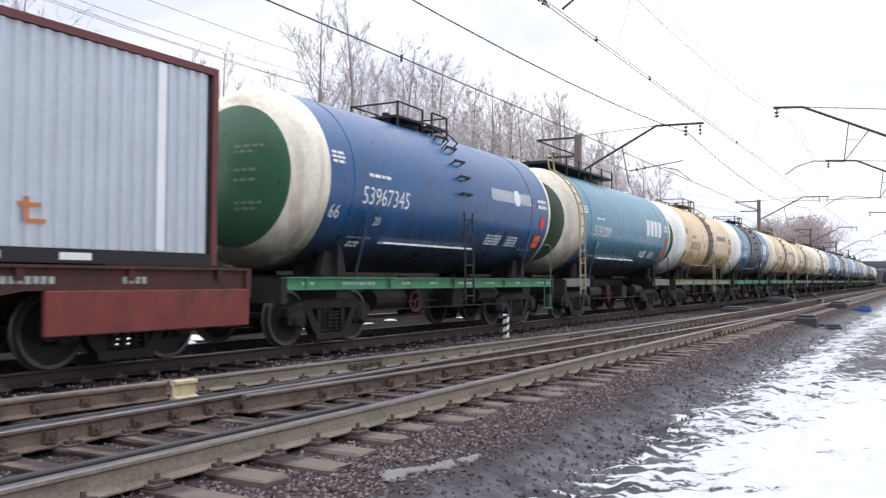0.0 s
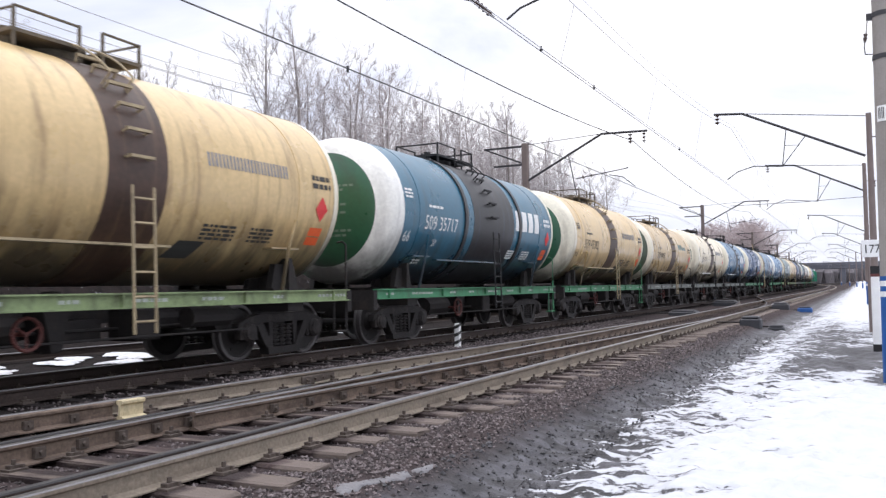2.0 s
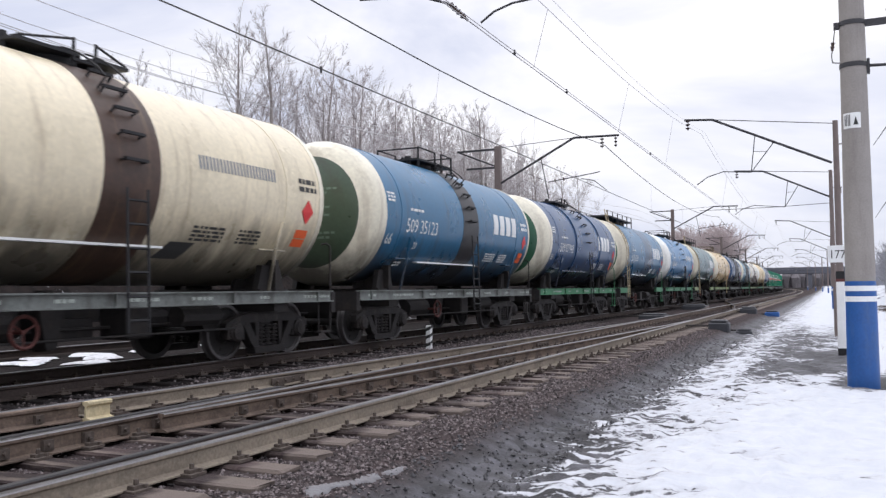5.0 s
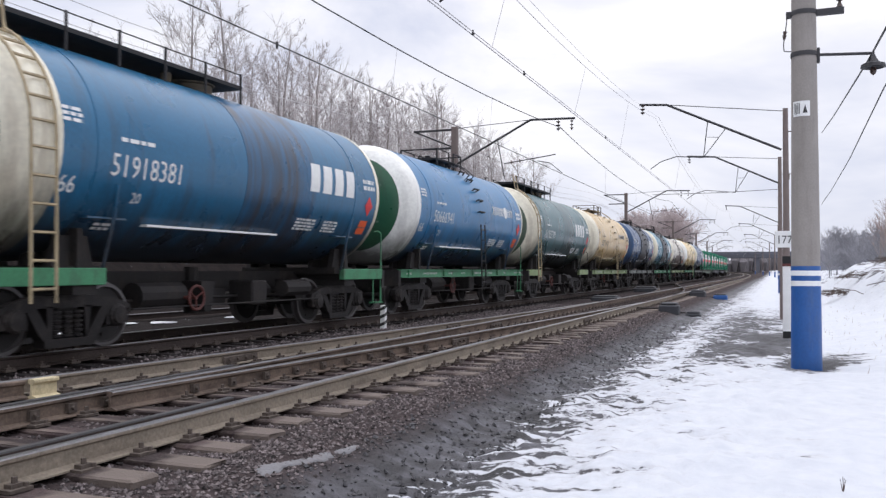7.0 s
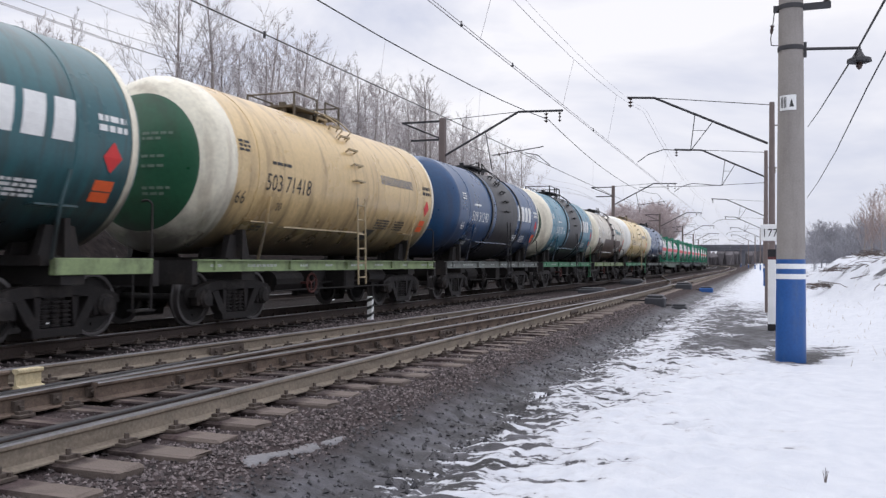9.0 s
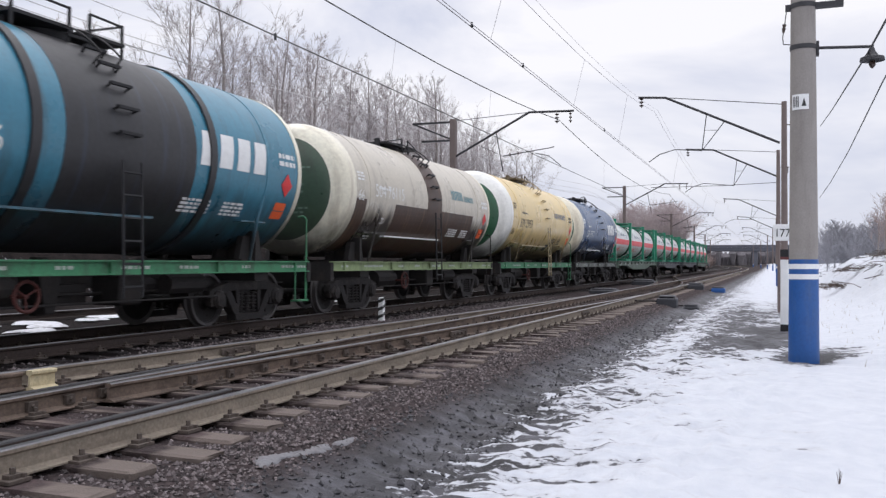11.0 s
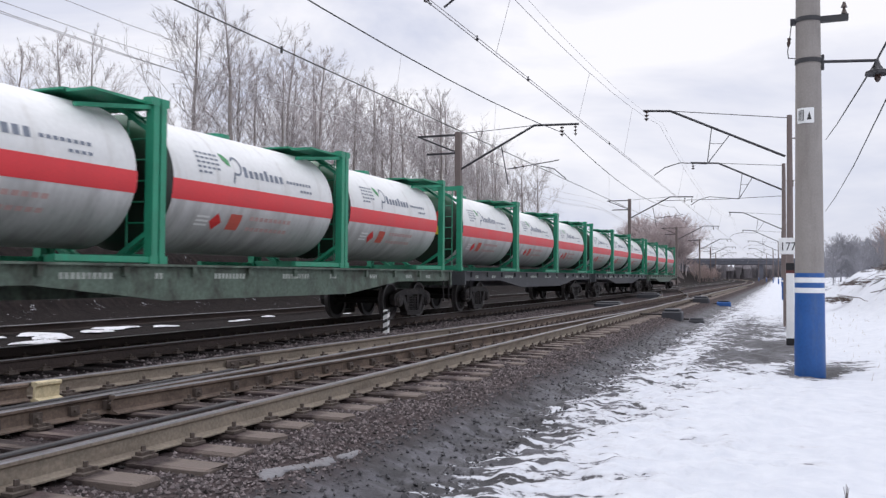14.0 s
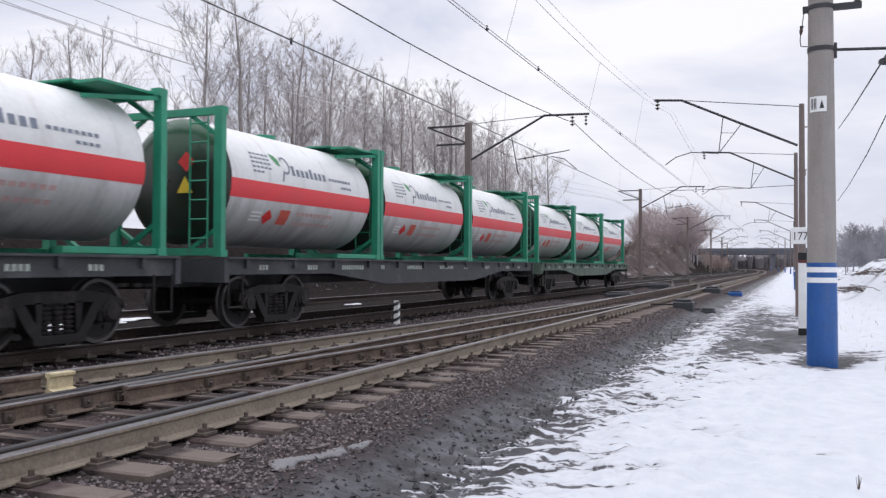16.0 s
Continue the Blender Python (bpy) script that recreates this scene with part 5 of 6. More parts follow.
def band_on_flank(bm):
    for s in (1, -1):
        n, r = 6, CR + 0.005
        rows = []
        for i in range(n + 1):
            a = (-0.29 + 0.34 * i / n) / r
            rows.append([bm.verts.new((s * r * math.cos(a), y, CZ + r * math.sin(a))) for y in (-2.64, 2.64)])
        for p, q in zip(rows, rows[1:]):
            bm.faces.new((p[0], p[1], q[1], q[0]))


TURNED = pose(0, 0, CZ, 0, 10, 0) @ pose(0, 0, -CZ)


def tank_container():
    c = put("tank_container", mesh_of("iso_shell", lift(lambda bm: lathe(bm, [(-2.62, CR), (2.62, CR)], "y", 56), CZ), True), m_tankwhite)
    tagged(c, "white tank container with red band in a green steel frame", "tank container", "tank containers on flat wagons")
    put_split("frame", "frame_member", "iso_frame", iso_frame, m_iso_green, c, nest=True)
    put_split("walkway", "walkway", "iso_walk", iso_walk, m_iso_green, c)
    put_split("ladder", "rung", "iso_ladder", iso_ladder, m_iso_green, c, nest=True)
    put("red_band", mesh_of("iso_band", band_on_flank, True), m_redband, c)
    for s in (-1, 1):
        put("end_dish", mesh_of(("iso_dish", s), lift(iso_dish(s, 0.02, CR), CZ), True), m_cap_green, c)
    put("company_sign", mesh_of("iso_word", iso_logo_word), m_slate_mark, c, TURNED, "company name as plain bars")["kind"] = "stuff"
    put("emblem", mesh_of("iso_loop", iso_loop), m_slate_mark, c, TURNED)
    put("leaf_emblem", mesh_of("iso_leaf", iso_leaf), m_green_mark, c, TURNED)
    put("hazard_placard", mesh_of("iso_diamond", iso_diamond), m_red_mark, c, TURNED)
    put("number_placard", mesh_of("iso_plate", lambda bm: bars(bm, [(-0.95, -0.60, -0.56, -0.24)], CR + 0.007, CZ)), m_faded_red, c, TURNED)
    put("small_lettering", mesh_of("iso_small", iso_small), m_white_mark, c, TURNED)["kind"] = "stuff"
    put("warning_lettering", mesh_of("iso_pink", iso_pink), m_pink_mark, c, TURNED)["kind"] = "stuff"

    def end_diamond(bm):
        y0 = -2.96
        bm.faces.new([bm.verts.new((x, y0, z)) for x, z in ((0.42, 1.85), (0.6, 1.67), (0.42, 1.49), (0.24, 1.67))])

    def end_triangle(bm):
        bm.faces.new([bm.verts.new((x, -2.96, z)) for x, z in ((0.22, 1.12), (0.56, 1.12), (0.39, 1.42))])
    put("end_placard", mesh_of("iso_end_d", end_diamond), m_red_mark, c)
    put("end_warning", mesh_of("iso_end_t", end_triangle), m_yellow_mark, c)
    return c


FIRST = 227.885
WAG_L = 19.63
for j, mat, lab in ((0, m_flat_light, "green-grey flat wagon"), (1, m_flat_dark, "dark grey flat wagon"), (2, m_flat_dark, "dark grey flat wagon"), (3, m_flat_light, "green-grey flat wagon")):
    w = thing("flat_wagon", lab + " that carries three tank containers", "flat wagon", "flat wagons of the train")
    WAGONS.append(w)
    flat_parts(w, 18.4, 7.2, mat, 0.72)
    mid = FIRST + j * WAG_L + 9.125
    STARTS.append((w, mid))
    for i in range(3):
        c = tank_container()
        STARTS.append((c, mid + (i - 1) * 6.10, 1.29))

# ---- the red flat wagon with a grey container ----
red = thing("flat_wagon", "rust-red flat wagon that carries a grey container", "flat wagon", "flat wagons of the train")
flat_parts(red, 13.6, 4.85, m_oxide_dark, 0.55)
put("end_sill", mesh_of("red_sill", lambda bm: box(bm, 1.37, 1.45, 3.4, 6.78, 0.44, 0.98, 0.015)), m_oxide, red)
STARTS.append((red, 9.6 - 6.8))


def corrugated(bm):
    """Side walls pressed into upright ribs, flat ends."""
    h, top, bot = 6.096, 2.78, 0.18
    for s in (-1, 1):
        prev = None
        y = -h + 0.16
        i = 0
        while y < h - 0.16:
            x = 1.19 - (0.036 if i % 4 in (0, 1) else 0.0)
            row = [bm.verts.new((s * x, y, z)) for z in (bot, top)]
            if prev:
                bm.faces.new((prev[0], row[0], row[1], prev[1]))
            prev = row
            y += 0.07 if i % 2 == 0 else 0.025
            i += 1
        box(bm, -1.17, 1.17, s * (h - 0.09) - 0.02, s * (h - 0.09) + 0.02, 0.15, 2.8)
    box(bm, -1.17, 1.17, -h + 0.1, h - 0.1, 2.80, 2.84)


def cont_posts(bm):
    h = 6.096
    for sx in (-1, 1):
        for sy in (-1, 1):
            x0, x1 = sorted((sx * 1.219, sx * 1.1))
            y0, y1 = sorted((sy * h, sy * (h - 0.11)))
            box(bm, x0, x1, y0, y1, 0, 2.896, 0.01)


def cont_rails(bm):
    for sx in (-1, 1):
        x0, x1 = sorted((sx * 1.215, sx * 1.14))
        box(bm, x0, x1, -6.0, 6.0, 2.79, 2.89)
    for sy in (-1, 1):
        y0, y1 = sorted((sy * 6.09, sy * 6.0))
        box(bm, -1.15, 1.15, y0, y1, 2.78, 2.89)


cont = put("shipping_container", mesh_of("corrugated", corrugated), m_corr)
tagged(cont, "pale grey corrugated shipping container with dark red top rail", "shipping container")
put_split("corner_post", "corner_post", "cont_posts", cont_posts, m_cont_red, cont)
put_split("top_rail", "top_rail", "cont_rails", cont_rails, m_cont_red, cont)
put_split("bottom_rail", "bottom_rail", "cont_bottom", lambda bm: [box(bm, min(s * 1.215, s * 1.12), max(s * 1.215, s * 1.12), -6.0, 6.0, 0.0, 0.17) for s in (-1, 1)], m_black, cont)
put("pale_strip", mesh_of("cont_strip", lambda bm: box(bm, 1.19, 1.2, 4.98, 5.12, 0.2, 2.76)), m_cont_white, cont)
put_split("lock_bar", "lock_bar", "lock_bars", lambda bm: [rod(bm, (x, 6.12, 0.1), (x, 6.12, 2.8), 0.02, 6) for x in (-0.8, -0.3, 0.3, 0.8)], m_frame_grey, cont)


def cont_mark(bm, u, d):
    bm.faces.new([bm.verts.new((1.219, a, b)) for a, b in ((u, 0.04), (u + d, 0.04), (u + d, 0.13), (u, 0.13))])


def cont_scrawl(bm):
    for a0, a1, b0, b1 in ((3.04, 3.10, 0.47, 0.77), (2.95, 3.26, 0.65, 0.70), (3.07, 3.32, 0.46, 0.51)):
        bm.faces.new([bm.verts.new((1.206, a, b)) for a, b in ((a0, b0), (a1, b0), (a1, b1), (a0, b1))])


for u, d in ((2.4, 0.35), (3.5, 0.45), (0.6, 0.5)):
    put("white_mark", mesh_of(("cont_mark", u), lambda bm: cont_mark(bm, u, d)), m_white_mark, cont)
put("rust_scrawl", mesh_of("cont_scrawl", cont_scrawl), surface("rust_orange", (0.5, 0.16, 0.05), 0.7), cont)
STARTS.append((cont, 9.13 - 6.096, 1.31))


def train_pose(s, t, z):
    y = s - SPEED * t
    turn = math.degrees(math.atan2(bend(y - 3) - bend(y + 3), 6.0))
    return pose(TRAIN_X + bend(y), y, RAIL_TOP + z, 0, 0, turn)


def motions():
    times = [0.0, 1 / 30, 2 / 30] + [0.5 * i for i in range(1, 32)] + [16 - 2 / 30, 16 - 1 / 30, 16.0]
    for entry in STARTS:
        ob, s, z = entry if len(entry) == 3 else (*entry, 0.0)
        walk(ob, [(t, train_pose(s, t, z)) for t in times])
    spin = math.degrees(SPEED / 0.475) / 30
    keyed = {}
    for w, dy in WHEELS:
        if dy not in keyed:
            walk(w, [(i / 30, pose(0, dy, 0.475, spin * i)) for i in range(481)])
            keyed[dy] = w.animation_data
        else:
            w.rotation_mode = "QUATERNION"
            w.animation_data_create()
            w.animation_data.action = keyed[dy].action
            w.animation_data.action_slot = keyed[dy].action_slot


# ---- poles, masts and wires ----
def part(name, build, mat, parent, label="", smooth=False):
    """One bmesh as one mesh object under a thing or a part."""
    bm = bmesh.new()
    build(bm)
    bmesh.ops.recalc_face_normals(bm, faces=bm.faces)
    me = bpy.data.meshes.new(name)
    if smooth:
        for f in bm.faces:
            f.smooth = True
        for e in bm.edges:
            e.smooth = len(e.link_faces) == 2 and e.calc_face_angle(0) < 0.6
    bm.to_mesh(me)
    bm.free()
    me.materials.append(mat)
    ob = new(name, me)
    if parent:
        ob.parent = parent
    if label:
        ob["label"] = label
    return ob


def shaft(bm, r0, r1, z0, z1, seg=24):
    lathe(bm, [(z0, r0), (z1, r1)], "z", seg, True)


def discs(bm, p, q, n=3, r=0.1):
    """A string of insulator discs from p to q."""
    p, q = Vector(p), Vector(q)
    rod(bm, p, q, 0.02, 5)
    for i in range(n):
        c = p + (q - p) * (i + 0.5) / n
        d = (q - p).normalized() * 0.035
        rod(bm, c - d, c + d, r, 10, r * 0.45)


def taper(z, foot, r0=0.225, r1=0.15, h=10.0):
    return r0 + (r1 - r0) * (z - foot) / h


P1 = (0.45, 14.5)
F1 = -0.3
pole = thing("concrete_pole", "grey round concrete pole with blue painted foot and two white rings", "pole", "line-side poles")
pole.location = (P1[0], P1[1], 0)
part("shaft", lambda bm: shaft(bm, taper(1.42, F1), taper(9.6, F1), 1.42, 9.6, 32), m_concrete, pole, smooth=True)
part("painted_foot", lambda bm: shaft(bm, taper(F1, F1) + 0.004, taper(1.42, F1) + 0.004, F1, 1.42, 32), m_pole_blue, pole, "blue painted foot", True)
for z0, z1 in ((1.27, 1.35), (1.11, 1.19)):
    part("white_ring", lambda bm: shaft(bm, taper(z0, F1) + 0.008, taper(z1, F1) + 0.008, z0, z1, 32), m_pole_white, pole, "white painted ring", True)
for z in (4.76, 5.42):
    part("clamp", lambda bm: shaft(bm, taper(z, F1) + 0.012, taper(z, F1) + 0.012, z - 0.035, z + 0.035, 24), m_steel_dark, pole, smooth=True)
part("lamp_arm", lambda bm: (rod(bm, (0.15, 0, 4.75), (1.0, 0, 4.70), 0.024, 8), box(bm, 0.19, 0.23, -0.05, 0.05, 4.62, 4.85)), m_steel_dark, pole)
shade = part("lamp_shade", lambda bm: lathe(bm, [(4.68, 0.03), (4.62, 0.05), (4.56, 0.09), (4.53, 0.17), (4.48, 0.18), (4.475, 0.16), (4.52, 0.08)], "z", 20), m_steel_dark, pole, "dark bell-shaped lamp shade", True)
shade.location = (0.98, 0, 0)
bulb = part("lamp_bulb", lambda bm: lathe(bm, [(4.48, 0.04), (4.42, 0.05), (4.38, 0.03), (4.36, 0.005)], "z", 12), m_porcelain, pole, smooth=True)
bulb.location = (0.98, 0, 0)
part("upper_bracket", lambda bm: box(bm, -0.26, 0.58, -0.05, 0.05, 5.37, 5.46), m_steel_dark, pole)
part("bracket_insulator", lambda bm: discs(bm, (0.52, 0, 5.46), (0.52, 0, 5.66), 2, 0.05), m_porcelain, pole)
part("pull_cord", lambda bm: poly_rod(bm, [(-0.24, -0.02, 5.4), (-0.27, -0.02, 5.15), (-0.30, -0.02, 4.95), (-0.29, -0.02, 4.84), (-0.15, -0.02, 4.82)], 0.008, 5), m_steel_dark, pole)
part("cord_insulator", lambda bm: discs(bm, (-0.275, -0.02, 5.15), (-0.29, -0.02, 5.03), 2, 0.032), m_porcelain, pole)


def plate_on_pole(bm):
    n, r = 6, taper(3.88, F1) + 0.012
    prev = None
    for i in range(n + 1):
        a = -1.75 - 0.75 + 1.3 * i / n
        row = [bm.verts.new((r * math.cos(a), r * math.sin(a), z)) for z in (3.76, 4.0)]
        if prev:
            bm.faces.new((prev[0], row[0], row[1], prev[1]))
        prev = row


part("number_plate", plate_on_pole, m_pole_white, pole, "white enamel plate with dark marks")


def plate_marks(bm):
    r = taper(3.88, F1) + 0.016
    for a0, a1 in ((-2.35, -2.18), (-2.10, -1.93)):
        for u0, u1 in ((a0, a0 + 0.06), (a1 - 0.06, a1)):
            bm.faces.new([bm.verts.new((r * math.cos(a), r * math.sin(a), z)) for a, z in ((u0, 3.80), (u1, 3.80), (u1, 3.97), (u0, 3.97))])
    bm.faces.new([bm.verts.new((r * math.cos(a), r * math.sin(a), z)) for a, z in ((-1.72, 3.81), (-1.38, 3.81), (-1.55, 3.94))])


part("plate_marks", plate_marks, m_black_mark, pole)
# the bracket over the near track that this pole carries
part("cantilever", lambda bm: (rod(bm, (-0.1, 0, 7.2), (-5.0, -0.3, 8.7), 0.045, 8), rod(bm, (-5.0, -0.3, 8.7), (-6.6, -0.35, 8.7), 0.04, 8)), m_steel_dark, pole)
part("cantilever_stay", lambda bm: rod(bm, (-0.1, 0, 9.3), (-5.0, -0.3, 8.72), 0.018, 6), m_steel_dark, pole)
part("steady_tube", lambda bm: rod(bm, (-8.5, -0.5, 6.96), (-6.44, -0.5, 6.76), 0.035, 8), m_steel_dark, pole)
part("steady_tube_hanger", lambda bm: rod(bm, (-6.6, -0.4, 8.7), (-7.3, -0.5, 6.85), 0.012, 6), m_steel_dark, pole)
part("steady_arm", lambda bm: poly_rod(bm, [(-7.31, -0.5, 6.85), (-6.7, -0.5, 6.62), (-6.26, -0.5, 6.23)], 0.024, 6), m_steel_dark, pole)
part("arm_insulator", lambda bm: discs(bm, (-6.61, -0.5, 6.58), (-6.3, -0.5, 6.27), 4, 0.06), m_porcelain, pole)
part("steady_arm", lambda bm: poly_rod(bm, [(-6.01, -0.5, 6.15), (-5.75, -0.5, 6.32), (-5.4, -0.5, 6.42), (-4.89, -0.5, 6.45), (-4.88, -0.5, 6.55)], 0.02, 6), m_steel_dark, pole)


def arm_pole(px, py, top, tip, knee, root, label, foot_blue=True, r0=0.155, tie=True):
    """A concrete pole with a kinked bracket over the near track."""
    g = float(ground_z(px, py)) - 0.3
    p = thing("catenary_pole", label, "pole", "line-side poles")
    p.location = (px, py, 0)
    z_blue = 1.3
    part("shaft", lambda bm: shaft(bm, r0 * 0.97, r0 * 0.72, z_blue, top, 16), m_concrete_dark, p, smooth=True)
    part("painted_foot", lambda bm: shaft(bm, r0, r0 * 0.98, g, z_blue, 16), m_pole_blue, p, "blue painted foot", True)
    part("white_ring", lambda bm: shaft(bm, r0 * 1.03, r0 * 1.03, 1.05, 1.18, 16), m_pole_white, p, smooth=True)
    lx = lambda q: (q[0] - px, 0, q[1])
    part("bracket", lambda bm: poly_rod(bm, [lx(root), lx(knee), lx(tip)], 0.055, 8), m_steel_dark, p)
    part("stay", lambda bm: rod(bm, (0, 0, top - 0.12), lx(knee), 0.018, 6), m_steel_dark, p)
    part("messenger_insulator", lambda bm: discs(bm, (tip[0] + 0.15 - px, 0, tip[1]), (tip[0] + 0.15 - px, 0, tip[1] - 0.5), 3, 0.12), m_porcelain, p)
    a = [root[0] + (knee[0] - root[0]) * 0.63, root[1] + (knee[1] - root[1]) * 0.63]
    b = [root[0] + (knee[0] - root[0]) * 0.47, root[1] + (knee[1] - root[1]) * 0.47]
    low = (a[0] - 0.2, a[1] - 1.7)
    part("strut", lambda bm: (rod(bm, lx(a), lx(low), 0.022, 6), rod(bm, lx(b), lx(low), 0.022, 6), rod(bm, lx((a[0] - 0.1, a[1] - 0.75)), lx(((b[0] + low[0]) / 2 + 0.2, (b[1] + low[1]) / 2 + 0.25)), 0.012, 5)), m_steel_dark, p)
    part("steady_arm", lambda bm: poly_rod(bm, [(NEAR_X - 0.3 - px, 0, 6.15), (NEAR_X + 0.2 - px, 0, 6.5), (NEAR_X + 0.9 - px, 0, 6.7), lx(low)], 0.022, 6), m_steel_dark, p)
    part("side_insulator", lambda bm: (rod(bm, (0.1, 0, 7.6), (0.65, 0, 7.6), 0.025, 6), discs(bm, (0.55, 0, 7.6), (0.55, 0, 7.2), 3, 0.08)), m_porcelain, p)
    return p


arm_pole(0.48, 41.0, 8.65, (-5.98, 9.26), (-4.72, 9.17), (0.3, 6.8), "dark concrete catenary pole with a kinked steel bracket")
arm_pole(0.33, 59.0, 8.72, (-5.47, 9.03), (-3.69, 8.91), (0.32, 6.99), "dark concrete catenary pole with a kinked steel bracket")
for yy in (108.0, 150.0, 195.0, 245.0, 300.0, 360.0):
    b = bend(yy)
    arm_pole(0.6 + b, yy, 8.9, (-5.6 + b, 9.2), (-3.9 + b, 9.1), (0.5 + b, 7.0), "far concrete catenary pole with a steel bracket")


def left_mast(px, py, top, label):
    m = thing("catenary_mast", label, "mast", "masts beyond the train")
    m.location = (px, py, 0)
    g = float(ground_z(px, py)) - 0.3
    part("column", lambda bm: box(bm, -0.16, 0.16, -0.16, 0.16, g, top, 0.02), m_concrete_dark, m)
    part("feeder_bracket", lambda bm: (box(bm, -2.4, 0.1, -0.05, 0.05, top - 0.2, top - 0.1), rod(bm, (-2.3, 0, top - 0.18), (-0.1, 0, top - 1.1), 0.045, 6), box(bm, -1.85, 0.1, -0.05, 0.05, top - 1.2, top - 1.1)), m_steel_dark, m)
    part("bracket", lambda bm: poly_rod(bm, [(0.1, 0, top - 2.05), (4.25, 0, top + 0.12), (6.62, 0, top + 0.06)], 0.06, 8), m_steel_dark, m)
    part("stay", lambda bm: rod(bm, (0, 0, top - 0.1), (4.25, 0, top + 0.12), 0.018, 6), m_steel_dark, m)
    for x in (5.74, 6.45):
        part("messenger_insulator", lambda bm: discs(bm, (x, 0, top), (x, 0, top - 0.55), 3, 0.12 if x < 6 else 0.09), m_porcelain, m)
    part("hanger", lambda bm: (rod(bm, (2.42, 0, top - 0.75), (2.83, 0, top - 2.97), 0.03, 6), rod(bm, (1.3, 0, top - 1.42), (2.75, 0, top - 2.1), 0.012, 5)), m_steel_dark, m)
    part("steady_arm", lambda bm: poly_rod(bm, [(2.8, 0, top - 2.13), (5.34, 0, top - 1.8), (5.6, 0, top - 1.75)], 0.026, 6), m_steel_dark, m)
    part("arm_insulator", lambda bm: discs(bm, (3.0, 0, top - 2.1), (3.9, 0, top - 1.98), 2, 0.11), m_porcelain, m)
    part("pull_off", lambda bm: poly_rod(bm, [(4.6, 0, top - 2.05), (5.3, 0, top - 2.2), (5.95, 0, top - 2.75)], 0.022, 6), m_steel_dark, m)


left_mast(-16.17, 43.0, 9.13, "dark catenary mast with a long steel bracket beyond the train")
left_mast(-14.89, 92.0, 9.66, "far catenary mast with a steel bracket beyond the train")
for yy in (142.0, 192.0, 242.0, 300.0):
    left_mast(-15.4 + bend(yy), yy, 9.4, "far catenary mast with a steel bracket beyond the train")


def cable(bm, pts, r, seg=5):
    """One unbroken round wire through the points."""
    rings = []
    for i, p in enumerate(pts):
        a, b = Vector(pts[max(i - 1, 0)]), Vector(pts[min(i + 1, len(pts) - 1)])
        d = (b - a).normalized()
        u = d.cross(Vector((0.3, 0.1, 1))).normalized()
        v = d.cross(u)
        rings.append([bm.verts.new(Vector(p) + (u * math.cos(6.2832 * k / seg) + v * math.sin(6.2832 * k / seg)) * r) for k in range(seg)])
    for a, b in zip(rings, rings[1:]):
        for k in range(seg):
            bm.faces.new((a[k], a[(k + 1) % seg], b[(k + 1) % seg], b[k]))


def wire(name, label, pts, r, mat=m_wire):
    ob = part(name, lambda bm: cable(bm, pts, r), mat, None)
    return tagged(ob, label, "wire", "overhead wires")


def messenger(x, supports, z_hi, sag):
    pts = []
    for a, b in zip(supports, supports[1:]):
        for i in range(12):
            u = i / 12
            y_ = a + (b - a) * u
            pts.append((x + bend(y_), y_, z_hi - sag * 4 * u * (1 - u)))
    pts.append((x + bend(supports[-1]), supports[-1], z_hi))
    return pts


def sag_at(y_, supports, z_hi, sag):
    for a, b in zip(supports, supports[1:]):
        if a <= y_ <= b:
            u = (y_ - a) / (b - a)
            return z_hi - sag * 4 * u * (1 - u)
    return z_hi


S_TRAIN = (-7, 43, 93, 142, 192, 242, 300)
S_NEAR = (-9, 41, 108, 150, 195, 245, 300)
wire("messenger_wire", "dark messenger wire over the middle track", messenger(TRAIN_X - 0.1, S_TRAIN, 8.75, 0.92), 0.019, m_steel_dark)
wire("contact_wire", "dark contact wire over the middle track", [(TRAIN_X + bend(v), v, 6.33) for v in np.linspace(-7, 300, 40)], 0.016, m_steel_dark)
wire("messenger_wire", "messenger wire over the near track", messenger(NEAR_X - 0.05, S_NEAR, 8.55, 1.3), 0.008)
wire("messenger_wire", "second messenger wire over the near track", messenger(NEAR_X + 0.1, S_NEAR, 8.6, 1.22), 0.005)
for dx in (-0.42, -0.34):
    wire("contact_wire", "contact wire over the near track", [(NEAR_X + dx + bend(v), v, 6.05) for v in np.linspace(-9, 300, 40)], 0.011 if dx < -0.4 else 0.009)
for x, z in ((-18.2, 8.25), (-17.4, 8.0), (-18.6, 8.7), (-17.9, 9.1)):
    wire("feeder_wire", "thin feeder wire beyond the train", [(x + bend(v), v, z + 0.4 * math.cos((v - 43) * 0.1257)) for v in np.linspace(-7, 300, 70)], 0.011)
for v in (17.0, 25.0, 33.0, 52.0, 62.0, 75.0, 88.0):
    wire("dropper", "thin dropper between messenger and contact wire", [(NEAR_X - 0.38, v, 6.05), (NEAR_X - 0.05, v, sag_at(v, S_NEAR, 8.55, 1.3))], 0.006)
for v in (13.0, 22.0, 31.0, 55.0, 68.0, 80.0):
    wire("dropper", "thin dropper between messenger and contact wire", [(TRAIN_X, v, 6.33), (TRAIN_X - 0.1, v + 0.6, sag_at(v, S_TRAIN, 8.75, 0.92))], 0.006)
for v in (15.8, 19.5, 30.0):
    c = part("wire_clamp", lambda bm: discs(bm, (NEAR_X - 0.38, v, 6.01), (NEAR_X - 0.38, v, 6.12), 1, 0.035), m_steel_dark, None)
    tagged(c, "small dark clamp on the contact wire", "clamp")
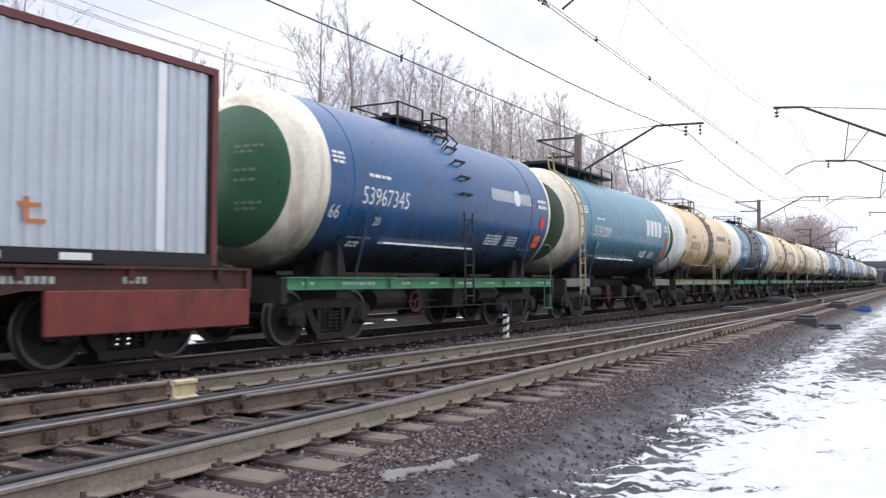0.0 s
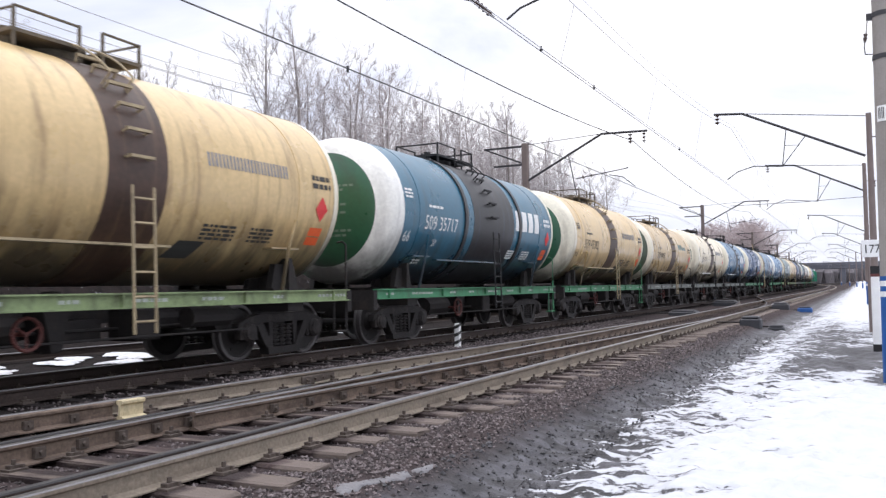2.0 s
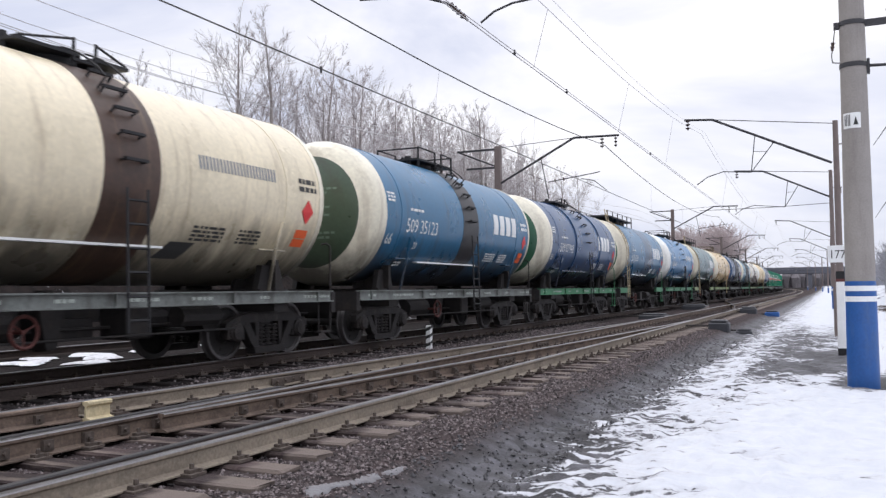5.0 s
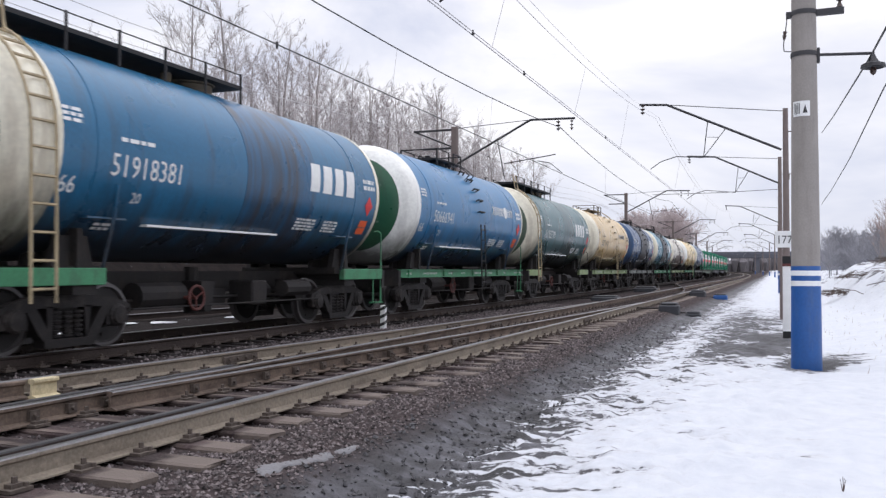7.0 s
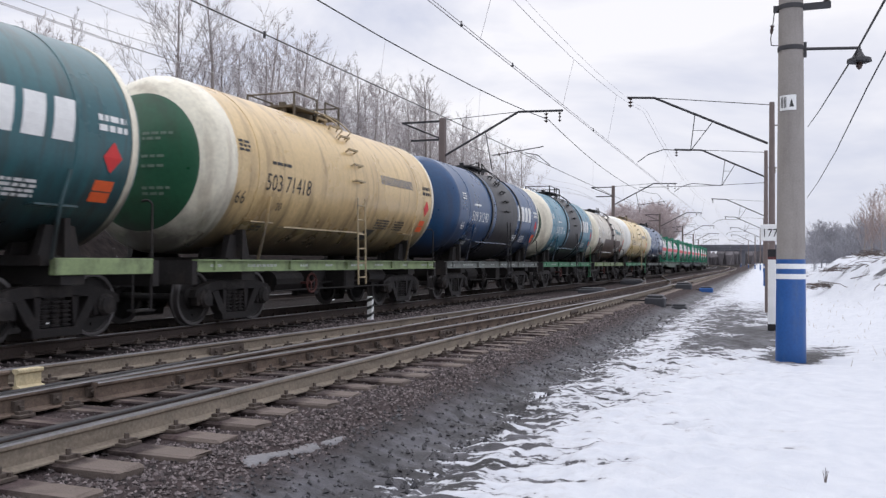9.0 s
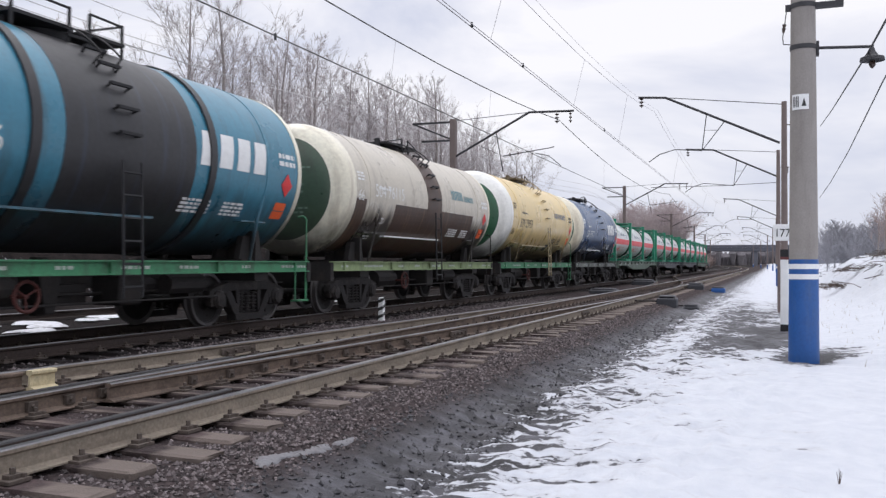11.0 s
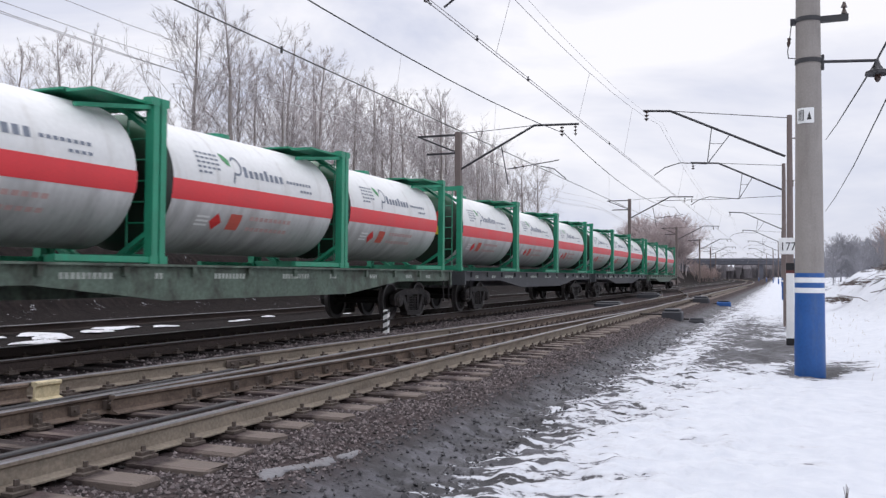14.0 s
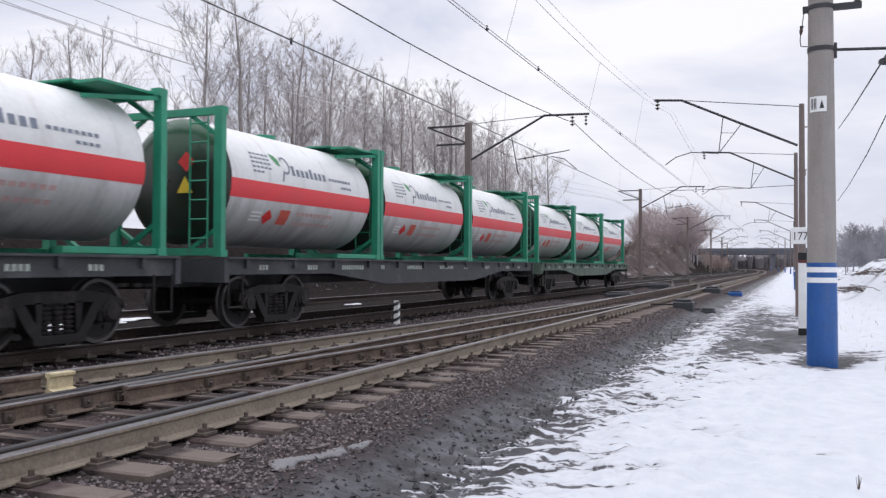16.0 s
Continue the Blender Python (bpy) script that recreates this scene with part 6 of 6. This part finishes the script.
c = part("wire_clamp", lambda bm: rod(bm, (TRAIN_X, 16.0, 6.24), (TRAIN_X, 16.0, 6.39), 0.03, 6), m_steel_dark, None)
tagged(c, "small dark clamp on the contact wire", "clamp")
wire("cross_wire", "thin cross wire from mast to pole", [(-12.09, 92.0, 9.39), (-5.0, 92.0, 9.4), (0.49, 92.0, 9.58)], 0.03, m_steel_dark)
wire("lighting_wire", "low-voltage wire along the poles", [(1.1, -4.0, 3.9), (1.25, 8.0, 4.1), (1.37, 14.5, 4.61), (1.67, 28, 6.0), (1.97, 41.0, 7.46)], 0.015, m_steel_dark)
wire("lighting_wire", "slack low-voltage cable beside the poles", [(1.4, -4.0, 4.3), (1.55, 14.5, 4.1), (1.66, 22.0, 4.0), (1.78, 31.0, 4.05), (1.93, 41.0, 4.28)], 0.011, m_steel_dark)


# ---- small things by the line ----
def mark_post(x, y):
    g = float(ground_z(x, y))
    p = part("marker_post", lambda bm: box(bm, -0.06, 0.06, -0.06, 0.06, g - 0.2, 0.53, 0.01), m_pole_white, None)
    p.location = (x, y, 0)
    tagged(p, "short white post with black slanting stripes beside the track", "marker post")

    def stripes(bm):
        for z in (0.08, 0.26, 0.44):
            bm.faces.new([bm.verts.new(q) for q in ((-0.061, -0.0635, z - 0.05), (0.061, -0.0635, z + 0.0), (0.061, -0.0635, z + 0.075), (-0.061, -0.0635, z + 0.025))])
            bm.faces.new([bm.verts.new(q) for q in ((0.0635, -0.061, z), (0.0635, 0.061, z + 0.05), (0.0635, 0.061, z + 0.125), (0.0635, -0.061, z + 0.075))])
    part("stripe", stripes, m_black_mark, p)


mark_post(-8.5, 17.9)


def rail_end(bm):
    """A short flared end of the check rail."""
    rows = [[bm.verts.new((a * w + dx, y, b * 1.14)) for a, b in RAIL_OUT] for y, w, dx in ((-0.15, 1.15, 0.0), (0.0, 1.15, 0.0), (0.15, 1.3, 0.02))]
    for p, q in zip(rows, rows[1:]):
        for i in range(len(p)):
            j = (i + 1) % len(p)
            bm.faces.new((p[i], p[j], q[j], q[i]))
    bm.faces.new(rows[0])
    bm.faces.new(rows[-1][::-1])


blk = part("painted_rail_end", rail_end, m_cream_block, None)
blk.location = (-7.08, 6.7, 0.02)
tagged(blk, "cream-painted flared end of the check rail", "rail end")

wp_g = float(ground_z(0.23, 19.8))
wp = part("picket_post", lambda bm: box(bm, -0.08, 0.08, -0.08, 0.08, wp_g + 0.1, 1.5, 0.012), m_pole_white, None)
wp.location = (0.23, 19.8, 0)
tagged(wp, "white picket post with black foot and dark cap", "post")
part("foot", lambda bm: box(bm, -0.083, 0.083, -0.083, 0.083, wp_g - 0.2, wp_g + 0.13), m_black, wp, "black painted foot")
part("cap", lambda bm: box(bm, -0.083, 0.083, -0.083, 0.083, 1.5, 1.66), m_black, wp, "dark painted cap")
part("red_ring", lambda bm: box(bm, -0.084, 0.084, -0.084, 0.084, 1.44, 1.5), m_cont_red, wp)
ksign = thing("kilometre_sign", "white plate with black number on a thin post", "sign")
ksign.location = (0.12, 27.0, 0)
part("post", lambda bm: rod(bm, (0.05, 0.05, float(ground_z(0.12, 27.0)) - 0.2), (0.05, 0.05, 2.5), 0.05, 8), m_concrete_dark, ksign)
part("plate", lambda bm: box(bm, -0.12, 0.42, -0.02, 0.0, 2.03, 2.52, 0.008), m_pole_white, ksign)
num = put("digits", words_mesh("177", 0.34), m_black_mark, ksign, pose(-0.08, -0.03, 2.15, 0, 0, -90))
for x, y, sx, sy, h, lab in ((-3.3, 29.2, 0.32, 0.35, 0.32, "dark iron switch motor box beside the points"), (-2.6, 30.0, 0.25, 0.2, 0.14, "low dark cover beside the points"), (-3.8, 46.5, 0.4, 0.4, 0.36, "dark iron switch motor box beside the points"),
                             (-2.7, 47.2, 0.35, 0.3, 0.3, "blue-grey iron cabinet beside the track"), (-7.6, 54.5, 0.7, 0.5, 0.35, "dark iron switch motor box between the tracks"), (-7.1, 38.3, 0.6, 0.5, 0.25, "low dark iron cover between the tracks")):
    g = float(ground_z(x, y))
    b = part("switch_box", lambda bm: box(bm, -sx, sx, -sy, sy, g - 0.1, g + h * 0.75, 0.04), m_box if "blue" not in lab else m_pole_blue, None)
    b.location = (x, y, 0)
    tagged(b, lab, "switch box", "switch boxes")
    part("lid", lambda bm: box(bm, -sx * 0.85, sx * 0.85, -sy * 0.9, sy * 0.9, g + h * 0.75, g + h, 0.05), m_box, b)
    part("drive_rod", lambda bm: rod(bm, (-sx, 0, g + 0.12), (-sx - 0.9, 0, g + 0.12), 0.03, 6), m_running, b)


# ---- trees ----
def bare_tree(seed, height, limbs=36, subs=6, twigs=6, thick=1.0, wide=1.0, low=0.18, rise=(0.45, 1.25), spread=0.29, bow=0.16, lift_up=0.08, top=1.0):
    """Vertices and faces of a bare birch: a tapered trunk, rising limbs and fine twigs."""
    r = random.Random(seed)
    tv, tf, cv, cf = [], [], [], []

    def tube(v, f, p, q, r0, r1, n=3):
        d = (q - p).normalized()
        u = d.orthogonal().normalized()
        w = d.cross(u)
        b = len(v)
        for c, rad in ((p, r0), (q, r1)):
            for i in range(n):
                a = 6.2832 * i / n
                v.append(c + (u * math.cos(a) + w * math.sin(a)) * rad)
        for i in range(n):
            j = (i + 1) % n
            f.append((b + i, b + j, b + n + j, b + n + i))

    def wander(s):
        return Vector((r.uniform(-s, s), r.uniform(-s, s), r.uniform(-s, s)))

    spine = [Vector((0, 0, -1.0))]
    lean = Vector((r.uniform(-0.04, 0.04), r.uniform(-0.04, 0.04), 0))
    n = 10
    for i in range(1, n + 1):
        spine.append(Vector((0, 0, top * height * i / n)) + lean * height * (i / n) ** 2 + wander(0.06 * height / 16))
    for i in range(n):
        tube(tv, tf, spine[i], spine[i + 1], 0.014 * height * (1 - i / n) ** 0.8 * 0.75 + 0.02, 0.014 * height * (1 - (i + 1) / n) ** 0.8 * 0.75 + 0.015, 7)
    for k in range(limbs):
        u = low + (0.98 - low) * (k + r.random()) / limbs
        i = min(int(u * n), n - 1)
        p = spine[i].lerp(spine[i + 1], u * n - i)
        a = r.uniform(0, 6.2832)
        reach = height * wide * (spread * (1 - u) + 0.045) * r.uniform(0.7, 1.25)
        d = Vector((math.cos(a), math.sin(a), r.uniform(*rise))).normalized()
        pts = [p]
        for s in range(4):
            d = (d + Vector((0, 0, lift_up)) + wander(bow)).normalized()
            pts.append(pts[-1] + d * reach / 2.6)
        rad = thick * (0.013 + 0.032 * (1 - u))
        for s in range(4):
            tube(cv, cf, pts[s], pts[s + 1], rad * (1 - s / 4.5), rad * (1 - (s + 1) / 4.5), 3)
        for b in range(subs):
            s = r.uniform(0.5, 3.95)
            q = pts[int(s)].lerp(pts[int(s) + 1], s % 1)
            e = (d + wander(0.7) + Vector((0, 0, 0.25))).normalized()
            ln = reach * r.uniform(0.25, 0.5)
            q1 = q + e * ln * 0.5
            e2 = (e + wander(0.35)).normalized()
            q2 = q1 + e2 * ln * 0.6
            tube(cv, cf, q, q1, rad * 0.42, rad * 0.32)
            tube(cv, cf, q1, q2, rad * 0.32, 0.008 * thick)
            for w in range(twigs):
                o = q.lerp(q1, r.random()) if w % 2 else q1.lerp(q2, r.random())
                g = (e + wander(0.85) + Vector((0, 0, 0.1 - 0.25 * r.random()))).normalized()
                tube(cv, cf, o, o + g * r.uniform(0.25, 0.75) * max(0.4, ln), 0.0095 * thick, 0.005 * thick)
    out = []
    for name, v, f in (("trunk", tv, tf), ("crown", cv, cf)):
        me = bpy.data.meshes.new(name)
        me.from_pydata([tuple(c) for c in v], [], f)
        me.materials.append(None)
        out.append(me)
    return out


BIRCH = [bare_tree(s, 16.0, limbs=26, subs=9, twigs=7, thick=1.0, wide=1.0, low=0.22, rise=(0.75, 1.6), spread=0.34, bow=0.10, lift_up=0.10, top=0.93) for s in range(7)]
BRUSH = [bare_tree(30 + s, 16.0, limbs=46, subs=6, twigs=4, thick=3.0, wide=1.5) for s in range(3)]


def tree(x, y, h, kind, meshes, label, group, bark, twig, seed):
    r = random.Random(seed)
    t = thing("birch_tree" if kind == "birch" else "shrub", label, "tree" if kind == "birch" else "shrub", group)
    trunk, crown = meshes[seed % len(meshes)]
    s = h / 16.0
    t.matrix_world = pose(x, y, float(ground_z(x, y)), 0, 0, r.uniform(0, 360)) @ Matrix.Diagonal((s, s, s, 1))
    put("trunk", trunk, bark, t)
    put("crown", crown, twig, t)
    return t


rt = random.Random(21)
y = 14.0
k = 0
while y < 98:
    for row in range(2):
        x = -27.0 - row * 4.0 + rt.uniform(-1.6, 1.6)
        h = (13.6 if y > 35 else 8.6) * rt.uniform(0.80, 1.08) + row * 0.5
        if y > 80:
            h *= 0.92
        if not (29 < y < 34) and not (y < 29 and row == 1):
            tree(x, y + rt.uniform(-1, 1), h, "birch", BIRCH, "bare frosted birch with pale fine twigs on the bank", "birches beyond the tracks", m_bark, m_twig, k)
        k += 1
    y += 3.2 if y > 33 else 3.0
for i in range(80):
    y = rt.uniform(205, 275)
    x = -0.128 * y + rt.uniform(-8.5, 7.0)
    tree(x, y, 0.060 * y * rt.uniform(0.45, 1.03), "shrub", BRUSH, "bare brown tree in a far copse beside the line", "far copse", m_twig_haze, m_twig_haze, i)
for i in range(90):
    y = rt.uniform(6, 150)
    x = -20.5 + rt.uniform(-3.0, 1.2) + bend(y)
    tree(x, y, rt.uniform(1.2, 2.6), "shrub", BRUSH, "low bare brown shrub on the bank", "shrubs on the bank", m_twig_dark, m_twig_dark, i)
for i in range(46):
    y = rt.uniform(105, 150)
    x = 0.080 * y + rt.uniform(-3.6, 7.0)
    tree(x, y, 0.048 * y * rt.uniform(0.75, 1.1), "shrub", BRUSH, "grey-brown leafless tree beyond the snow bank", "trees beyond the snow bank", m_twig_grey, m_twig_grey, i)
for i in range(34):
    y = rt.uniform(210, 330)
    x = -rt.uniform(0.064, 0.095) * y
    tree(x, y, rt.uniform(2.2, 4.6), "shrub", BRUSH, "bare brown bush beside the far curve", "bushes by the far curve", m_twig_brown, m_twig_brown, i)
for i in range(7):
    y = rt.uniform(52, 66)
    x = 7.3 + rt.uniform(-0.9, 3.0)
    tree(x, y, rt.uniform(4.4, 6.0), "birch", BIRCH, "young bare tree on the snow bank", "young trees on the snow bank", m_bark, m_twig_brown, i)

# ---- distance ----
m_far_wood = surface("far_bare_woods", (0.15, 0.14, 0.15), 0.95, vary=0.3, scale=0.05, fine=0.6, bump=0)
bridge = thing("road_bridge", "far dark concrete road bridge across the railway", "bridge")
by = 430.0
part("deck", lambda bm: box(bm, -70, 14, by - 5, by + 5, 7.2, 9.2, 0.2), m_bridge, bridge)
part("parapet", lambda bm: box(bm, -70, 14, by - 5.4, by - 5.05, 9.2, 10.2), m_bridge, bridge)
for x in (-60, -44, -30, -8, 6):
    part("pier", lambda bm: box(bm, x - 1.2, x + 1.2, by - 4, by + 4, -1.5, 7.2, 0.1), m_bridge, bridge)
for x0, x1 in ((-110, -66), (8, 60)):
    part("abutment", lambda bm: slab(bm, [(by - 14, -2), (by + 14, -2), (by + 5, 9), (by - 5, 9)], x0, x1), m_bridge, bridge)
rd = random.Random(4)
m_stone_brown = surface("wet_brown_wood", (0.085, 0.062, 0.052), 0.85, vary=0.35, scale=5)
weed = part("weed", lambda bm: [rod(bm, (0, 0, -0.02), (dx, dy, h), 0.004, 4, 0.002) for dx, dy, h in ((0.0, 0.0, 0.1), (0.018, 0.01, 0.075), (-0.016, 0.0, 0.08), (0.008, -0.012, 0.09))], m_stone_brown, None)
weed.location = (0.41, 6.26, float(ground_z(0.41, 6.26)))
tagged(weed, "small dry dark weed stub in the snow", "weed")
for i in range(12):
    x, y = rd.uniform(2.4, 6.0), rd.uniform(27, 36)
    g = float(ground_z(x, y))
    a = rd.uniform(0, 180)
    lg = part("cut_branch", lambda bm: poly_rod(bm, [(-0.45, 0, 0), (-0.1, 0.05, 0.03), (0.2, 0.0, 0.08), (0.5, 0.08, 0.07)], 0.012, 5), m_stone_brown, None)
    lg.matrix_world = pose(x, y, g + 0.05 + rd.uniform(0, 0.12), 0, rd.uniform(-8, 8), a)
    tagged(lg, "cut brown branch lying on the snow bank", "branch", "cut branches")


def brush_sticks(bm, seed):
    """A heap of crossed cut branches."""
    r = random.Random(seed)
    for i in range(70):
        u, v = r.gauss(0, 0.75), r.gauss(0, 0.5)
        top = 0.45 * math.exp(-(u * u + v * v)) * r.uniform(0.2, 1.0)
        a, ln = r.uniform(0, 3.14), r.uniform(0.3, 0.8)
        dx, dy = ln * math.cos(a), ln * math.sin(a)
        poly_rod(bm, [(u - dx, v - dy, top - 0.05), (u, v, top + 0.06), (u + dx, v + dy, top + r.uniform(-0.05, 0.2))], r.uniform(0.008, 0.02), 4)


for k, (x, y) in enumerate(((2.5, 38.0), (3.4, 40.0), (4.7, 42.0))):
    bp_ = part("brush_pile", lambda bm: brush_sticks(bm, 60 + k), m_stone_brown, None)
    bp_.location = (x, y, float(ground_z(x, y)) + 0.03)
    bp_.scale = (0.7, 0.7, 0.7)
    tagged(bp_, "heap of cut brown branches on the snow bank", "brush pile", "brush piles", "stuff")


def tufts(bm):
    r = random.Random(9)
    for i in range(260):
        x, y = r.uniform(1.0, 5.5), r.uniform(13, 34)
        z = float(ground_z(x, y))
        h = r.uniform(0.04, 0.16)
        dx, dy = r.uniform(-0.08, 0.08), r.uniform(-0.08, 0.08)
        v = [bm.verts.new(q) for q in ((x - 0.004, y, z - 0.02), (x + 0.004, y, z - 0.02), (x + dx, y + dy, z + h))]
        bm.faces.new(v)


def far_belt(bm):
    """A jagged belt of far woods: thin leaning cones close together."""
    r = random.Random(12)
    for i in range(2600):
        x = r.uniform(-520, 420)
        y = 640 + r.uniform(-50, 50)
        h = 12 * r.uniform(0.6, 1.15) + 2 * math.sin(x * 0.03)
        w = r.uniform(1.2, 2.6)
        base = [bm.verts.new((x + w * math.cos(a), y + w * math.sin(a), -3)) for a in (0.3, 2.4, 4.5)]
        mid = [bm.verts.new((x + 1.3 * w * math.cos(a), y + 1.3 * w * math.sin(a), h * 0.7)) for a in (0.9, 3.0, 5.1)]
        top = bm.verts.new((x + r.uniform(-1, 1), y, max(2.0, h)))
        for k in range(3):
            bm.faces.new((base[k], base[(k + 1) % 3], mid[(k + 1) % 3], mid[k]))
            bm.faces.new((mid[k], mid[(k + 1) % 3], top))


fb = part("far_woods", far_belt, m_far_wood, None)
tagged(fb, "belt of bare grey woods along the horizon", "woods", kind="stuff")
gr = part("dry_grass", tufts, m_grass, None)
tagged(gr, "thin dry grass stalks that poke through the snow", "grass", kind="stuff")


def snow_patch(x, y, rx, ry, turn, seed, label, mat, rise=0.0):
    """A thin crust of old snow with a ragged edge, lying on the mud."""
    r = random.Random(seed)
    bm = bmesh.new()
    n = 40
    c, s = math.cos(turn), math.sin(turn)
    edge = [1 + 0.35 * math.sin(3 * a + seed) * r.uniform(0.4, 1) + r.uniform(-0.22, 0.22) for a in [6.2832 * i / n for i in range(n)]]
    rings = []
    for f, dz in ((0.25, 0.022), (0.6, 0.02), (0.85, 0.014), (1.0, -0.012)):
        ring_ = []
        for i in range(n):
            a = 6.2832 * i / n
            u, v = rx * math.cos(a) * edge[i] * f, ry * math.sin(a) * edge[i] * f
            px, py = x + u * c - v * s, y + u * s + v * c
            ring_.append(bm.verts.new((px, py, float(ground_z(px, py)) + dz + rise)))
        rings.append(ring_)
    bm.faces.new(rings[0])
    for a, b in zip(rings, rings[1:]):
        for i in range(n):
            bm.faces.new((a[i], a[(i + 1) % n], b[(i + 1) % n], b[i]))
    bmesh.ops.recalc_face_normals(bm, faces=bm.faces)
    me = bpy.data.meshes.new("snow_patch")
    for f in bm.faces:
        f.smooth = True
    bm.to_mesh(me)
    bm.free()
    me.materials.append(mat)
    tagged(new("snow_patch", me), label, "snow patch")


m_old_snow = surface("old_crusted_snow", (0.15, 0.15, 0.16), 0.7, vary=0.3, scale=4, fine=30, bump=0.5, streak=(0.14, 0.13, 0.135), streak_amt=0.85, streak_scale=(7, 7, 7), streak_lo=0.43)
m_ditch_snow = surface("ditch_snow", (0.62, 0.63, 0.66), 0.7, vary=0.2, scale=3, fine=20, bump=0.5, streak=(0.16, 0.15, 0.15), streak_amt=0.85, streak_scale=(4, 4, 4), streak_lo=0.54)
for x, y, rx, ry, k in ((-3.30, 5.18, 0.26, 0.07, 2), (-3.22, 5.62, 0.24, 0.055, 5), (-3.17, 6.02, 0.20, 0.04, 7)):
    snow_patch(x, y, rx, ry, 1.5, k, "thin crust of dirty old snow on the mud", m_old_snow, -0.009)
for i, (x, y, rx, ry) in enumerate(((-14.95, 16.2, 0.38, 0.6), (-14.3, 14.9, 0.3, 0.35), (-14.6, 13.6, 0.45, 0.4), (-13.8, 13.2, 0.35, 0.4), (-13.1, 12.2, 0.3, 0.5), (-14.1, 11.6, 0.4, 0.4), (-14.7, 12.4, 0.3, 0.3),
                                   (-14.3, 17.2, 0.15, 0.35), (-14.2, 20.2, 0.12, 0.4), (-14.8, 22.6, 0.14, 0.3), (-14.0, 26.0, 0.15, 0.4), (-13.6, 9.8, 0.3, 0.4), (-14.4, 10.2, 0.3, 0.3))):
    snow_patch(x, y, rx, ry, 0.1 * math.sin(i * 2.3), 10 + i, "patch of old snow on the dark ground beyond the train", m_ditch_snow, 0.05)


def earth_heap(x, y, w, h, seed):
    """A heap of dug earth with a ragged crest and old snow in its folds."""
    bm = bmesh.new()
    n = 22
    rows = []
    for i in range(n + 1):
        row = []
        for j in range(n + 1):
            u, v = -1 + 2 * i / n, -1 + 2 * j / n
            f = max(0.0, 1 - u * u) * max(0.0, 1 - v * v)
            lump = float(lattice(np.array(u * 2.6 + seed * 7.3), np.array(v * 2.6 + seed), 20)) * 0.45 + float(lattice(np.array(u * 7.0 + seed), np.array(v * 7.0), 21)) * 0.2
            px, py = x + u * w, y + v * w * 1.3
            row.append(bm.verts.new((px, py, float(ground_z(px, py)) - 0.15 + h * f * (0.9 + lump))))
        rows.append(row)
    for i in range(n):
        for j in range(n):
            bm.faces.new((rows[i][j], rows[i + 1][j], rows[i + 1][j + 1], rows[i][j + 1]))
    me = bpy.data.meshes.new("earth_heap")
    bm.to_mesh(me)
    bm.free()
    me.materials.append(m_heap)
    tagged(new("earth_heap", me), "heap of dark dug earth with streaks of old snow", "earth heap", "earth heaps beyond the tracks")


m_heap = surface("dug_earth", (0.075, 0.056, 0.052), 0.9, vary=0.4, scale=1.2, fine=9, bump=0.5, streak=(0.6, 0.6, 0.63), streak_amt=0.9, streak_scale=(0.45, 0.3, 1.2), streak_lo=0.60)
for i, (x, y, w, h) in enumerate(((-19.5, 104, 3.0, 2.6), (-19.0, 118, 3.2, 2.2), (-20.5, 132, 4.0, 3.2), (-20.0, 150, 3.6, 2.6), (-22.0, 170, 4.5, 3.6), (-22.5, 190, 4.0, 3.0))):
    earth_heap(x + bend(y), y, w, h, i)

motions()
